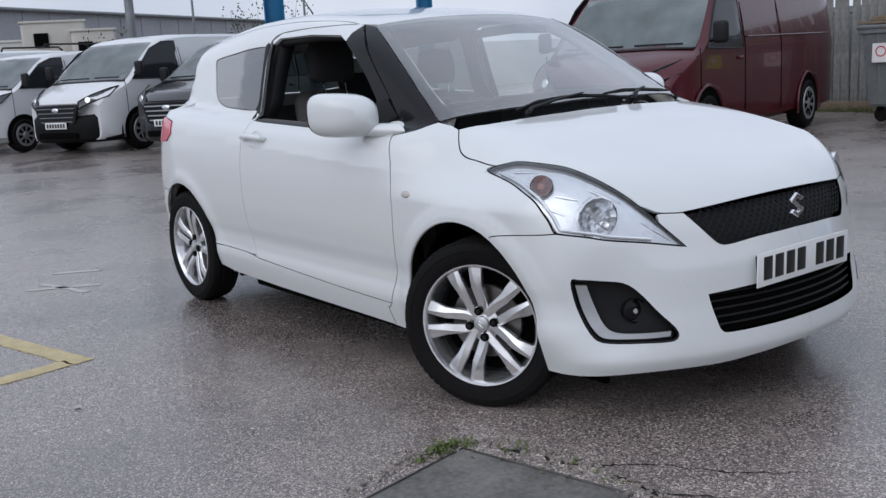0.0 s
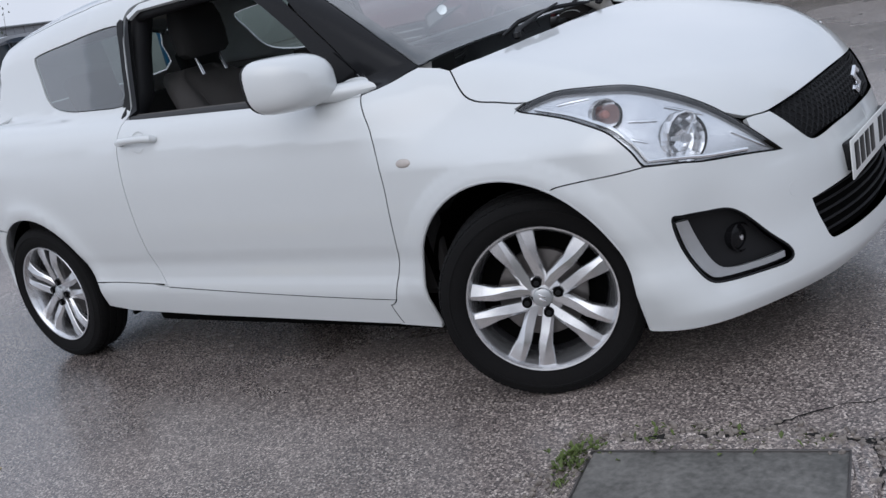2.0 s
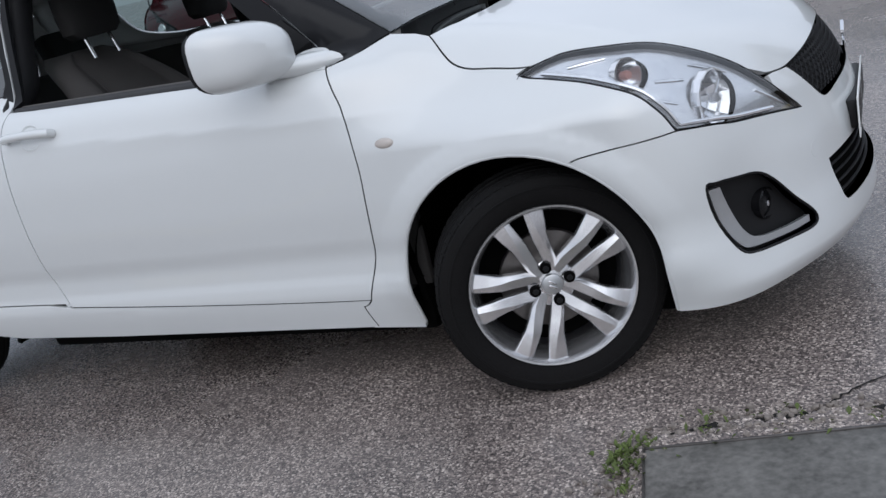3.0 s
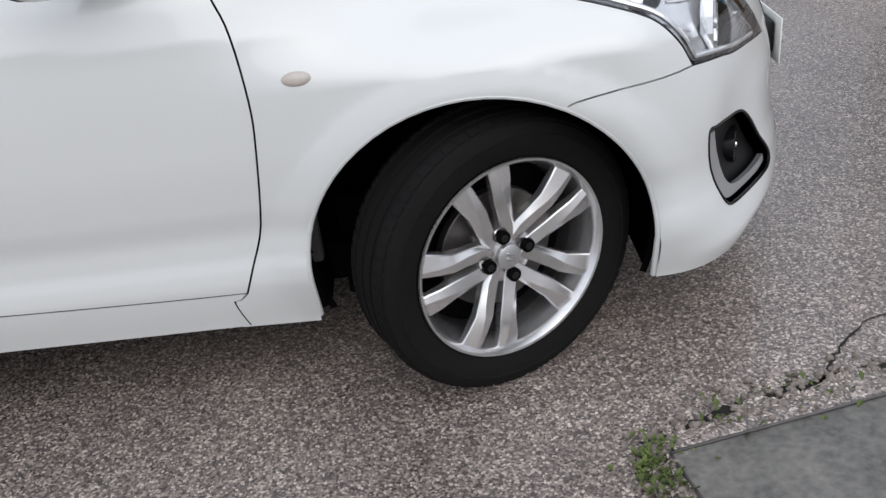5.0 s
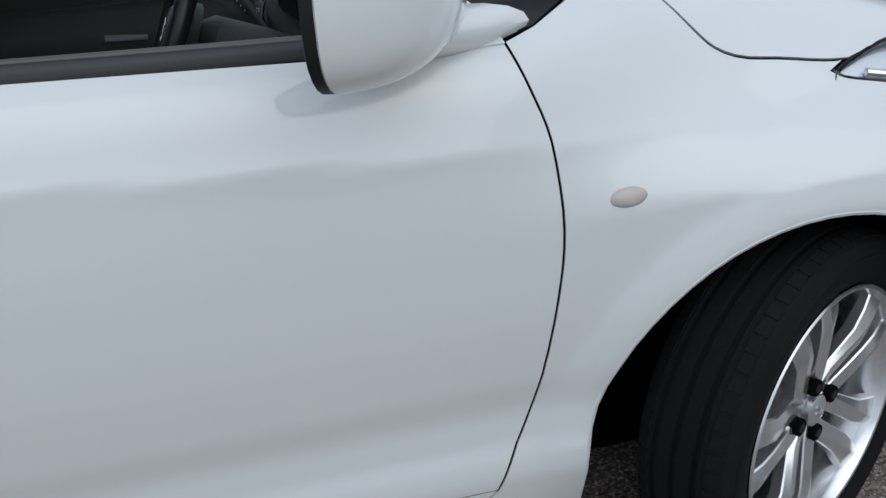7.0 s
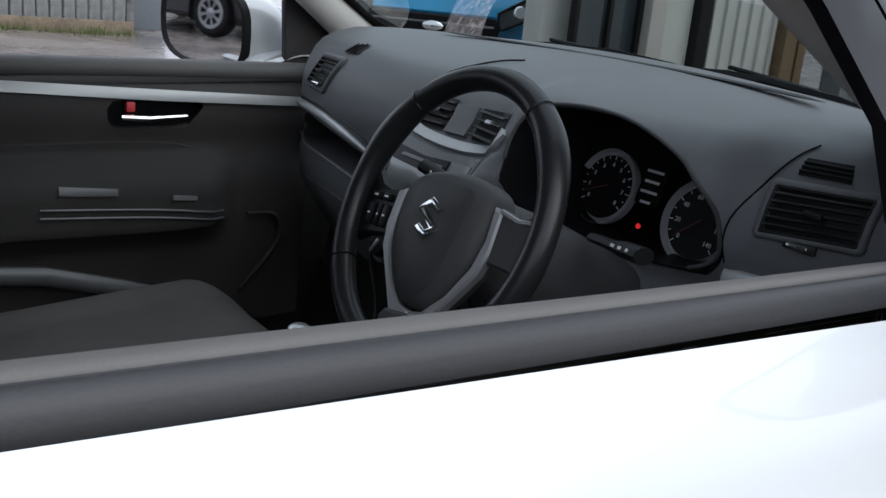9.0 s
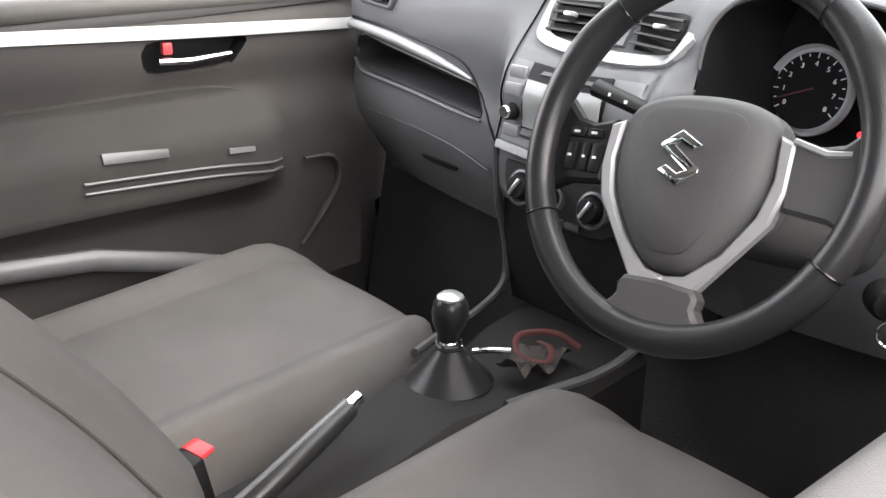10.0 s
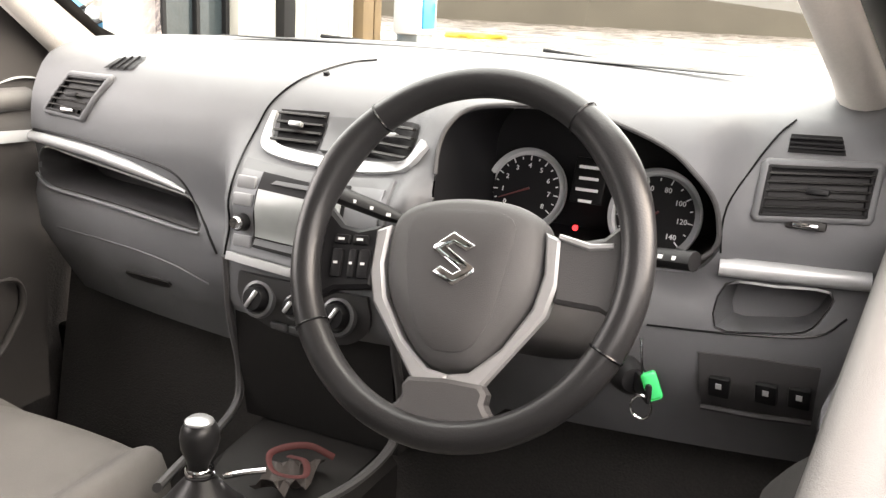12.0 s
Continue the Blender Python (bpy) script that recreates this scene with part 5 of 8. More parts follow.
# fine joints
for line in ([(0.627, 0.748), (0.50, 0.752), (0.386, 0.751), (0.30, 0.742), (0.24, 0.726)], [(-0.433, 0.793), (-0.533, 0.797), (-0.619, 0.806), (-0.65, 0.83)]):
    pts = [Vector(q) + Vector((-0.001, 0, 0)) for q in on_dash(*smooth_line(line, 4))]
    part("joint", tube(pts, 0.0013, 6), BLACK_GLOSS if line[0][0] < 0 else STACK, dashboard)
pad_low_edge = smooth_line([(0.675, 0.9125), (0.58, 0.9135), (0.497, 0.911), (0.382, 0.903), (0.321, 0.895), (0.289, 0.880), (0.262, 0.846), (0.232, 0.812), (0.212, 0.780)], 4)
part("airbag_joint", tube([Vector(q) + Vector((0.0005, 0, 0)) for q in on_dash(*pad_low_edge)], 0.0026, 6), BLACK_PLASTIC, dashboard)
dash_panel("glove_catch", smooth_line([(0.455, 0.700), (0.40, 0.703), (0.345, 0.705), (0.350, 0.694), (0.40, 0.690), (0.450, 0.690)], 2, closed=True), SLAT, 0.003, 0.003)
arc_line = smooth_line([(0.030, 1.072), (0.060, 1.066), (0.089, 1.046), (0.110, 1.025), (0.128, 0.997), (0.136, 0.951), (0.130, 0.910), (0.130, 0.864), (0.132, 0.808)], 5)
part("stack_joint", tube([Vector(q) + Vector((-0.001, 0, 0.001)) for q in on_dash(*arc_line)], 0.0016, 6), BLACK_GLOSS, dashboard)
# long slot of the windscreen heater
slot = [Vector((-0.385 - 0.10 * (y / 0.5) ** 2, y, 1.0865)) for y in np.linspace(-0.49, 0.40, 19)]
part("heater_slot", tube(slot, [0.002] + [0.011] * 17 + [0.002], 8, flat=0.18), BLACK_PLASTIC, dashboard)

# centre stack: vents in a pale frame, radio, climate knobs
frame_out = smooth_line([(0.112, 1.000), (0.116, 0.975), (0.105, 0.951), (0.049, 0.941), (-0.059, 0.939), (-0.130, 0.952), (-0.160, 0.985)], 4) + smooth_line([(-0.150, 0.992), (-0.124, 0.961), (-0.055, 0.951), (0.046, 0.953), (0.092, 0.962), (0.104, 0.980), (0.104, 1.000)], 4)
dash_panel("vent_frame", frame_out, TRIM, 0.006, 0.010)
for y0, y1 in ((0.100, 0.020), (-0.045, -0.130)):
    well = [(y0, 1.004), (y1, 1.007), (y1, 0.957), (y0 - 0.01, 0.958)]
    # flat near-black panel stands in for the shaded hollow behind the slats
    dash_panel("vent", well, DIAL, 0.002, 0.0)
    for k in range(4):
        z = 0.9640 + 0.0115 * k
        a, na = dash_spot(y0 - 0.002, z, 0.006)
        b, nb = dash_spot(y1 + 0.002, z + 0.001, 0.006)
        part("slat", tube([a, (a + b) / 2, b], 0.0042, 6, flat=0.5), SLAT, dashboard)
    a, na = dash_spot((y0 + y1) / 2, 0.983, 0.014)
    part("vent_tab", box((0.010, 0.020, 0.007), a, (0, 20, 0), 0.002), SILVER_TRIM, dashboard)
dash_panel("clock_pad", [(0.014, 1.000), (-0.040, 1.003), (-0.040, 0.958), (0.012, 0.957)], STACK, 0.007, 0.008)
dash_panel("stack_face", smooth_line([(0.122, 0.938), (0.0, 0.930), (-0.122, 0.938)], 3) + [(-0.122, 0.86), (-0.118, 0.806), (0.0, 0.803), (0.122, 0.806), (0.124, 0.86)], STACK, 0.004, 0.008, "grey centre stack face")
radio = dash_panel("radio", [(0.116, 0.924), (0.0, 0.919), (-0.112, 0.924), (-0.110, 0.818), (0.0, 0.812), (0.118, 0.818)], RADIO, 0.007, 0.008, "silver car radio with a grey display")
dash_panel("display_frame", [(0.078, 0.922), (0.0, 0.918), (-0.060, 0.921), (-0.060, 0.826), (0.0, 0.822), (0.080, 0.826)], DIAL, 0.010, 0.004, "black display surround")
dash_panel("display", [(0.074, 0.903), (0.0, 0.900), (-0.056, 0.903), (-0.056, 0.842), (0.0, 0.839), (0.076, 0.842)], DISPLAY, 0.0125, 0.004)
dash_panel("display_keys", [(0.075, 0.839), (0.0, 0.836), (-0.056, 0.839), (-0.056, 0.830), (0.0, 0.827), (0.077, 0.830)], STACK, 0.0125, 0.004)
dash_panel("slot_lip", [(0.050, 0.914), (-0.055, 0.913), (-0.055, 0.909), (0.056, 0.910)], STACK, 0.0125, 0.003)
dash_panel("radio_lip", [(0.120, 0.815), (0.0, 0.809), (-0.112, 0.815), (-0.112, 0.806), (0.0, 0.800), (0.121, 0.806)], TRIM, 0.012, 0.010, "silver lower edge of the radio")
for z, h in ((0.909, 0.017), (0.889, 0.017), (0.832, 0.016)):
    a, na = dash_spot(0.099, z, 0.008)
    part("radio_button", box((0.006, 0.030, h), a, (0, 6, 0), 0.002), RADIO_KEY, dashboard)
a, na = dash_spot(0.099, 0.861, 0.008)
knob_m = facing(a, Vector((-1, 0, 0.1)))
part("radio_knob", lathe([(0.0, -0.014), (0.009, -0.014), (0.0115, -0.012), (0.0125, 0.0)], 24, m=knob_m), BLACK_PLASTIC, dashboard)
part("knob_cap", lathe([(0.0, -0.020), (0.0075, -0.0195), (0.009, -0.017), (0.0095, -0.013)], 24, m=knob_m), CHROME, dashboard)
dash_panel("climate_panel", smooth_line([(0.102, 0.792), (0.106, 0.76), (0.092, 0.735), (0.045, 0.714), (-0.045, 0.714), (-0.092, 0.735), (-0.106, 0.76), (-0.102, 0.792)], 3), CLIMATE, 0.005, 0.008)
for y, r in ((0.066, 0.021), (0.006, 0.014), (-0.062, 0.021)):
    a, na = dash_spot(y, 0.760, 0.007)
    m = facing(a, Vector((-0.97, 0, 0.25)))
    k = part("climate_knob", lathe([(0.0, -0.020), (r * 0.72, -0.019), (r * 0.8, -0.016), (r * 0.86, -0.006)], 28, m=m), DIAL, dashboard)
    part("climate_ring", lathe([(r * 0.9, -0.004), (r, -0.0085), (r * 1.2, -0.007), (r * 1.26, 0.0)], 32, m=m), STACK, dashboard)
    part("knob_grip", box((0.005, 0.006, r * 1.3), m @ Vector((0, -0.021, 0)), (30, 14, 0), 0.002), SILVER_TRIM, dashboard)
for k in range(3):
    a, na = dash_spot(0.040 - 0.030 * k, 0.727, 0.008)
    part("climate_button", box((0.006, 0.026, 0.010), a, (0, -10, 0), 0.002), STACK, dashboard)

# side vents and demister grilles
for s, line, tab in ((1, [(0.573, 1.010), (0.470, 1.012), (0.520, 0.952), (0.620, 0.954)], (0.549, 0.9585)), (-1, [(-0.547, 0.997), (-0.655, 1.002), (-0.652, 0.951), (-0.545, 0.944)], (-0.593, 0.9365))):
    cy, cz = sum(q[0] for q in line) / 4, sum(q[1] for q in line) / 4
    lip = smooth_line([(cy + (y - cy) * k, cz + (z - cz) * k) for a, b in zip(line, line[1:] + line[:1]) for k, y, z in ((1.0, a[0], a[1]), (1.0, a[0] * 0.88 + b[0] * 0.12, a[1] * 0.88 + b[1] * 0.12), (1.0, a[0] * 0.12 + b[0] * 0.88, a[1] * 0.12 + b[1] * 0.88))], 2, closed=True)
    # no hollow here: the shade behind the slats is a near-black panel
    dash_panel("vent", line, DIAL, 0.001, 0.0)
    surround = [Vector(q) + Vector((-0.002, 0, 0)) for q in on_dash(*[(cy + (y - cy) * 1.07, cz + (z - cz) * 1.12) for y, z in lip])]
    part("vent_surround", tube(surround, 0.006, 10, closed=True), PAD, dashboard)
    part("vent_frame", tube([Vector(q) + Vector((-0.005, 0, 0)) for q in on_dash(*lip)], 0.0032, 8, closed=True), BLACK_PLASTIC, dashboard)
    for k in range(1, 6):
        t = k / 6
        a = dash_spot(line[0][0] * (1 - t) + line[3][0] * t, line[0][1] * (1 - t) + line[3][1] * t, 0.006)[0]
        b = dash_spot(line[1][0] * (1 - t) + line[2][0] * t, line[1][1] * (1 - t) + line[2][1] * t, 0.006)[0]
        part("slat", tube([a, (a + b) / 2, b], 0.0034, 6, flat=0.45), SLAT, dashboard)
        if k == 3:
            part("vane_grip", box((0.010, 0.026, 0.008), (a + b) / 2 + Vector((-0.004, 0, 0)), (0, 15, 0), 0.003), BLACK_PLASTIC, dashboard)
    a = dash_spot(*tab, 0.006)[0]
    part("tab_foot", box((0.006, 0.044, 0.011), a, (0, 10, 0), 0.003), SLAT, dashboard)
    part("vent_tab", box((0.006, 0.028, 0.006), a + Vector((-0.005, 0, 0)), (0, 10, 0), 0.002), CHROME, dashboard)
for line in ([(0.496, 1.028), (0.477, 1.044), (0.419, 1.050), (0.426, 1.031)], [(-0.561, 1.031), (-0.614, 1.032), (-0.622, 1.013), (-0.561, 1.012)]):
    dash_panel("demister", line, DIAL, 0.003, 0.0)
    for k in range(1, 4):
        t = k / 4
        a = dash_spot(line[0][0] * (1 - t) + line[3][0] * t, line[0][1] * (1 - t) + line[3][1] * t, 0.004)[0]
        b = dash_spot(line[1][0] * (1 - t) + line[2][0] * t, line[1][1] * (1 - t) + line[2][1] * t, 0.004)[0]
        part("slat", tube([a, b], 0.0015, 6), BLACK_PLASTIC, dashboard)
part("sun_sensor", lathe([(0.0, -0.006), (0.004, -0.005), (0.005, 0.0)], 12, m=facing(dash_spot(0.062, 1.052)[0], dash_spot(0.062, 1.052)[1])), BLACK_GLOSS, dashboard)
pad_edge = smooth_line([(-0.508, 0.893), (-0.510, 0.948), (-0.528, 0.992), (-0.548, 1.030), (-0.562, 1.046)], 4)
part("pad_joint", tube([Vector(q) + Vector((-0.001, 0, 0.001)) for q in on_dash(*pad_edge)], 0.0013, 6), BLACK_GLOSS, dashboard)

# switch panel low on the driver side
dash_panel("switch_panel", [(-0.495, 0.768), (-0.56, 0.770), (-0.631, 0.768), (-0.627, 0.690), (-0.56, 0.688), (-0.500, 0.690)], PAD_LOW, 0.003, 0.004)
for y in (-0.522, -0.575, -0.612):
    a = dash_spot(y, 0.728, 0.004)[0]
    sw = part("switch", box((0.010, 0.026, 0.030), a, (0, -22, 0), 0.003), BLACK_PLASTIC, dashboard)
    part("switch_mark", box((0.002, 0.007, 0.008), a + Vector((-0.006, 0, 0.002)), (0, -22, 0)), DIAL_WHITE, dashboard)
ledge = [Vector(q) + Vector((-0.010, 0, 0)) for q in on_dash((-0.500, 0.689), (-0.56, 0.686), (-0.627, 0.688))]
part("switch_ledge", tube(ledge, 0.004, 6), PAD_LOW, dashboard)


# ---- instruments ----
def text_mesh(body, size, depth=0.0006):
    c = bpy.data.curves.new("t", "FONT")
    c.body, c.size, c.extrude, c.align_x, c.align_y, c.resolution_u = body, size, depth, "CENTER", "CENTER", 2
    o = bpy.data.objects.new("t", c)
    scene.collection.objects.link(o)
    me = bpy.data.meshes.new_from_object(o.evaluated_get(bpy.context.evaluated_depsgraph_get()))
    bpy.data.objects.remove(o)
    return me


def to_driver(at, tilt=18):
    """A pose whose x runs to the driver's right, y up and z to the driver."""
    t = radians(tilt)
    up = Vector((math.sin(t), 0, math.cos(t)))
    right = Vector((0, -1, 0))
    return Matrix.Translation(at) @ Matrix((right, up, right.cross(up))).transposed().to_4x4()




def gauge(name, at, r, numbers, span, value, label):
    m = to_driver(at)
    flip = m @ Matrix.Rotation(radians(90), 4, "X")
    g = part(name, lathe([(0.0, 0.0), (r * 0.86, 0.0)], 48, m=flip), DIAL, dashboard, label)
    part("gauge_ring", lathe([(r * 0.86, 0.0), (r * 0.885, -0.006), (r * 0.93, -0.010), (r * 1.0, -0.009), (r * 1.03, 0.004)], 64, m=flip), TRIM, dashboard)
    bm = bmesh.new()
    count = (len(numbers) - 1) * 2
    for k in range(count + 1):
        a = radians(span[0] + (span[1] - span[0]) * k / count)
        q = m @ Matrix.Translation((0.79 * r * math.cos(a), 0.79 * r * math.sin(a), 0.001)) @ Matrix.Rotation(a, 4, "Z")
        bmesh.ops.create_cube(bm, size=1, matrix=q @ Matrix.Diagonal((r * (0.12 if k % 2 == 0 else 0.06), r * 0.025, 0.0006, 1)))
    tagged(part("scale_mark", bm, DIAL_WHITE, dashboard, smooth=False), kind="stuff")
    for k, word in enumerate(numbers):
        a = radians(span[0] + (span[1] - span[0]) * k / (len(numbers) - 1))
        me = text_mesh(word, r * 0.165)
        ob = as_object("numeral", me, DIAL_WHITE, dashboard)
        ob.matrix_basis = m @ Matrix.Translation((0.60 * r * math.cos(a), 0.60 * r * math.sin(a), 0.001))
    a = radians(value)
    part("needle", tube([m @ Vector((-0.12 * r * math.cos(a), -0.12 * r * math.sin(a), 0.005)), m @ Vector((0.70 * r * math.cos(a), 0.70 * r * math.sin(a), 0.005))], [0.0015, 0.0008], 6), NEEDLE, dashboard)
    part("needle_hub", lathe([(0.0, -0.010), (r * 0.13, -0.009), (r * 0.15, 0.0)], 20, m=flip), NEEDLE, dashboard)
    return g


gauge("tachometer", (-0.585, -0.234, 0.922), 0.055, "012345678", (215, -35), 203, "round rev counter with white numerals")
gauge("speedometer", (-0.585, -0.410, 0.913), 0.058, [str(n) for n in range(0, 150, 20)], (225, -45), 222, "round speedometer with white numerals")
lcd = part("trip_display", box((0.004, 0.044, 0.060), (-0.583, -0.320, 0.945), (0, 18, 0), 0.002), LCD, dashboard)
for k, (z, w) in enumerate(((0.962, 0.030), (0.948, 0.026), (0.934, 0.030), (0.920, 0.018))):
    part("display_bar", box((0.001, w, 0.0038), (-0.5868 + 0.32 * (z - 0.945), -0.320, z), (0, 18, 0)), DIAL_WHITE, dashboard)
part("warning_light", lathe([(0.0, -0.003), (0.0032, -0.0025), (0.004, 0.0)], 12, m=to_driver((-0.588, -0.308, 0.882)) @ Matrix.Rotation(radians(90), 4, "X")), RED_GLOW, dashboard)

# ---- steering wheel and column ----
WHEEL_M = to_driver((-0.945, -0.3175, 0.922), 23) @ Matrix.Rotation(radians(6.0), 4, "Z")
PAD_RING = material("pad_ring", (0.064, 0.063, 0.064), 0.48, vary=0.1, grain=1200, bump=0.25, spec=0.3)
PAD_CORE = material("pad_core", (0.050, 0.049, 0.050), 0.45, vary=0.1, grain=1200, bump=0.25, spec=0.3)
SW_TRIM = material("wheel_silver", (0.29, 0.29, 0.295), 0.38, metal=0.35, vary=0.04)
wheel = thing("steering_wheel", "", "")
as_part(wheel)
wheel["label"] = "black leather three-spoke steering wheel with silver trim"
wheel.matrix_basis = WHEEL_M
R0 = 0.1755
pts, rad = [], []
for k in range(96):
    a = 2 * math.pi * k / 96
    grip = math.exp(-((math.degrees(math.acos(max(-1, min(1, abs(math.cos(a)))))) - 32) / 16) ** 2) * (1 if math.sin(a) > -0.2 else 0.3)
    pts.append((R0 * math.cos(a), R0 * math.sin(a), 0.0))
    rad.append(0.0158 + 0.0028 * grip)
part("rim", tube(pts, rad, 16, closed=True), LEATHER, wheel)
for a in (52, 128, 208, 332):
    m = Matrix.Rotation(radians(a), 4, "Z") @ Matrix.Translation((R0, 0, 0))
    part("stitch", lathe([(0.0172, -0.0012), (0.0182, 0.0), (0.0172, 0.0012)], 24, m=m), BLACK_GLOSS, wheel)
pad_line = smooth_line([(-0.078, 0.048), (-0.050, 0.066), (0.0, 0.072), (0.050, 0.066), (0.078, 0.048), (0.083, 0.010), (0.076, -0.030), (0.050, -0.072), (0.025, -0.096), (0.0, -0.100), (-0.025, -0.096), (-0.050, -0.072), (-0.076, -0.030), (-0.083, 0.010)], 4, closed=True)
rings = []
for g, z in ((1.0, -0.040), (1.0, -0.016), (0.97, -0.006), (0.88, 0.002), (0.62, 0.008), (0.25, 0.010)):
    rings.append([Vector((q[0] * g, q[1] * g - 0.004 * (1 - g), z)) for q in pad_line])
part("airbag_cover", loft(rings), PAD_RING, wheel)
core = smooth_line([(-0.052, 0.050), (0.0, 0.058), (0.052, 0.050), (0.058, 0.010), (0.048, -0.036), (0.026, -0.076), (0.0, -0.084), (-0.026, -0.076), (-0.048, -0.036), (-0.058, 0.010)], 4, closed=True)
part("airbag_core", loft([[Vector((q[0] * g, q[1] * g, z)) for q in core] for g, z in ((1.0, -0.004), (0.985, 0.0050), (0.90, 0.0085), (0.55, 0.0115), (0.2, 0.0125))]), PAD_CORE, wheel)


def flat_piece(name, line, z, depth, mat, bevel=0.003):
    return part(name, prism([(q[0], q[1]) for q in line], depth, Matrix.Translation((0, 0, z)), bevel), mat, wheel)


for s in (-1, 1):
    line = [(s * 0.083, 0.040), (s * 0.099, 0.034), (s * 0.100, -0.010), (s * 0.092, -0.040), (s * 0.040, -0.108), (s * 0.030, -0.122), (0.0, -0.124), (0.0, -0.104), (s * 0.022, -0.100), (s * 0.052, -0.074), (s * 0.078, -0.034), (s * 0.086, 0.0)]
    flat_piece("spoke_trim", line if s > 0 else line[::-1], -0.016, 0.012, SW_TRIM)
    spoke = [(s * 0.095, 0.040), (s * 0.120, 0.034), (s * 0.140, 0.038), (s * 0.162, 0.058), (s * 0.168, 0.0), (s * 0.160, -0.040), (s * 0.140, -0.030), (s * 0.097, -0.026)]
    flat_piece("side_spoke", spoke if s > 0 else spoke[::-1], -0.020, 0.014, PAD_CORE if s > 0 else DIAL, 0.004)
low = smooth_line([(-0.038, -0.110), (0.038, -0.110), (0.043, -0.128), (0.054, -0.140), (0.080, -0.147), (0.090, -0.152), (0.045, -0.170), (0.0, -0.176), (-0.045, -0.170), (-0.090, -0.152), (-0.080, -0.147), (-0.054, -0.140), (-0.043, -0.128)], 2, closed=True)
flat_piece("lower_spoke", low, -0.016, 0.018, PAD_CORE, 0.004)
for x, y, w, h in ((-0.137, 0.022, 0.018, 0.010), (-0.115, 0.022, 0.018, 0.010), (-0.140, -0.003, 0.012, 0.030), (-0.122, -0.003, 0.008, 0.030), (-0.108, -0.003, 0.012, 0.030)):
    part("wheel_button", box((w, h, 0.006), (x, y, -0.005), bevel=0.002), DIAL, wheel)
    part("button_mark", box((w * 0.4, 0.0025, 0.0006), (x, y, -0.0016)), DIAL_WHITE, wheel)
part("horn_glint", tube([(0.098, 0.036, -0.004), (0.128, 0.028, -0.006), (0.150, 0.030, -0.006)], [0.003, 0.0035, 0.003], 6), SW_TRIM, wheel)
face = Matrix.Translation((0, 0.006, 0.0105)) @ Matrix.Diagonal((0.62, 0.62, 0.5, 1))
bm = bmesh.new()
S_TOP = [(-0.036, 0.020), (-0.004, 0.042), (0.034, 0.022), (0.020, 0.013), (-0.002, 0.024), (-0.012, 0.018), (0.030, -0.010), (0.018, -0.018), (-0.036, 0.012)]
prism([(x, y) for x, y in S_TOP], 0.009, face, 0.002, bm)
prism([(-x, -y) for x, y in S_TOP], 0.0088, face, 0.002, bm)
part("badge", bm, CHROME, wheel, "chrome maker badge")
for ob in wheel.children:
    if ob.name.split(".")[0] not in ("rim", "stitch"):
        ob.location.y -= 0.013
column = part("column_shroud", loft([[WHEEL_M @ Vector((sx * g * math.copysign(abs(math.cos(a)) ** 0.7, math.cos(a)), -0.012 + sy * g * math.copysign(abs(math.sin(a)) ** 0.7, math.sin(a)), z)) for a in [2 * math.pi * j / 24 for j in range(24)]] for sx, sy, g, z in ((0.055, 0.05, 0.85, -0.045), (0.075, 0.06, 1.0, -0.07), (0.085, 0.065, 1.0, -0.17), (0.08, 0.06, 1.0, -0.30))]), PAD_LOW, car, "dark steering column cover with stalks")
for s in (-1, 1):
    base, tip = WHEEL_M @ Vector((s * 0.07, 0.010, -0.085)), WHEEL_M @ Vector((s * 0.185, 0.030 if s < 0 else 0.004, -0.080))
    if base.y > -0.315:
        base, tip = Vector((-0.772, -0.235, 0.886)), Vector((-0.808, -0.085, 0.929))
    else:
        base, tip = Vector((-0.770, -0.400, 0.905)), Vector((-0.800, -0.512, 0.916))
    stalk = part("stalk", tube([base, base.lerp(tip, 0.5), base.lerp(tip, 0.62), tip], [0.008, 0.009, 0.013, 0.014], 10, flat=0.75), BLACK_PLASTIC, column)
    for k in range(3):
        q = base.lerp(tip, 0.55 + 0.14 * k)
        part("stalk_mark", box((0.0006, 0.006, 0.004), q + Vector((-0.0125, 0, 0.004)), (0, 20, 0)), DIAL_WHITE, stalk)
ign = Vector((-0.775, -0.452, 0.768))
part("ignition", lathe([(0.0, -0.014), (0.014, -0.013), (0.018, -0.004), (0.020, 0.02)], 24, m=facing(ign, Vector((-0.8, -0.55, 0.1)))), BLACK_PLASTIC, column)
key = part("key", box((0.045, 0.006, 0.022), ign + Vector((-0.030, -0.022, 0.004)), (0, 0, 35), 0.003), BLACK_PLASTIC, column)
part("key_ring", tube([ign + Vector((-0.045, -0.026 + 0.011 * math.cos(a), -0.012 + 0.013 * math.sin(a))) for a in [2 * math.pi * j / 20 for j in range(20)]], 0.0015, 6, closed=True), CHROME, column)
tag = thing("key_tag", "green plastic tag hanging from the ignition key", "key tag")
part("tag", box((0.005, 0.017, 0.031), ign + Vector((-0.040, -0.034, 0.012)), (-22, 8, 20), 0.004, 3), GREEN_PLASTIC, tag)
part("tag_loop", tube([ign + Vector((-0.042, -0.024, 0.018)), ign + Vector((-0.040, -0.020, 0.040)), ign + Vector((-0.034, -0.016, 0.060))], 0.0015, 6), CHROME, tag)


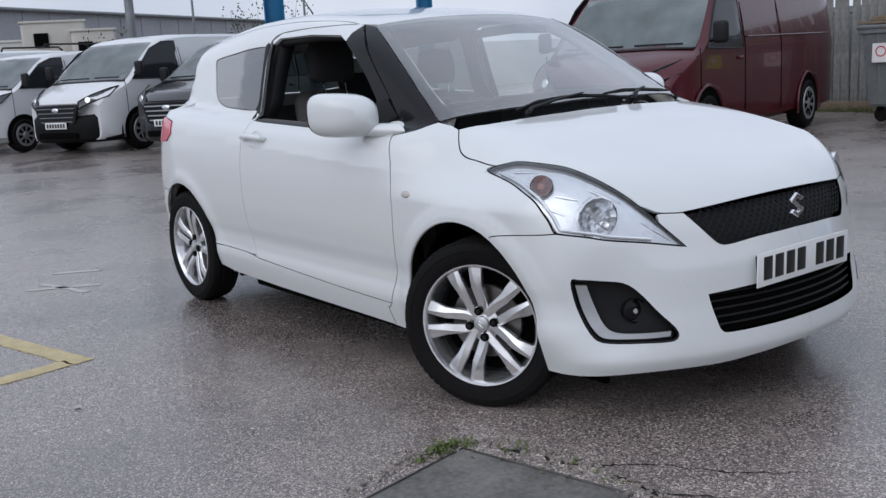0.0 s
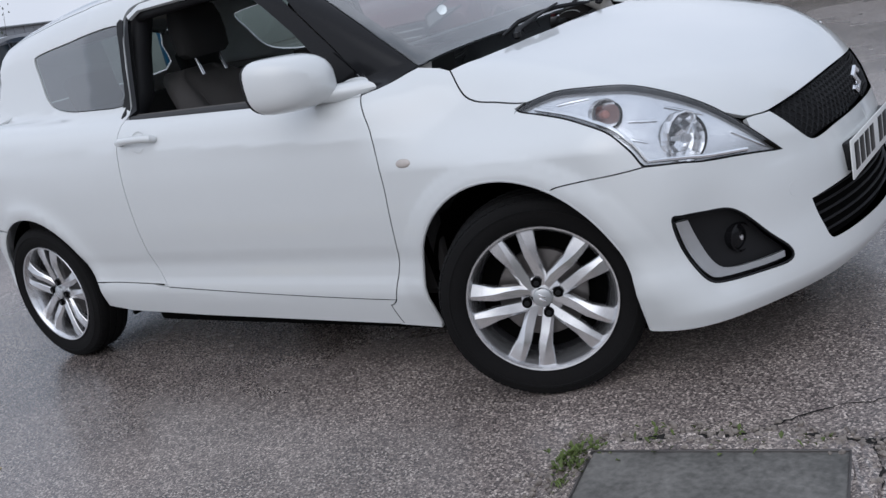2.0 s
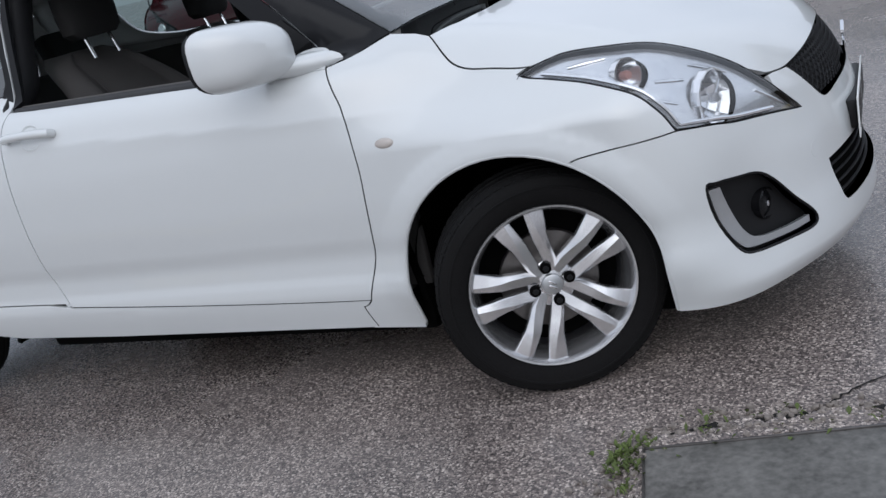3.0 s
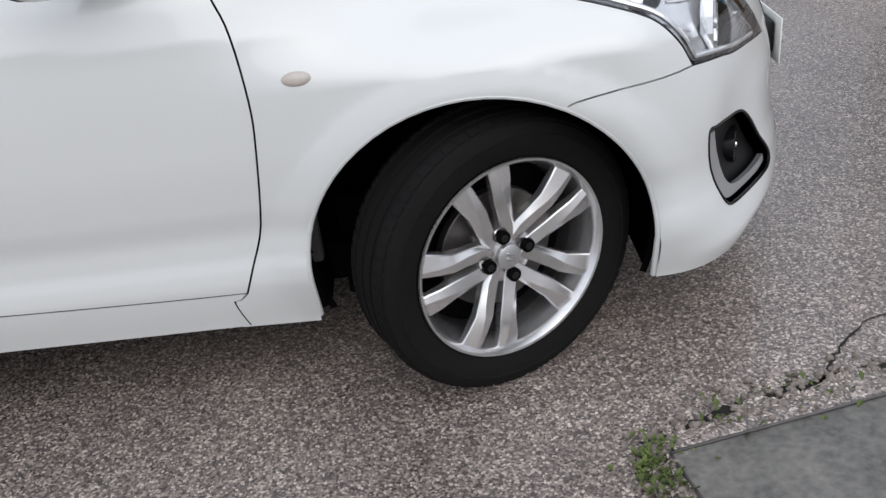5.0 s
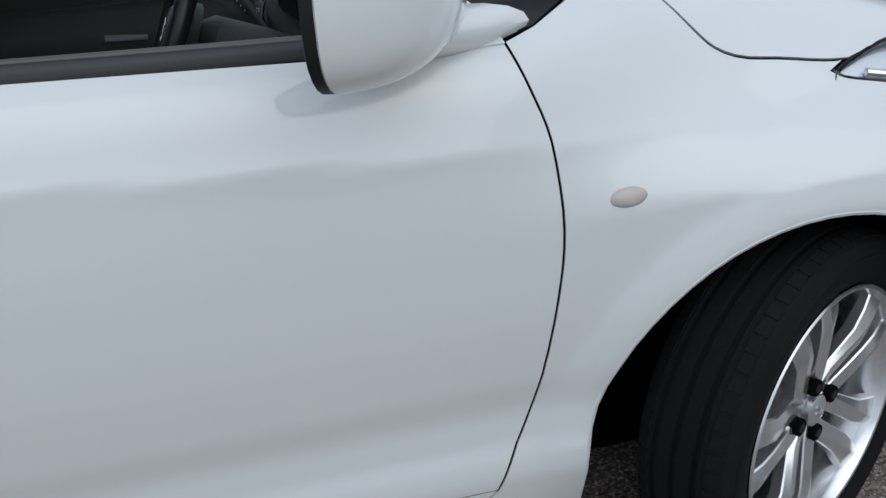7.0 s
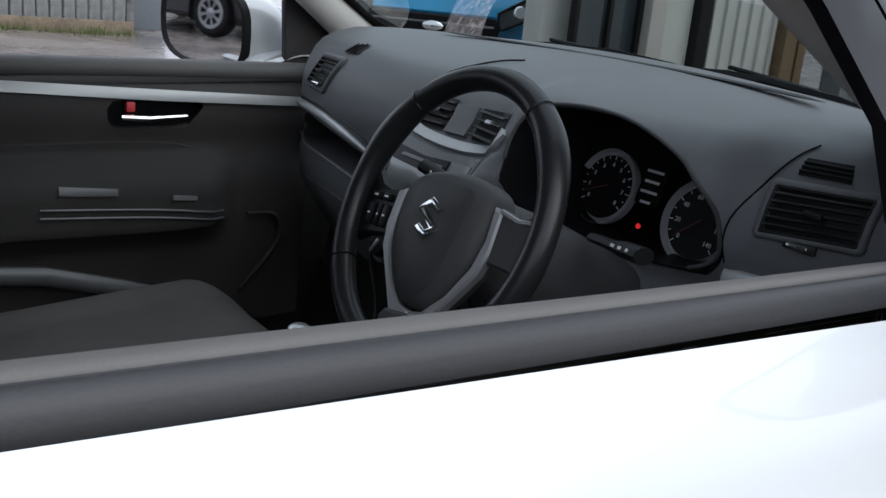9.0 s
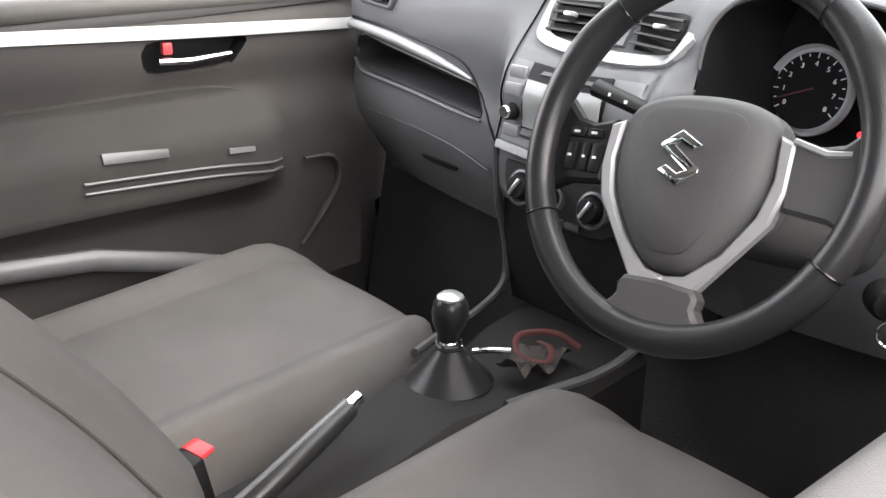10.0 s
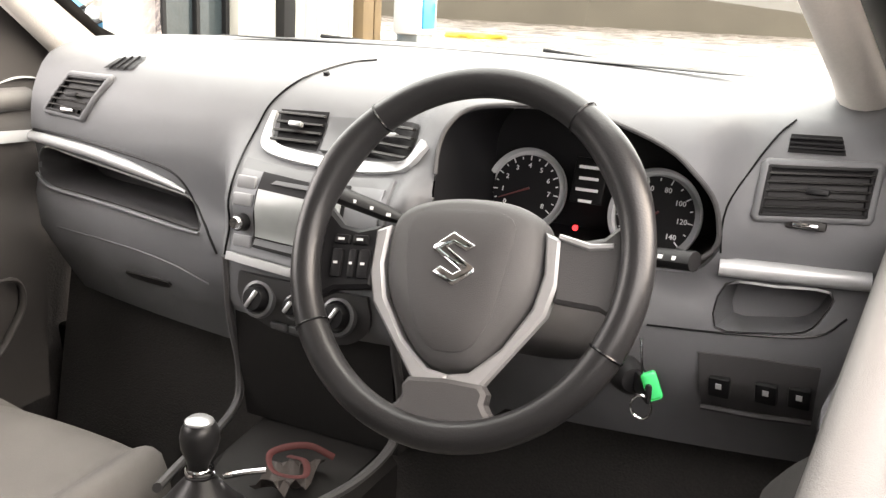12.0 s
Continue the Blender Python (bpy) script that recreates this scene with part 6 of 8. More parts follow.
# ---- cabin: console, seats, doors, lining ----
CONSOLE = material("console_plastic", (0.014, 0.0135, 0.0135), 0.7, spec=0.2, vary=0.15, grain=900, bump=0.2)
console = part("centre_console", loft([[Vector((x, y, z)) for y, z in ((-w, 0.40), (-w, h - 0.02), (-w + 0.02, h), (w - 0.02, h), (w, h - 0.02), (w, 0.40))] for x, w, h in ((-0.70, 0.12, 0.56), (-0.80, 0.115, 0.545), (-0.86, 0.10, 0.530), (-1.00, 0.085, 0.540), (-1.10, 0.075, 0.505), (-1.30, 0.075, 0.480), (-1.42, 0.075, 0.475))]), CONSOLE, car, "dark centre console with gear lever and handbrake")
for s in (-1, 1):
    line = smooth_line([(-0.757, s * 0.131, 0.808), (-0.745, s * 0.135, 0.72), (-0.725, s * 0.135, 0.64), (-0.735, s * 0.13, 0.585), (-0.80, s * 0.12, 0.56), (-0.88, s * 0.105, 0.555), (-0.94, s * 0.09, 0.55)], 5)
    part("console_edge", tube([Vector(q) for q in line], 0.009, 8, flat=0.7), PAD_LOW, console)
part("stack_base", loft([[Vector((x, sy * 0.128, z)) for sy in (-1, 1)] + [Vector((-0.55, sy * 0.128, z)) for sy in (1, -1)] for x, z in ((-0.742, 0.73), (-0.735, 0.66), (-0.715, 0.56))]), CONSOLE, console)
gear = part("gear_lever", lathe([(0.0, -0.030), (0.009, -0.0295), (0.017, -0.026), (0.023, -0.016), (0.0245, -0.004), (0.022, 0.010), (0.016, 0.022), (0.012, 0.034), (0.011, 0.050)], 28, m=Matrix.Translation((-0.936, 0.023, 0.630)) @ Matrix.Rotation(radians(-90), 4, "X") @ Matrix.Rotation(radians(6), 4, "Z")), LEATHER, console, "round black gear knob with a silver cap")
part("knob_cap", lathe([(0.0, -0.0325), (0.012, -0.0315), (0.0175, -0.0275), (0.018, -0.025)], 24, m=Matrix.Translation((-0.936, 0.023, 0.630)) @ Matrix.Rotation(radians(-90), 4, "X")), SILVER_TRIM, gear)
part("knob_ring", lathe([(0.0165, 0.033), (0.0185, 0.036), (0.0185, 0.043), (0.016, 0.046)], 24, m=Matrix.Translation((-0.936, 0.023, 0.630)) @ Matrix.Rotation(radians(-90), 4, "X")), CHROME, gear)
part("gaiter", lathe([(0.017, 0.046), (0.030, 0.060), (0.045, 0.078), (0.060, 0.092)], 20, m=Matrix.Translation((-0.936, 0.023, 0.630)) @ Matrix.Rotation(radians(-90), 4, "X")), LEATHER, gear)
brake = part("handbrake", tube([(-1.33, -0.02, 0.485), (-1.24, -0.008, 0.512), (-1.15, 0.012, 0.537), (-1.095, 0.026, 0.550)], [0.013, 0.015, 0.015, 0.0125], 12), LEATHER, console, "dark handbrake lever with a chrome button")
part("brake_strip", tube([(-1.33, -0.016, 0.499), (-1.24, -0.004, 0.526), (-1.15, 0.014, 0.551), (-1.10, 0.026, 0.562)], 0.0045, 8), STACK, brake)
part("brake_button", tube([(-1.098, 0.026, 0.553), (-1.078, 0.031, 0.558)], 0.0095, 12), CHROME, brake)
buckle = part("belt_buckle", box((0.028, 0.050, 0.105), (-1.262, 0.125, 0.455), (0, -12, 12), 0.005), BLACK_PLASTIC, car, "black seat belt buckle with a red button")
part("buckle_button", box((0.022, 0.042, 0.008), (-1.251, 0.127, 0.508), (0, -12, 12), 0.002), RED_PLASTIC, buckle)

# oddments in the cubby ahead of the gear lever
# paper and lanyard are darkened: the cubby's shade is in their colours
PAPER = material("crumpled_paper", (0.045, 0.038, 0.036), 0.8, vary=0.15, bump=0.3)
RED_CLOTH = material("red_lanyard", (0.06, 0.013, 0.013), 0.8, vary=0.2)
rnd = random.Random(4)
note = thing("paper_scrap", "crumpled paper scrap with the cubby's shade in its colour", "paper")
bm = bmesh.new()
bmesh.ops.create_grid(bm, x_segments=8, y_segments=6, size=0.5)
for v in bm.verts:
    v.co = Vector((-0.835 + 0.09 * v.co.x, -0.035 + 0.055 * v.co.y, 0.556 + 0.012 * math.sin(9 * v.co.x + 4 * v.co.y) + 0.006 * rnd.random()))
bmesh.ops.solidify(bm, geom=bm.faces, thickness=0.001)
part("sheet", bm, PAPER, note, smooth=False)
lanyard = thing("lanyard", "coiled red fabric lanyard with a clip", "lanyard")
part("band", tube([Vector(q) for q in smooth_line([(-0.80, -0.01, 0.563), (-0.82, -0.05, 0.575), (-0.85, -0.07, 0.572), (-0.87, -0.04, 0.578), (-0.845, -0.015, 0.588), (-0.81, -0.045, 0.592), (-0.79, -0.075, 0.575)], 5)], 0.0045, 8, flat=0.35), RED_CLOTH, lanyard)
part("clip", tube([(-0.875, -0.03, 0.580), (-0.89, -0.01, 0.578), (-0.90, 0.015, 0.570)], 0.004, 8), CHROME, lanyard)


def seat(y0, label):
    s = thing("front_seat", "", "")
    as_part(s)
    s["label"] = label
    cush, seam = [], []
    for k in range(19):
        v = (k / 18) ** 1.25
        w = 0.25 * (1 - (1 - min(v / 0.30, 1.0)) ** 2.6 * 0.62)
        top = 0.552 - 0.045 * v - 0.105 * (1 - min(v / 0.26, 1.0)) ** 2.4
        x = -0.770 - 0.54 * v
        full = min(1.0, 0.15 + v / 0.28)
        ring = []
        for j in range(33):
            u = -1 + 2 * j / 32
            side = abs(u)
            bolster = 0.020 * math.exp(-((side - 0.80) / 0.12) ** 2) - 0.007 * math.exp(-((side - 0.60) / 0.035) ** 2) + 0.007 * (1 - (side / 0.6) ** 2 if side < 0.6 else 0)
            ring.append(Vector((x, y0 + w * u, top + bolster * full - 0.085 * max(0.0, (side - 0.86) / 0.14) ** 2.2)))
        cush.append(ring + [Vector((x, y0 + w, 0.36)), Vector((x, y0 - w, 0.36))])
        seam.append((Vector((x, y0 + 0.60 * w, top - 0.0055 * full)), Vector((x, y0 - 0.60 * w, top - 0.0055 * full))))
    part("cushion", loft(cush), CLOTH, s, "grey cloth seat cushion", crease=60)
    for side in (0, 1):
        part("piping", tube([q[side] for q in seam[4:]], 0.0016, 6), CLOTH_MID, s)
    lean = curve([(0.46, -1.300), (0.55, -1.285), (0.64, -1.290), (0.74, -1.318), (0.83, -1.360), (0.92, -1.415), (1.02, -1.490), (1.09, -1.560)])
    span = curve([(0.46, 0.215), (0.55, 0.245), (0.68, 0.258), (0.80, 0.252), (0.92, 0.236), (1.00, 0.205), (1.06, 0.160), (1.09, 0.10)])
    back = []
    for z in np.linspace(0.46, 1.09, 22):
        x, w = float(lean(z)), float(span(z))
        ring = []
        for k in range(29):
            t = -1 + k / 14
            bolster = 0.050 * math.exp(-((abs(t) - 0.80) / 0.15) ** 2) - 0.050 * max(0.0, (abs(t) - 0.86) / 0.14) ** 2 + 0.010 * (1 - t * t)
            ring.append(Vector((x - 0.035 + bolster * (1 if z < 0.85 else max(0.35, 1 - 3 * (z - 0.85))), y0 + w * t, z)))
        back.append(ring + [Vector((x - 0.10, y0 + w * 0.98, z)), Vector((x - 0.14, y0 + w * 0.8, z)), Vector((x - 0.14, y0 - w * 0.8, z)), Vector((x - 0.10, y0 - w * 0.98, z))])
    part("backrest", loft(back), CLOTH_MID, s, "cloth backrest with cabin shade in its colour", crease=60)
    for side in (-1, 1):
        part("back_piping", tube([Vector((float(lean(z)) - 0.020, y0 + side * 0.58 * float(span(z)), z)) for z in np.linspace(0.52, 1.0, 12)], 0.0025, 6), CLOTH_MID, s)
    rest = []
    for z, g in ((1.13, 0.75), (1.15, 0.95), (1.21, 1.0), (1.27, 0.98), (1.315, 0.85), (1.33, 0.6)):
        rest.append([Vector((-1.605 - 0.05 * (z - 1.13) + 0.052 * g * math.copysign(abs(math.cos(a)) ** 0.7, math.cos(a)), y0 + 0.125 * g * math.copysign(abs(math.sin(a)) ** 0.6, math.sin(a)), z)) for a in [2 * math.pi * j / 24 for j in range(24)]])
    part("headrest", loft(rest), CLOTH_SHADED, s)
    for dy in (-0.06, 0.06):
        part("headrest_post", tube([(-1.60, y0 + dy, 1.15), (-1.575, y0 + dy, 1.06)], 0.006, 8), CHROME, s)
    part("seat_base", box((0.46, 0.40, 0.12), (-1.06, y0, 0.33), bevel=0.02), CARPET, s)


seat(0.365, "grey cloth front passenger seat")
seat(-0.345, "grey cloth driver seat")
rear = thing("rear_seat", "", "")
as_part(rear)
rear["label"] = "cloth rear bench with cabin shade in its colour"
part("bench", box((0.50, 1.22, 0.26), (-1.98, 0, 0.42), (0, 4, 0), 0.05, 3), CLOTH_SHADED, rear)
part("bench_back", box((0.14, 1.22, 0.55), (-2.30, 0, 0.74), (0, -20, 0), 0.05, 3), CLOTH_SHADED, rear)
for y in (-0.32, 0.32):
    part("rear_headrest", box((0.08, 0.24, 0.16), (-2.42, y, 1.08), (0, -15, 0), 0.03, 3), CLOTH_SHADED, rear)
part("floor_pan", box((2.2, 1.40, 0.03), (-1.55, 0, 0.28), bevel=0.005), CARPET, car)
part("bulkhead", box((0.04, 1.30, 0.58), (-0.44, 0, 0.55), (0, 10, 0), 0.005), CARPET, car)
part("boot_wall", box((0.05, 1.10, 0.45), (-2.72, 0, 0.62), bevel=0.01), CARPET, car)
for s in (-1, 1):
    part("kick_panel", box((0.35, 0.03, 0.55), (-0.55, s * 0.70, 0.56), bevel=0.008), CARPET, car)
    part("rear_side_trim", box((1.0, 0.03, 0.68), (-2.18, s * 0.675, 0.64), bevel=0.01), CARPET, car)


# door cards: a moulded sheet with an arm rest
def card(p):
    x, y, z = p[..., 0], p[..., 1], p[..., 2]
    face = 0.700 + 0.030 * fade(0.90, 0.965, z) + 0.012 * fade(0.70, 0.45, z)
    arm = 0.055 * fade(0.80, 0.725, z) * fade(0.58, 0.66, z) * fade(-0.74, -0.84, x)
    sag = 0.012 * fade(0.72, 0.80, z) * fade(0.87, 0.80, z)
    return (face - arm + sag - y) * 0.8


def on_card(*xz):
    p = np.array([(x, 0.3, z) for x, z in xz])
    return list(meet(p, np.array([0, 1.0, 0]), 0.8, 200, card))


def card_panel(name, line, mat, parent, offset=0.003, skirt=0.006, label=""):
    return as_object(name, panel(on_card(*line), (0, 1, 0), step=0.02, gap=0, offset=offset, skirt=skirt, surf=card), mat, parent, label)


PULL = smooth_line([(-1.010, 0.895), (-0.90, 0.897), (-0.825, 0.893), (-0.842, 0.862), (-0.865, 0.843), (-0.93, 0.839), (-1.008, 0.843)], 3, closed=True)
door_card = as_object("door_card", panel(on_card(*[(-1.68 + 1.10 * k / 16, 0.955) for k in range(17)], (-0.575, 0.90), (-0.575, 0.40), (-1.68, 0.36)), (0, 1, 0), [on_card(*PULL)], step=0.025, gap=0, surf=card), CARD, car, "dark door card with a silver strip and arm rest")
sill_top = [Vector((-1.68 + 1.10 * k / 12, 0.727, 0.958)) for k in range(13)]
part("sill_roll", tube(sill_top, 0.026, 12, flat=0.8), SILL_PAD, door_card)
card_panel("card_strip", smooth_line([(-1.66, 0.945), (-1.24, 0.929), (-0.90, 0.916), (-0.585, 0.906)], 4) + smooth_line([(-0.585, 0.888), (-0.90, 0.898), (-1.24, 0.911), (-1.66, 0.925)], 4), TRIM, door_card, 0.008, 0.01, "satin silver strip")
pts = [Vector(q) for q in on_card(*PULL)]
mid = sum(pts, Vector()) / len(pts)
bm = loft([pts, [Vector((mid.x + (q.x - mid.x) * 0.9, q.y + 0.03, mid.z + (q.z - mid.z) * 0.9)) for q in pts]], cap=False)
bm.faces.new(list(bm.verts)[len(pts):])
cup = part("pull_cup", bm, DIAL, door_card)
part("pull_lever", tube([(-0.995, 0.690, 0.866), (-0.94, 0.686, 0.864), (-0.862, 0.690, 0.868)], [0.006, 0.0065, 0.005], 8), CHROME, door_card, "chrome door lever")
part("lock_tab", box((0.018, 0.012, 0.020), (-0.975, 0.700, 0.885), bevel=0.003), RED_PLASTIC, door_card)
card_panel("card_insert", smooth_line([(-1.64, 0.800), (-1.2, 0.812), (-0.95, 0.816), (-0.845, 0.800), (-0.790, 0.750), (-0.782, 0.690), (-0.83, 0.652), (-1.2, 0.650), (-1.64, 0.655)], 4, closed=True), CARD_CLOTH, door_card, 0.014, 0.016, "padded cloth insert")
for drop in (0.0, 0.016):
    part("arm_trim", tube([Vector(q) + Vector((0, -0.018, 0)) for q in on_card(*smooth_line([(-1.165, 0.702 - drop), (-1.05, 0.697 - drop), (-0.92, 0.689 - drop), (-0.79, 0.674 - drop)], 4))], 0.0026, 6), STACK, door_card)
card_panel("grab_slot", [(-1.13, 0.735), (-1.02, 0.730), (-1.02, 0.722), (-1.13, 0.726)], STACK, door_card, 0.018, 0.006)
card_panel("window_switch", [(-0.91, 0.718), (-0.86, 0.714), (-0.86, 0.706), (-0.91, 0.709)], SILVER_TRIM, door_card, 0.019, 0.006)
part("pocket_rim", tube([Vector(q) + Vector((0, -0.012, 0)) for q in on_card(*smooth_line([(-0.72, 0.655), (-0.655, 0.648), (-0.640, 0.60), (-0.675, 0.54), (-0.725, 0.48)], 5))], [0.005] * 4 + [0.008] * 13 + [0.005] * 4, 10, flat=0.6), CARD, door_card)
part("bin_edge", tube([Vector(q) + Vector((0, -0.045, 0)) for q in on_card((-1.50, 0.59), (-1.30, 0.578), (-1.15, 0.562), (-1.00, 0.520), (-0.88, 0.48))], 0.016, 10, flat=1.2), STACK, door_card)
mirrored(door_card)

# lining of roof and pillars
as_object("headlining", panel(roof_line, (0, 0, -1), step=0.08, gap=0.01, offset=-0.035, skirt=0), LINING, car, "pale roof lining")
for s in (-1, 1):
    outer = [Vector(q) for q in on_top((-0.36, -0.655), (-0.50, -0.630), (-0.70, -0.582), (-0.85, -0.545), (-0.96, -0.525))]
    line = [Vector((q.x - 0.015, s * (abs(q.y) - (0.012 if s > 0 else 0.05)), q.z - 0.030)) for q in outer]
    line = [line[0] + Vector((0.0, s * 0.03, -0.05))] + line
    part("pillar_lining", tube(line, [0.044, 0.040, 0.032, 0.030, 0.030, 0.032], 12, flat=0.8), LINING, car, "pale windscreen pillar lining")
    sail = [Vector((-0.56, -0.715, 0.95)), Vector((-0.69, -0.722, 0.952)), Vector((-0.69, -0.706, 1.05)), Vector((-0.64, -0.690, 1.07)), Vector((-0.56, -0.700, 1.00))]
    bm = bmesh.new()
    bm.faces.new([bm.verts.new(q) for q in sail])
    bmesh.ops.solidify(bm, geom=bm.faces, thickness=0.012)
    if s > 0:
        bm = prism([(-0.585, 1.12), (-0.575, 0.925), (-0.507, 0.925), (-0.419, 0.950), (-0.408, 1.001), (-0.555, 1.108)], 0.014, Matrix.Translation((0, 0.665, 0)) @ Matrix.Rotation(radians(90), 4, "X"), 0.003)
    part("mirror_sail", bm, BLACK_PLASTIC if s < 0 else CARD, car, smooth=s < 0)
    # rail and post linings near black, the cabin's dimness put into their colour
    rail = [Vector(q) - Vector((0, 0, 0.03)) for q in on_side((-1.0, 1.35), (-1.3, 1.365), (-1.62, 1.355))]
    part("rail_lining", tube([Vector((q.x, s * (abs(q.y) - 0.03), q.z)) for q in rail], 0.022, 10), BLACK_PLASTIC, car)
    post = [Vector((q[0] - 0.01, s * (abs(q[1]) - 0.075), q[2])) for q in on_side((-1.645, 1.34), (-1.66, 1.20), (-1.665, 1.05), (-1.67, 0.95))]
    part("post_lining", tube(post, 0.038, 10, flat=1.2), BLACK_PLASTIC, car)

# the cabin is drawn larger, then scaled and shifted to fit the camera's view
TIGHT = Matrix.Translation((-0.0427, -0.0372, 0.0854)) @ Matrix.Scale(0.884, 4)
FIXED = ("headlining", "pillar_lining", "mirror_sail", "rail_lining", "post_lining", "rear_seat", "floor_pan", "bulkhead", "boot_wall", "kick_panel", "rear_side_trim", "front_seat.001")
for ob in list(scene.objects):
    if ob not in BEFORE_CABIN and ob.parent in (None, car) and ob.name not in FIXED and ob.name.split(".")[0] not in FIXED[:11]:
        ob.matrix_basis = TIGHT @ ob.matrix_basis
# the far windscreen post is narrowed toward the glass to fit the camera's view
post_line = curve([(q[2], q[0]) for q in on_top((-0.36, -0.655), (-0.50, -0.630), (-0.70, -0.582), (-0.85, -0.545), (-0.96, -0.525))])
for name in ("front_pillar.001", "door_frame_front.001"):
    bpy.data.objects[name].data = bpy.data.objects[name].data.copy()
    for v in bpy.data.objects[name].data.vertices:
        x = float(post_line(min(max(v.co.z, 0.98), 1.38)))
        v.co.x = x + 0.35 * (v.co.x - x)
near_card = bpy.data.objects["door_card.001"]
near_card.matrix_basis = Matrix.Translation((0, 0.018, -0.022)) @ near_card.matrix_basis
driver = bpy.data.objects["front_seat.001"]
for ob in driver.children:
    kind = ob.name.split(".")[0]
    if kind in ("cushion", "piping", "seat_base"):
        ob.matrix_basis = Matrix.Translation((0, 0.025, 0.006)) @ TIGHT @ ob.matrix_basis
    elif kind in ("backrest", "back_piping"):
        ob.data = ob.data.copy()
        for v in ob.data.vertices:
            v.co.x += 0.024 - 0.25 * max(0.0, v.co.z - 0.66)
for ob in bpy.data.objects["front_seat"].children:
    if ob.name.split(".")[0] in ("backrest", "back_piping", "headrest", "headrest_post"):
        ob.matrix_basis = Matrix.Translation((-0.145, 0, 0)) @ ob.matrix_basis
part("sill_cap", box((1.15, 0.20, 0.02), (-1.12, 0.689, 0.9075), (0, -2, 0), 0.006), PAD_LOW, car)


# ---- tail of the car: rear window, tailgate, bumper middle ----
def on_back(*yz):
    p = np.array([(-5.0, y, z) for y, z in yz])
    return list(meet(p, np.array([1.0, 0, 0])))


glass_line = smooth_line([(-0.46, 1.075), (0.0, 1.065), (0.46, 1.075), (0.44, 1.20), (0.39, 1.285), (0.0, 1.30), (-0.39, 1.285), (-0.44, 1.20)], 3, closed=True)
gate_line = [(-0.575, 0.64), (0.575, 0.64), (0.60, 0.80), (0.575, 1.02), (0.535, 1.18), (0.485, 1.27), (0.30, 1.33), (0.0, 1.345), (-0.30, 1.33), (-0.485, 1.27), (-0.535, 1.18), (-0.575, 1.02), (-0.60, 0.80)]
tailgate = as_object("tailgate", panel(on_back(*gate_line), (1, 0, 0), [on_back(*glass_line)], step=0.05), PAINT, car, "white tailgate with a wide rear window")
pane = as_object("rear_window", panel(on_back(*glass_line), (1, 0, 0), step=0.06, offset=-0.004, skirt=0.004), TINTED, tailgate)
pane.visible_shadow = False
as_object("rear_bumper_middle", panel(on_back((-0.72, 0.26), (0.72, 0.26), (0.74, 0.45), (0.70, 0.63), (-0.70, 0.63), (-0.74, 0.45)), (1, 0, 0), step=0.05), PAINT, car)
corner_line = on_side((-2.735, 1.25), (-2.718, 1.12), (-2.70, 1.02), (-2.74, 0.975), (-2.75, 0.80), (-2.80, 0.70), (-2.84, 0.62)) + on_back((-0.575, 0.64), (-0.60, 0.80), (-0.575, 1.02), (-0.535, 1.18), (-0.485, 1.27))
corner = as_object("tail_corner", panel(corner_line, (0.72, 0.69, 0), step=0.05, offset=-0.002), PAINT, car)
mirrored(corner)
spoiler_line = on_top((-2.72, -0.48), (-2.72, 0.0), (-2.72, 0.48), (-2.80, 0.46), (-2.83, 0.0), (-2.80, -0.46))
as_object("tail_spoiler", panel(spoiler_line, (0, 0, -1), step=0.05), PAINT, car)
back = on_back((0.0, 0.76))[0]
rear_plate = part("rear_plate", box((0.004, 0.52, 0.111), (back[0] - 0.006, 0, 0.76), (0, 6, 0), 0.001), PLATE_WHITE, tailgate, "rear number plate with dark bars")
for y in (-0.205, -0.143, -0.081, -0.019, 0.088, 0.150, 0.212):
    part("bar", box((0.002, 0.046, 0.076), (back[0] - 0.009, y, 0.76), (0, 6, 0)), PLATE_BLACK, rear_plate)


# ---- parked vans ----
VAN_WHITE = material("van_white_paint", (0.62, 0.63, 0.64), 0.28, vary=0.05, scale=1.5, coat=0.4)
VAN_DARK = material("van_dark_paint", (0.028, 0.027, 0.030), 0.22, vary=0.1, scale=2, coat=0.6)
VAN_RED = material("van_maroon_paint", (0.062, 0.007, 0.012), 0.22, vary=0.25, scale=1.5, coat=0.35, spec=0.3)
VAN_BLUE = material("van_blue_paint", (0.02, 0.27, 0.52), 0.25, vary=0.08, coat=0.5)
VAN_GLASS = material("van_glass", (0.018, 0.021, 0.024), 0.08, vary=0.1, scale=3, spec=0.3)
# opaque pale grey: the sky's reflection in the windscreens is put into the colour
VAN_SCREEN = material("van_screen_sky_tint", (0.25, 0.285, 0.29), 0.10, vary=0.35, scale=1.3, grain=2.5, coat=0.3)
VAN_RIM = material("van_rim", (0.30, 0.30, 0.31), 0.4, metal=0.5, vary=0.15)
LAMP_CLEAR = material("van_lamp", (0.13, 0.135, 0.145), 0.15, metal=0.5, vary=0.2, coat=0.6)


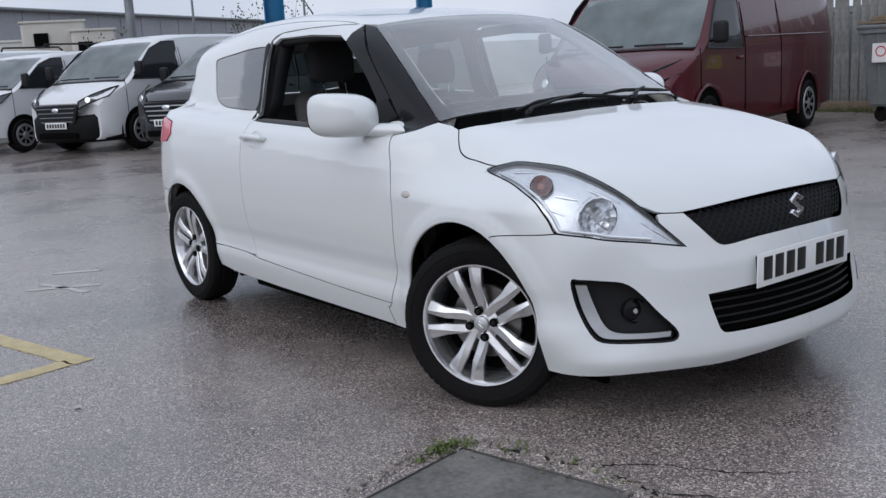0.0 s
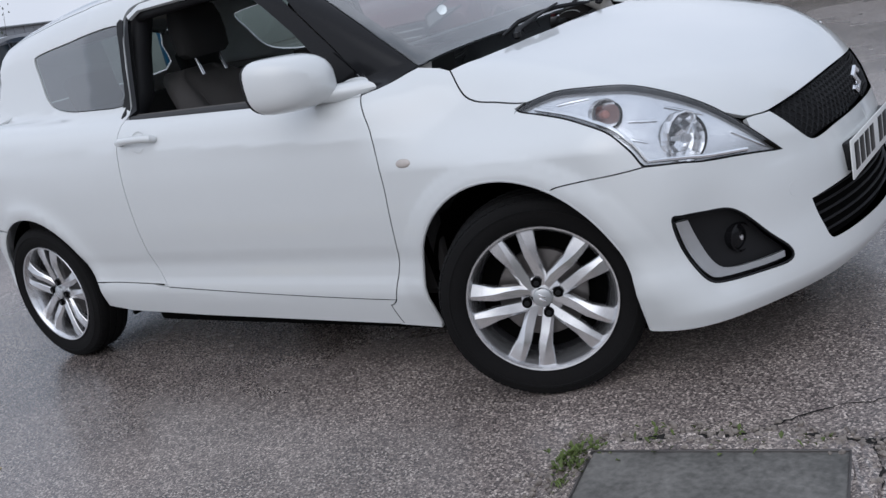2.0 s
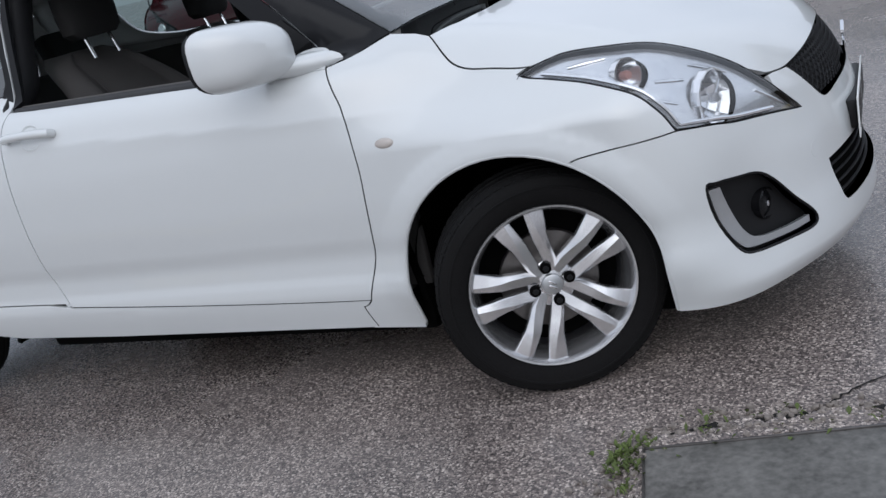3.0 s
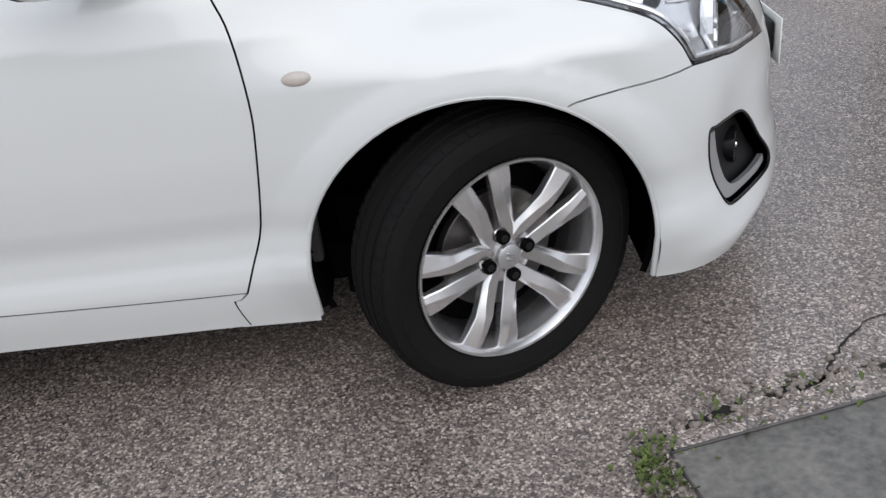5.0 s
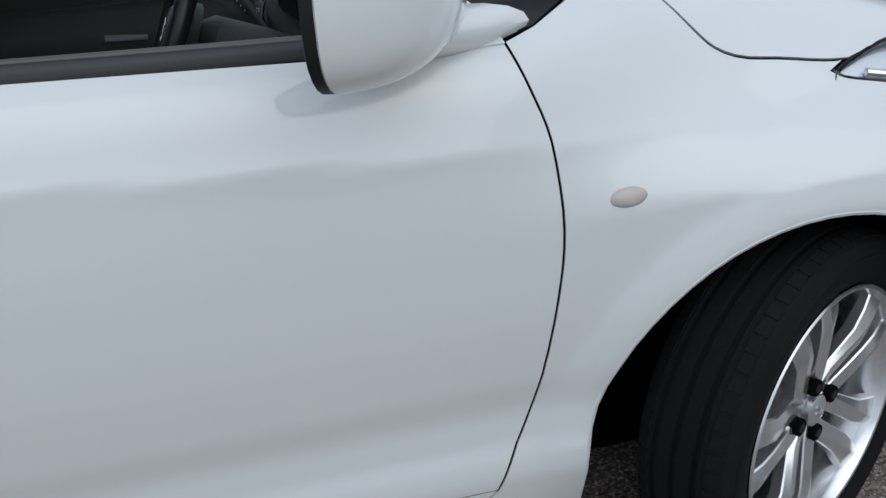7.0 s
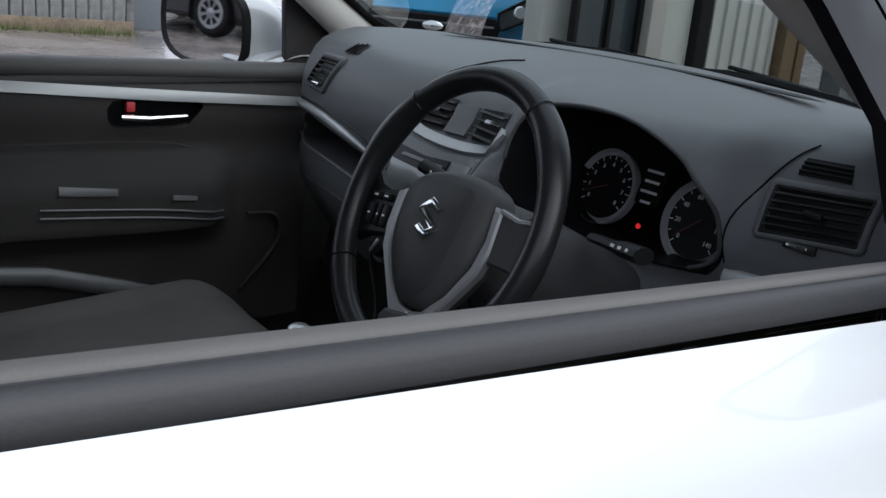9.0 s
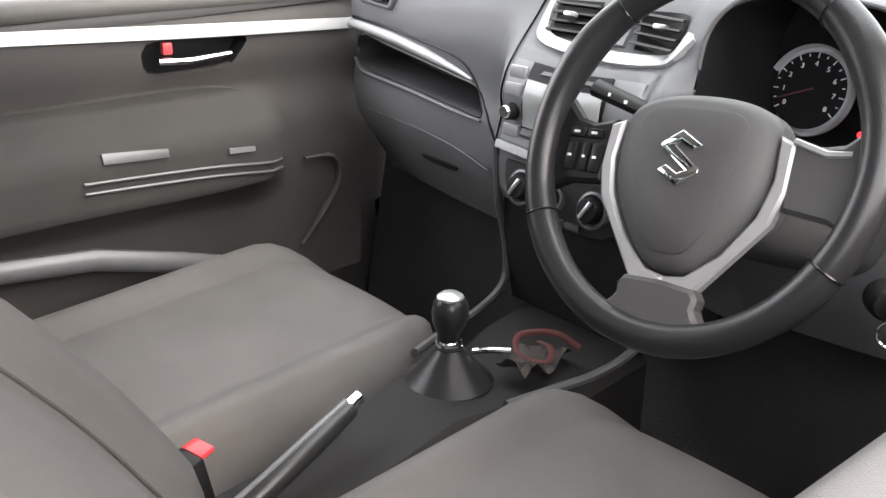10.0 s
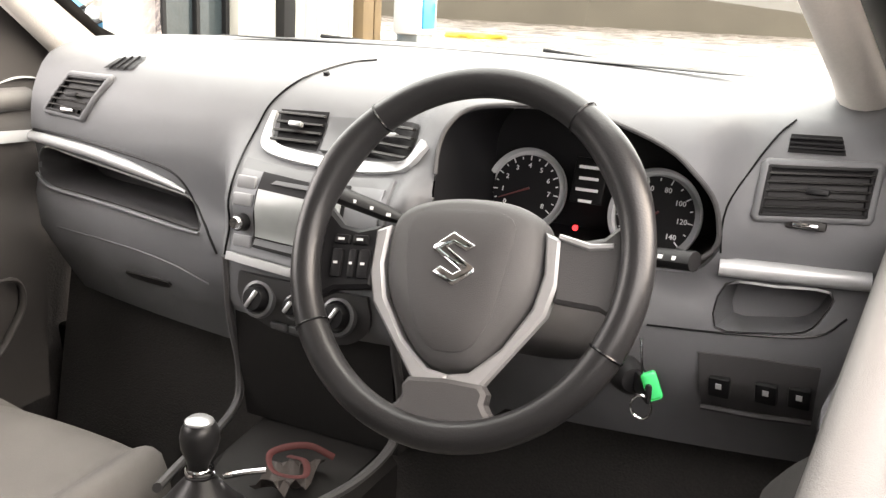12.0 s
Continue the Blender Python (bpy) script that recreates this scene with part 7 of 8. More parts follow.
def van_wheel(r, width, parent, at):
    tyre = part("wheel", lathe([(r * 0.62, -width / 2 + 0.01), (r * 0.85, -width / 2 - 0.006), (r * 0.97, -width / 2 + 0.02), (r, -width / 2 + 0.05), (r, width / 2 - 0.05), (r * 0.95, width / 2), (r * 0.6, width / 2)], 40, m=at), RUBBER, parent, "black tyre on a silver wheel")
    rim = part("wheel_rim", lathe([(0.0, -width / 2 - 0.004), (r * 0.14, -width / 2 - 0.002), (r * 0.18, -width / 2 + 0.010), (r * 0.50, -width / 2 + 0.002), (r * 0.58, -width / 2 - 0.004), (r * 0.64, -width / 2 - 0.006), (r * 0.66, -width / 2 + 0.006)], 40, m=at), VAN_RIM, tyre)
    # near-black plates on the closed rim stand in for shaded slots
    for k in range(8):
        a = radians(45 * k + 10)
        part("wheel_slot", prism([(r * 0.24 * math.cos(a + t) * g, r * 0.24 * math.sin(a + t) * g) for t, g in ((-0.16, 1.0), (0.16, 1.0), (0.24, 2.15), (-0.24, 2.15))], 0.012, at @ Matrix.Translation((0, -width / 2 + 0.008, 0)) @ Matrix.Rotation(radians(90), 4, "X")), LINER, rim)


def build_van(label, paint, at, az, stations, wb, half, belt, wheel_r, screen, cab_window, bumper_paint=None, bars=4, load_window=None, rail=False, bar_paint=None):
    """A van along x with its front axle at nought. stations: x, top, width share."""
    van = thing("van", label, "van", "vans in the yard")
    bar_paint = bar_paint or LAMP_CLEAR
    xs = [s[0] for s in stations][::-1]
    top = curve([(s[0], s[1]) for s in stations[::-1]])
    share = curve([(s[0], s[2]) for s in stations[::-1]])

    def side_y(x, z):
        w = half * float(share(x))
        b = min(belt, float(top(x)) - 0.08)
        if z > b:
            w *= 1 - 0.16 * ((z - b) / max(0.3, 2.0 - belt)) ** 1.3
        return w

    def ring(x):
        t, w = float(top(x)), half * float(share(x))
        b = min(belt, t - 0.08)
        pts = [(0.90 * w, 0.24), (w * 0.985, 0.30), (w, 0.52), (w * 1.0, 0.7 * b + 0.15), (side_y(x, b), b), (side_y(x, (b + t) / 2), (b + t) / 2), (side_y(x, t - 0.06), t - 0.06), (side_y(x, t) * 0.94, t - 0.012), (side_y(x, t) * 0.5, t + 0.006)]
        back = 0.26 * max(0.0, min(1.0, (x + 0.1) / (xs[-1] + 0.1))) ** 2
        pts = [(x - back * (y / half) ** 3, y, z) for y, z in pts]
        return [Vector(q) for q in pts] + [Vector((q[0], -q[1], q[2])) for q in pts[::-1]]

    dense = []
    for a, b in zip(xs, xs[1:]):
        n = max(1, int((b - a) / 0.12))
        dense += [a + (b - a) * k / n for k in range(n)]
    dense.append(xs[-1])
    body = part("body", loft([ring(x) for x in dense]), paint, van, crease=35)

    def on_van(points, mat, name, s, out=0.006):
        """A pane that follows the van's side inside an outline in x, z."""
        xs_, zs_ = [q[0] for q in points], [q[1] for q in points]
        grid = [(min(xs_) + 0.09 * i, min(zs_) + 0.09 * j) for i in range(1, int((max(xs_) - min(xs_)) / 0.09)) for j in range(1, int((max(zs_) - min(zs_)) / 0.09))]
        flat = [Vector(q) for q in points] + [Vector(q) for q in grid if inside(points, *q)]
        v2, _, tris, *_ = delaunay_2d_cdt(flat, [], [list(range(len(points)))], 2, 1e-6)
        bm = bmesh.new()
        vs = [bm.verts.new((q.x, s * (side_y(q.x, q.y) + out), q.y)) for q in v2]
        for f in tris:
            bm.faces.new([vs[k] for k in f])
        pane = part(name, bm, mat, body)
        part("window_seal", tube([(x, s * (side_y(x, z) + out), z) for x, z in points], 0.010, 6, closed=True), BLACK_PLASTIC, pane)
        return pane

    # windscreen between two stations
    (xa, xb), edge = screen, 0.90
    rows = []
    for k in range(7):
        x = xa + (xb - xa) * k / 6
        w = side_y(x, float(top(x)) - 0.05) * edge
        rows.append([Vector((x, w * j / 6, float(top(x)) + 0.010 - 0.012 * (abs(j) / 6) ** 4)) for j in range(-6, 7)])
    bm = loft(rows, closed_ring=False)
    bmesh.ops.solidify(bm, geom=bm.faces, thickness=0.006)
    part("windscreen", bm, VAN_SCREEN, body)
    low = [r.lerp(rows[1][j], 0.25) + Vector((0.015, 0, 0.02)) for j, r in enumerate(rows[0])]
    part("wiper", tube(low[1:7], 0.012, 6), BLACK_PLASTIC, body)
    part("wiper", tube(low[7:12], 0.012, 6), BLACK_PLASTIC, body)
    part("cowl", tube([rows[0][j] + Vector((0.02, 0, -0.01)) for j in range(13)], 0.035, 6, flat=0.5), BLACK_PLASTIC, body)
    for s in (-1, 1):
        on_van(cab_window, VAN_GLASS, "side_window", s)
        if load_window:
            on_van(load_window, VAN_GLASS, "side_window", s)
        mx, mz = cab_window[0][0] - 0.10, belt + 0.16
        m = part("door_mirror", box((0.09, 0.17, 0.24), (mx + 0.05, s * (side_y(mx, belt) + 0.14), mz), bevel=0.04, segs=3), BLACK_PLASTIC, body)
        part("mirror_stalk", tube([(mx, s * (side_y(mx, belt) - 0.02), mz - 0.08), (mx + 0.04, s * (side_y(mx, belt) + 0.12), mz - 0.08)], 0.025, 8), BLACK_PLASTIC, m)
        xr = cab_window[-1][0] - 0.06
        for x0 in (xr, cab_window[0][0] + 0.16):
            line = [Vector((x0, s * (side_y(x0, z) + 0.001), z)) for z in (0.42, 0.7, 1.0, belt, belt + 0.25, belt + 0.5)]
            part("door_seam", tube(line[:6] if x0 == xr else line[:4], 0.006, 4), DARK_GAP, body)
        part("handle", box((0.16, 0.03, 0.04), (xr + 0.16, s * (side_y(xr, belt - 0.14) + 0.012), belt - 0.14), bevel=0.01), paint, body)
        line = [Vector((x, s * (side_y(x, 0.60) + 0.002), 0.60)) for x in (-0.6, -1.4, -2.2, -wb + 0.5)]
        if paint is not VAN_RED:
            part("side_moulding", tube(line, 0.035, 6, flat=0.3), BLACK_PLASTIC, body)
        for cx in (0.0, -wb):
            m = Matrix.Translation((cx, s * (half - 0.085), wheel_r)) @ (Matrix() if s < 0 else Matrix.Rotation(radians(180), 4, "Z"))
            van_wheel(wheel_r, 0.21, van, m)
            # flat near-black disc on the solid side stands in for the arch's shade
            arch = prism([(cx + (wheel_r + 0.07) * math.cos(radians(a)), wheel_r + (wheel_r + 0.07) * math.sin(radians(a))) for a in range(-20, 201, 10)], 0.006, Matrix.Translation((0, s * (half + 0.004) + 0.003, 0)) @ Matrix.Rotation(radians(90), 4, "X"))
            part("wheel_arch", arch, LINER, body, smooth=False)
            if paint is VAN_RED:
                flare = [(cx + (wheel_r + 0.09) * math.cos(radians(a)), s * (half + 0.012), wheel_r + (wheel_r + 0.09) * math.sin(radians(a))) for a in range(-14, 195, 8)]
                part("arch_flare", tube(flare, 0.024, 8, flat=0.8), paint, body)
        if paint is VAN_RED:
            line = [Vector((x, s * (side_y(x, belt + 0.10) + 0.004), belt + 0.10)) for x in np.linspace(-1.15, -4.3, 12)]
            part("side_rail", tube(line, 0.010, 6), paint, body)
            line = [Vector((-2.28, s * (side_y(-2.28, z) + 0.001), z)) for z in np.linspace(0.34, 2.0, 9)]
            part("door_seam", tube(line, 0.006, 4), DARK_GAP, body)
    x0 = xs[-1]
    w0 = half * float(share(x0))
    for s in (-1, 1):
        low, high = [], []
        for k in range(9):
            t = k / 8
            y = 0.50 + 0.40 * t
            x = x0 + 0.020 - 0.26 * (y / half) ** 3 - 0.16 * t ** 2.5
            low.append(Vector((x + 0.015, s * (y + 0.03 * t), float(top(x0)) - 0.10 + 0.20 * t)))
            high.append(Vector((x - 0.03 - 0.20 * t, s * (y - 0.01 + 0.03 * t), float(top(x0)) + 0.03 + 0.26 * t - 0.03 * t * t)))
        bm = loft([low, high], closed_ring=False)
        bmesh.ops.solidify(bm, geom=bm.faces, thickness=0.03)
        lp = part("headlamp", bm, LAMP_CLEAR, body, "clear headlamp")
        part("headlamp_rim", tube(low + high[::-1], 0.012, 6, closed=True), BLACK_GLOSS, lp)
        part("reflector", lathe([(0.0, -0.01), (0.045, -0.012), (0.055, 0.0)], 20, m=facing(low[3].lerp(high[3], 0.5) + Vector((0.012, 0, 0)), Vector((0.9, s * 0.4, 0.15)))), HOUSING, lp)
    bump = []
    for z, out in ((0.20, -0.03), (0.26, 0.035), (0.42, 0.045), (0.58, 0.035), (0.64, -0.02)):
        bump.append([Vector((x0 + out - 0.26 * abs(j / 8) ** 3 - 0.30 * abs(j / 8) ** 9, (w0 + 0.11 + out * 0.4) * j / 8, z + (0.05 * abs(j / 8) ** 2 if z > 0.5 else 0.0))) for j in range(-8, 9)])
    bm = loft(bump, closed_ring=False)
    bmesh.ops.solidify(bm, geom=bm.faces, thickness=0.03)
    bp = part("front_bumper", bm, bumper_paint or BLACK_PLASTIC, van)
    part("bumper_intake", box((0.04, w0 * 1.1, 0.10), (x0 + 0.045, 0, 0.33), bevel=0.02), DARK_GAP, bp)
    gr = part("grille", prism([(-0.47, 0.12), (0.47, 0.12), (0.52, 0.06), (0.44, -0.20), (0.36, -0.24), (-0.36, -0.24), (-0.44, -0.20), (-0.52, 0.06)], 0.045, Matrix.Translation((x0 - 0.01, 0, float(top(x0)) - 0.13)) @ Matrix((Vector((0, 1, 0)), Vector((0, 0, 1)), Vector((1, 0, 0)))).transposed().to_4x4(), 0.015), BLACK_GLOSS, body)
    for k in range(bars):
        part("grille_bar", box((0.02, 0.94 - 0.06 * k, 0.020), (x0 + 0.036, 0, float(top(x0)) - 0.075 - 0.075 * k), bevel=0.006), bar_paint, gr)
    part("badge", lathe([(0.0, -0.012), (0.04, -0.008), (0.05, 0.0)], 24, m=Matrix.Translation((x0 + 0.045, 0, float(top(x0)) - 0.10)) @ Matrix.Rotation(radians(90), 4, "Z") @ Matrix.Diagonal((1.6, 1, 0.75, 1))), CHROME, gr)
    pl = part("number_plate", box((0.01, 0.52, 0.11), (x0 + 0.066, 0, 0.50), bevel=0.002), PLATE_WHITE, bp, "white plate with dark bars")
    for k in range(7):
        part("bar", box((0.004, 0.045, 0.07), (x0 + 0.073, -0.20 + 0.067 * k, 0.50)), PLATE_BLACK, pl)
    if rail:
        for s in (-1, 1):
            part("roof_rail", tube([(-0.9, s * half * 0.68, 1.90 + 0.0), (-0.95, s * half * 0.68, 1.97), (-2.3, s * half * 0.68, 1.97), (-2.4, s * half * 0.68, 1.9)], 0.02, 6), BLACK_PLASTIC, body)
    van.matrix_world = Matrix.Translation(at) @ Matrix.Rotation(radians(az), 4, "Z")
    return van


CAB_WINDOW = [(0.12, 1.22), (-0.06, 1.40), (-0.44, 1.73), (-0.78, 1.85), (-1.10, 1.86), (-1.10, 1.20)]
PANEL_VAN = [(0.96, 0.86, 0.86), (0.90, 0.95, 0.92), (0.70, 1.04, 0.97), (0.40, 1.14, 1.0), (0.22, 1.20, 1.0), (-0.05, 1.42, 1.0), (-0.45, 1.73, 1.0), (-0.70, 1.88, 1.0), (-0.95, 1.945, 1.0), (-1.5, 1.985, 1.0), (-3.0, 1.99, 1.0), (-3.85, 1.96, 0.98), (-3.95, 1.90, 0.95)]
SMALL_VAN = [(0.82, 0.84, 0.86), (0.76, 0.93, 0.92), (0.55, 1.02, 0.97), (0.28, 1.10, 1.0), (0.10, 1.16, 1.0), (-0.2, 1.36, 1.0), (-0.55, 1.62, 1.0), (-0.80, 1.75, 1.0), (-1.1, 1.80, 1.0), (-2.0, 1.83, 1.0), (-3.2, 1.80, 0.98), (-3.35, 1.72, 0.95)]
OLD_VAN = [(0.84, 0.82, 0.88), (0.78, 0.92, 0.93), (0.55, 1.03, 0.98), (0.30, 1.12, 1.0), (0.12, 1.17, 1.0), (-0.15, 1.42, 1.0), (-0.48, 1.75, 1.0), (-0.72, 1.92, 1.0), (-1.1, 2.10, 1.0), (-1.6, 2.20, 1.0), (-4.0, 2.22, 1.0), (-4.35, 2.18, 0.98), (-4.45, 2.10, 0.96)]
MPV = [(0.95, 0.84, 0.84), (0.88, 0.94, 0.92), (0.62, 1.02, 0.97), (0.30, 1.09, 1.0), (0.12, 1.14, 1.0), (-0.25, 1.36, 0.99), (-0.75, 1.66, 0.98), (-1.05, 1.78, 0.97), (-1.5, 1.83, 0.97), (-2.8, 1.83, 0.96), (-3.7, 1.76, 0.93), (-3.9, 1.55, 0.9)]

build_van("white panel van with a black lower bumper parked in a row", VAN_WHITE, (-15.22, 3.02, 0), -66, PANEL_VAN, 2.93, 0.98, 1.24, 0.345, (0.20, -0.62), CAB_WINDOW)
build_van("small white delivery van with roof bars parked in a row", VAN_WHITE, (-17.45, 1.67, 0), -66, SMALL_VAN, 2.66, 0.90, 1.16, 0.315, (0.08, -0.72), [(0.0, 1.17), (-0.55, 1.60), (-0.85, 1.70), (-1.10, 1.71), (-1.10, 1.14)], VAN_WHITE, rail=True)
build_van("dark grey people carrier with a chrome-barred grille parked in a row", VAN_DARK, (-12.9, 4.05, 0), -66, MPV, 2.85, 0.95, 1.10, 0.335, (0.10, -0.95), [(-0.12, 1.14), (-0.75, 1.58), (-1.05, 1.68), (-1.25, 1.70), (-1.25, 1.10)], VAN_DARK, 4, [(-1.33, 1.10), (-1.33, 1.70), (-2.4, 1.68), (-2.4, 1.12)], bar_paint=SILVER_TRIM)
build_van("tall white van at the far end of the row", VAN_WHITE, (-20.2, 0.45, 0), -66, PANEL_VAN, 2.93, 0.98, 1.24, 0.345, (0.20, -0.62), CAB_WINDOW)
H = Vector((math.cos(radians(284)), math.sin(radians(284)), 0))
LEFT = Vector((-H.y, H.x, 0))
build_van("maroon high-roof panel van parked by the fence", VAN_RED, Vector((-5.18, 9.26, 0)) + 3.3 * H - 0.90 * LEFT, 284, OLD_VAN, 3.3, 0.985, 1.17, 0.335, (0.10, -0.55), [(0.02, 1.16), (-0.40, 1.70), (-0.58, 1.84), (-1.02, 1.88), (-1.02, 1.14)], BLACK_PLASTIC, 2)


# ---- yard: bin, fence, posts, buildings ----
GALV = material("galvanised_steel", (0.20, 0.215, 0.22), 0.5, metal=0.35, vary=0.3, scale=3, grain=40, bump=0.1)
FENCE_GREY = material("weathered_fence", (0.20, 0.20, 0.19), 0.75, vary=0.45, scale=2.5, grain=18, bump=0.2)
BOARD = material("weathered_board", (0.20, 0.155, 0.105), 0.8, vary=0.4, scale=4, grain=30, bump=0.3)
BLUE_STEEL = material("blue_painted_steel", (0.015, 0.14, 0.30), 0.45, vary=0.15, scale=3)
ROOF_GREY = material("grey_cladding", (0.30, 0.31, 0.33), 0.6, vary=0.12, scale=0.4, grain=4)
CREAM = material("cream_panel", (0.46, 0.44, 0.40), 0.6, vary=0.15, scale=2)
PALE = material("pale_shutter", (0.55, 0.55, 0.52), 0.5, vary=0.08, scale=3)
NOTICE = material("notice_white", (0.75, 0.75, 0.75), 0.5, vary=0.03)
LIME = material("lime_sticker", (0.45, 0.62, 0.05), 0.5, vary=0.05)
LEAF = material("shrub_leaf", (0.045, 0.060, 0.030), 0.7, vary=0.5, scale=9)
BARK = material("bark", (0.055, 0.045, 0.038), 0.9, vary=0.3, bump=0.3)

skip = thing("waste_container", "grey steel wheeled waste container with boards on its lid", "waste bin", at=Matrix.Translation((-4.15, 10.75, 0)) @ Matrix.Rotation(radians(4), 4, "Z"))
rings = []
for z, w, d in ((0.20, 0.60, 0.40), (0.24, 0.64, 0.44), (0.70, 0.68, 0.50), (1.20, 0.72, 0.55), (1.22, 0.76, 0.58), (1.28, 0.76, 0.58), (1.28, 0.70, 0.53), (1.10, 0.69, 0.52)):
    rings.append([Vector((sx * w, sy * d, z)) for sx, sy in ((-1, -1), (1, -1), (1, 1), (-1, 1))])
part("body", loft(rings), GALV, skip, smooth=False)
for x in (-0.5, -0.17, 0.17, 0.5):
    part("rib", tube([(x, -0.43, 0.26), (x, -0.50, 0.72), (x, -0.555, 1.19)], 0.016, 6), GALV, skip)
part("lid", box((1.56, 1.20, 0.05), (0, 0, 1.315), (1.5, 0, 0), 0.015), GALV, skip)
for x in (-0.5, 0.5):
    for y in (-0.36, 0.36):
        part("castor", lathe([(0.0, -0.03), (0.085, -0.03), (0.10, -0.015), (0.10, 0.015), (0.085, 0.03), (0.0, 0.03)], 20, m=Matrix.Translation((x, y, 0.10))), RUBBER, skip)
        part("castor_fork", box((0.10, 0.10, 0.09), (x, y, 0.20), bevel=0.01), DARK_GAP, skip)
sign = part("notice", box((0.24, 0.006, 0.26), (-0.44, -0.560, 0.95), (-3, 0, 0)), NOTICE, skip, "white notice with a red ring")
part("notice_ring", lathe([(0.058, -0.004), (0.066, -0.006), (0.074, -0.004)], 24, m=Matrix.Translation((-0.44, -0.563, 0.97))), RED_PLASTIC, sign)
for k, w in enumerate((0.15, 0.11)):
    part("notice_bar", box((w, 0.004, 0.012), (-0.44, -0.5635, 0.875 - 0.02 * k)), PLATE_BLACK, sign)
part("sticker", box((0.26, 0.006, 0.30), (0.42, -0.560, 0.98), (-3, 0, 0)), LIME, skip, "lime green sticker")
part("sticker_mark", lathe([(0.0, -0.005), (0.06, -0.005), (0.062, -0.002)], 20, m=Matrix.Translation((0.42, -0.562, 1.0))), NOTICE, skip)
for k, (z, x, l, a) in enumerate(((1.352, 0.0, 1.60, 1), (1.392, 0.05, 1.50, -1), (1.428, -0.1, 1.30, 2))):
    b = thing("board", "weathered timber board lying on the bin lid", "board", "boards on the bin", Matrix.Translation((-4.15 + x, 10.55 + 0.1 * k, z + 0.006)) @ Matrix.Rotation(radians(4 + a), 4, "Z"))
    part("plank", box((l, 0.55 - 0.1 * k, 0.030), bevel=0.004), BOARD, b)

# steel pale fence behind van and bin
FENCE = [Vector((-9.5, 12.3, 0)), Vector((2.8, 11.75, 0))]
fence = thing("fence", "weathered grey steel pale fence along the yard", "fence")
run = FENCE[1] - FENCE[0]
n_pale = int(run.length / 0.155)
pale_me = None
for k in range(n_pale):
    p = FENCE[0] + run * (k / n_pale)
    if pale_me is None:
        ob = part("pale", prism([(-0.036, 0.0), (-0.03, -0.012), (0.0, 0.006), (0.03, -0.012), (0.036, 0.0), (0.0, 0.016)], 1.0, None), FENCE_GREY, fence, smooth=False)
        pale_me = ob.data
    else:
        ob = as_object("pale", pale_me, None, fence)
    ob.matrix_basis = Matrix.Translation(p + Vector((0, 0, 0.05))) @ Matrix.Rotation(radians(random.Random(k).uniform(-1, 1)), 4, "Y") @ Matrix.Diagonal((1.9, 1, 1.78, 1))
for z in (0.45, 1.58):
    part("rail", tube([FENCE[0] + Vector((0, 0.05, z)), FENCE[1] + Vector((0, 0.05, z))], 0.028, 6), FENCE_GREY, fence)
for k in range(6):
    p = FENCE[0] + run * (k / 5)
    part("post", box((0.10, 0.10, 1.9), (p.x, p.y + 0.12, 0.95), bevel=0.008), FENCE_GREY, fence)
part("kick_board", box((run.length, 0.05, 0.16), (FENCE[0] + run / 2) + Vector((0, -0.05, 0.08)), (0, 0, math.degrees(math.atan2(run.y, run.x))), 0.006), BOARD, fence)
rnd = random.Random(21)
grass = bmesh.new()
for k in range(1600):
    t = rnd.random()
    p = FENCE[0] + run * t + Vector((0, -0.10 - abs(rnd.gauss(0, 0.10)), 0))
    h, a = rnd.uniform(0.03, 0.14), rnd.uniform(0, 6.28)
    s = Vector((math.cos(a), math.sin(a), 0)) * 0.008
    tip = p + Vector((rnd.gauss(0, 0.03), rnd.gauss(0, 0.03), h))
    grass.faces.new([grass.verts.new(q) for q in (p - s, p + s, tip)])
tagged(part("fence_grass", grass, MOSS, None, smooth=False), "thin grass and moss along the fence foot", "grass", kind="stuff")


backing = part("fence_backing", box((13.5, 0.12, 1.7), (-3.2, 12.9, 0.85), (0, 0, -2.5), 0.01), material("container_grey", (0.16, 0.175, 0.19), 0.6, vary=0.25, scale=1.5), None)
tagged(backing, "dull blue-grey sheet wall behind the fence", "wall", kind="structure")


# blue steel columns of a canopy, other poles
def column(at, width, height, az):
    c = thing("canopy_post", "tall blue painted steel canopy column", "post", "blue columns", Matrix.Translation(at) @ Matrix.Rotation(radians(az), 4, "Z"))
    for s in (-1, 1):
        part("flange", box((0.03, width, height), (s * width * 0.45, 0, height / 2), bevel=0.004), BLUE_STEEL, c)
    part("web", box((width * 0.88, 0.10, height), (0, 0, height / 2), bevel=0.004), BLUE_STEEL, c)
    part("foot_plate", box((width * 1.5, width * 1.5, 0.03), (0, 0, 0.015), bevel=0.004), BLUE_STEEL, c)
    for sx in (-1, 1):
        for sy in (-1, 1):
            part("anchor_bolt", lathe([(0.0, -0.04), (0.018, -0.04), (0.018, 0.0)], 6, m=Matrix.Translation((sx * width * 0.65, sy * width * 0.65, 0.03)) @ Matrix.Rotation(radians(-90), 4, "X")), STEEL, c)
    return c


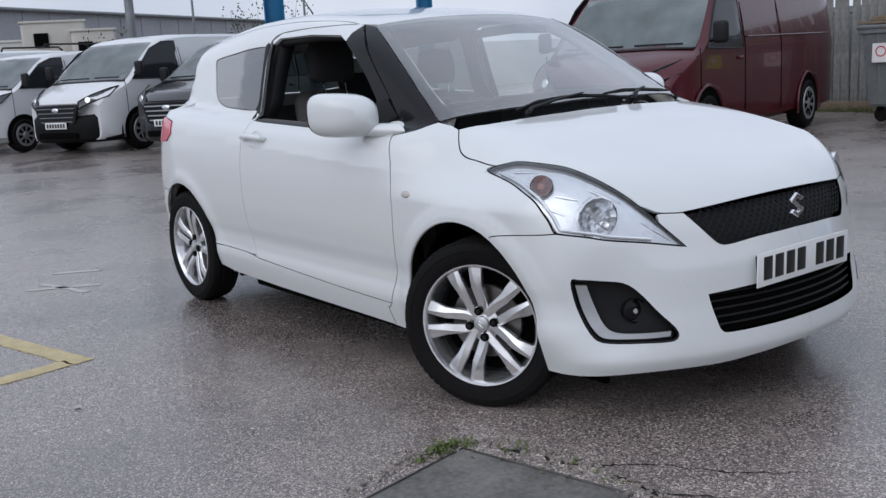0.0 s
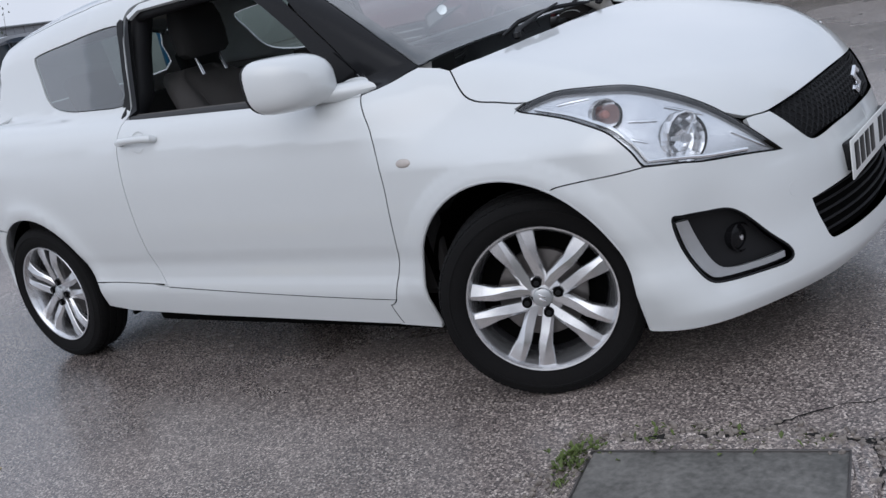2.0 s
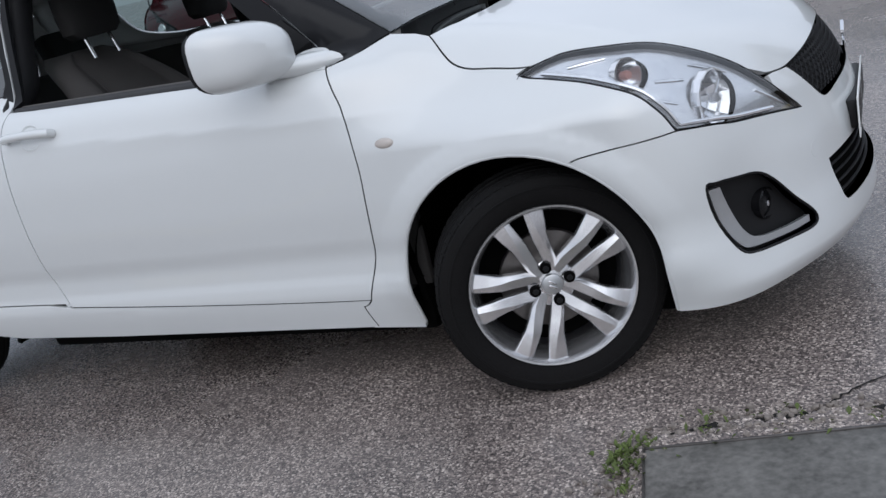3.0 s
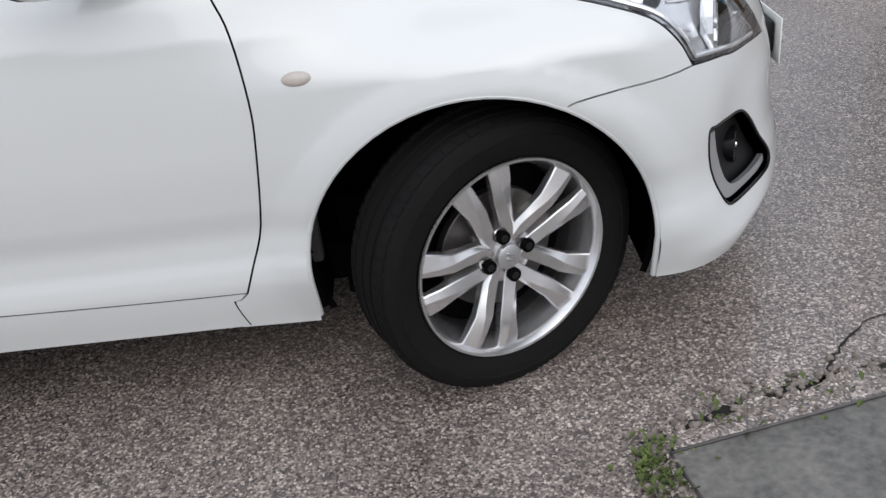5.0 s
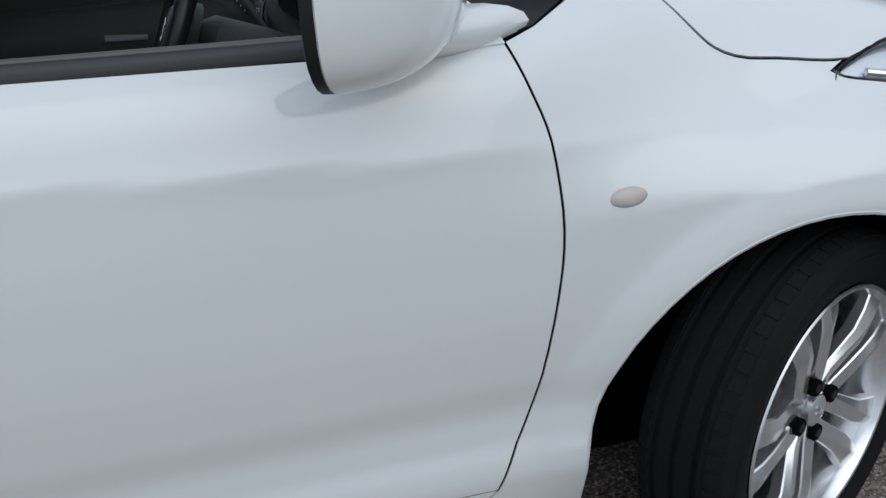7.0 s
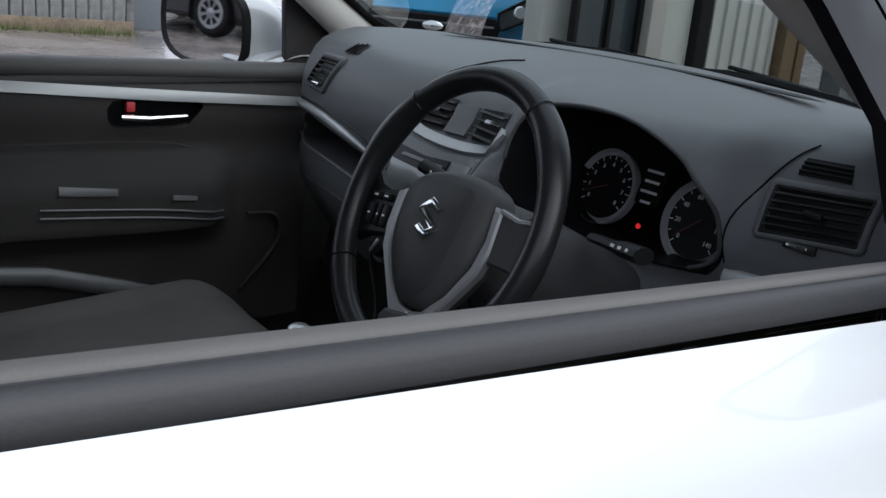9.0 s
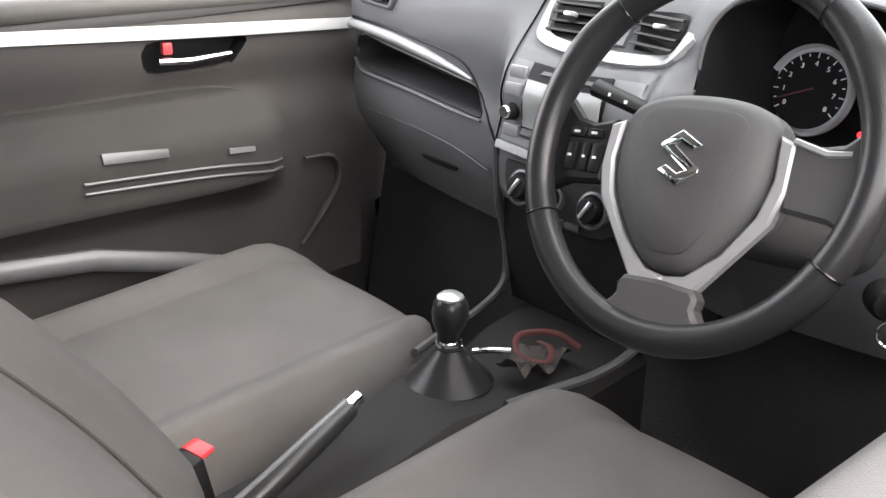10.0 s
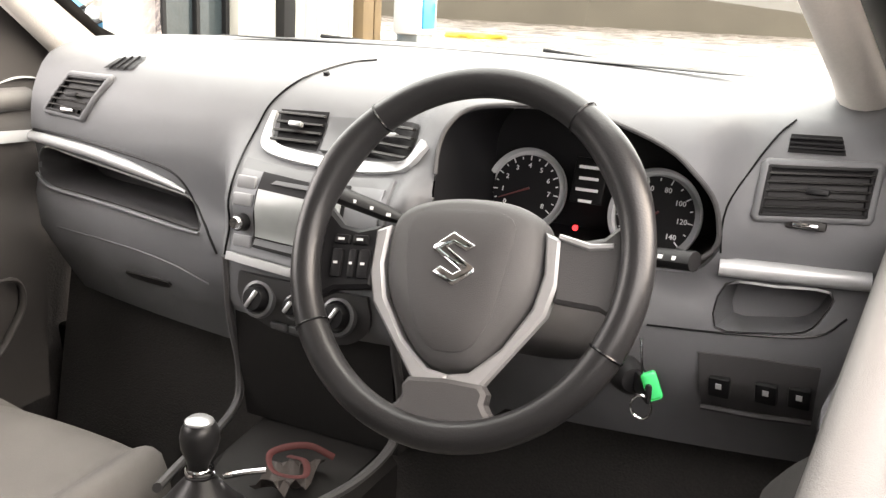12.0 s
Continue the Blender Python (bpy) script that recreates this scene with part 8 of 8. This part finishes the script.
column((-20.1, 9.3, 0), 0.52, 6.5, 63)
column((-12.4, 8.3, 0), 0.27, 6.5, 60)
beam = thing("canopy_beam", "blue steel canopy beam across two columns", "beam")
d = Vector((7.7, -1.0, 0))
part("girder", box((d.length, 0.30, 0.45), (-16.25, 8.8, 6.72), (0, 0, math.degrees(math.atan2(d.y, d.x))), 0.01), BLUE_STEEL, beam)
pole = thing("pole", "grey timber utility pole behind the vans", "pole", at=Matrix.Translation((-22.6, 6.5, 0)))
part("shaft", tube([(0, 0, 0), (0, 0, 7.5)], [0.13, 0.09], 14), GALV, pole)
part("cross_arm", box((0.9, 0.08, 0.10), (0, 0, 7.1), bevel=0.01), BARK, pole)
for at, h, heads in (((-63, 26, 0), 9.5, 1), ((-61.5, 34, 0), 10, 1), ((-66, 13.0, 0), 8.6, 2)):
    lamp_post = thing("lamp_post", "thin grey street lamp post beyond the yard", "lamp post", "lamp posts", Matrix.Translation(at))
    part("mast", tube([(0, 0, 0), (0, 0, h)], [0.12, 0.06], 10), GALV, lamp_post)
    for s in (-1, 1)[:heads]:
        arm = part("arm", tube([(0, 0, h - 0.05), (0, s * 0.4, h + 0.02), (0, s * 0.7, h)], 0.04, 8), GALV, lamp_post)
        part("lantern", box((0.3, 0.7, 0.16), (0, s * 0.9, h - 0.02), bevel=0.04), GALV, arm)


def shrub(at, height, seed, label, spread=0.5):
    r = random.Random(seed)
    s = thing("shrub", label, "shrub", at=Matrix.Translation(at))
    stems, leaf = bmesh.new(), bmesh.new()
    for k in range(9):
        a = r.uniform(0, 6.28)
        line = [Vector((0, 0, 0))]
        for j in range(6):
            line.append(line[-1] + Vector((math.cos(a) * spread * r.uniform(0.05, 0.3), math.sin(a) * spread * r.uniform(0.05, 0.3), height * r.uniform(0.11, 0.19))))
            if j > 1:
                for q in range(7):
                    c = line[-1] + Vector((r.gauss(0, 0.12), r.gauss(0, 0.12), r.gauss(0, 0.12)))
                    u = Vector((r.gauss(0, 1), r.gauss(0, 1), r.gauss(0, 1))).normalized() * r.uniform(0.03, 0.07)
                    v = u.orthogonal().normalized() * 0.022
                    leaf.faces.new([leaf.verts.new(p) for p in (c - u, c - v, c + u, c + v)])
        tube(line, [0.022, 0.018, 0.015, 0.012, 0.009, 0.006, 0.003], 5, bm=stems)
    part("stem", stems, BARK, s)
    tagged(part("foliage", leaf, LEAF, s, smooth=False), kind="stuff")


shrub((-22.6, 10.0, 0), 3.1, 5, "thin bare shrub with sparse dark leaves")
shrub((-22.0, 10.8, 0), 3.3, 6, "thin bare shrub with sparse dark leaves")
shrub((-22.9, 6.0, 0), 2.3, 8, "low leafy shrub at the pole")


# long grey shed behind the yard
def shed(name, label, a, b, height, depth, mat, seams=1.2, openings=()):
    a, b = Vector((*a, 0)), Vector((*b, 0))
    u = (b - a).normalized()
    length = (b - a).length
    n = Vector((-u.y, u.x, 0))
    m = Matrix.Translation(a) @ Matrix((u, n, Vector((0, 0, 1)))).transposed().to_4x4()
    t = thing(name, label, "building")
    prof = [(0.0, 0.0), (0.0, height), (-0.25, height + 0.05), (depth / 2, height + depth * 0.03), (depth + 0.25, height + 0.05), (depth, height), (depth, 0.0)]
    part("wall", loft([[Vector((x, y if -0.1 <= y <= depth else y, z)) for y, z in prof] for x in (0, length)]), mat, t, smooth=False)
    bm = bmesh.new()
    k = 0
    while k * seams < length:
        add_box(bm, (0.05, 0.04, height), (k * seams, -0.02, height / 2))
        k += 1
    tagged(part("cladding_rib", bm, mat, t, smooth=False), kind="stuff")
    part("gutter", tube([(0, -0.32, height), (length, -0.32, height)], 0.10, 8), GALV, t)
    t.matrix_world = m
    return t


shed("warehouse", "long low grey clad warehouse beyond the yard", (-44.7, -6), (-115, 92), 5.6, 16, ROOF_GREY, 2.4)
for k, (az, dist, w, h, mat) in enumerate(((163.6, 40, 2.2, 3.5, CREAM), (161.6, 39, 1.5, 3.1, CREAM), (165.6, 41, 1.6, 2.9, PALE), (158.5, 42, 2.6, 2.3, CREAM))):
    c = Vector((2.5 + dist * math.cos(radians(az)), -2.85 + dist * math.sin(radians(az)), 0))
    cabin = thing("storage_cabin", "weathered cream storage cabin behind the vans", "cabin", "cabins", Matrix.Translation(c) @ Matrix.Rotation(radians(az), 4, "Z"))
    part("shell", box((2.4, w, h), (0, 0, h / 2), bevel=0.12, segs=3), mat, cabin)
    part("roof_lip", box((2.5, w + 0.1, 0.08), (0, 0, h - 0.05), bevel=0.02), mat, cabin)
    part("vent", box((0.1, 0.5, 0.5), (-1.22, w * 0.2, h - 0.7), bevel=0.02), DARK_GAP, cabin)

# white boundary wall behind the row of vans
wall = part("boundary_wall", box((0.25, 34, 1.9), (-27.5, 14.5, 0.95), (0, 0, 12), 0.02), PALE, None)
tagged(wall, "low pale rendered wall behind the vans", "wall", kind="structure")

# ---- workshop ahead of the car, seen through the windscreen ----
W0, WAZ = Vector((2.964, 3.893, 0)), -3
shop = thing("workshop_front", "workshop front with cream posts, dark doorway and pale shutters", "building", at=Matrix.Translation(W0) @ Matrix.Rotation(radians(WAZ), 4, "Z"))
DARK_GLASS = material("dark_door_glass", (0.03, 0.04, 0.045), 0.08, vary=0.3, scale=4, coat=0.4)
BROWN = material("brown_post", (0.16, 0.11, 0.06), 0.6, vary=0.2)
part("door_glass", box((0.58, 0.05, 2.3), (0.56, 0.06, 1.15), bevel=0.005), DARK_GLASS, shop)
for x in (0.26, 0.56, 0.84):
    part("door_stile", box((0.035, 0.07, 2.3), (x, 0.03, 1.15), bevel=0.005), BLACK_PLASTIC, shop)
part("cream_post", box((0.15, 0.16, 3.0), (0.94, 0.0, 1.5), bevel=0.01), CREAM, shop)
part("shutter", box((0.36, 0.06, 3.0), (1.195, 0.05, 1.5), bevel=0.005), PALE, shop)
part("dark_post", box((0.13, 0.12, 3.0), (1.44, 0.0, 1.5), bevel=0.01), BLACK_PLASTIC, shop)
part("shutter", box((0.84, 0.06, 3.0), (1.925, 0.05, 1.5), bevel=0.005), PALE, shop)
for k in range(6):
    part("shutter_rib", box((0.018, 0.04, 3.0), (1.58 + 0.14 * k, 0.01, 1.5), bevel=0.006), PALE, shop)
part("brown_post", box((0.15, 0.16, 3.0), (2.42, 0.0, 1.5), bevel=0.01), BROWN, shop)
part("brown_post", box((0.10, 0.12, 3.0), (2.66, 0.05, 1.5), bevel=0.01), BROWN, shop)
part("back_wall", box((2.6, 0.2, 3.6), (1.45, 0.35, 1.8), bevel=0.01), PALE, shop)
part("fascia", box((2.7, 0.5, 0.5), (1.45, 0.15, 3.25), bevel=0.02), CREAM, shop)
unit = thing("dispenser", "small blue and white cabinet on a stand by the workshop", "cabinet", at=Matrix.Translation(W0 + Matrix.Rotation(radians(WAZ), 3, "Z") @ Vector((3.18, -0.05, 0))) @ Matrix.Rotation(radians(WAZ), 4, "Z"))
part("case", box((0.34, 0.26, 0.75), (0, 0, 1.19), bevel=0.03), NOTICE, unit)
part("front_panel", box((0.20, 0.03, 0.30), (0, -0.14, 1.02), bevel=0.01), VAN_BLUE, unit)
part("stand", box((0.26, 0.22, 0.84), (0, 0, 0.42), bevel=0.02), GALV, unit)
build_van("bright blue van parked nose-out by the workshop", VAN_BLUE, (3.53, 5.89, 0), 231, PANEL_VAN, 2.93, 0.98, 1.24, 0.345, (0.20, -0.62), CAB_WINDOW)

# far edge of the yard
YELLOW_HOSE = material("yellow_hose", (0.55, 0.42, 0.04), 0.5, vary=0.15)
hose = thing("hose", "coiled yellow hose lying on the asphalt", "hose")
pts = []
for k in range(44):
    a = k * 0.42
    r = 0.55 + 0.12 * math.sin(k * 1.7)
    pts.append(Vector((27.5 + 1.5 * r * math.cos(a), 13.4 + 1.5 * r * math.sin(a), 0.05 + 0.002 * k)))
part("loop", tube(pts, 0.05, 6), YELLOW_HOSE, hose)
shed("distant_shed", "brown distant shed at the far side of the yard", (95, -40), (60, 75), 6.0, 14, material("brown_cladding", (0.10, 0.085, 0.065), 0.7, vary=0.2, scale=0.3), 3.0)
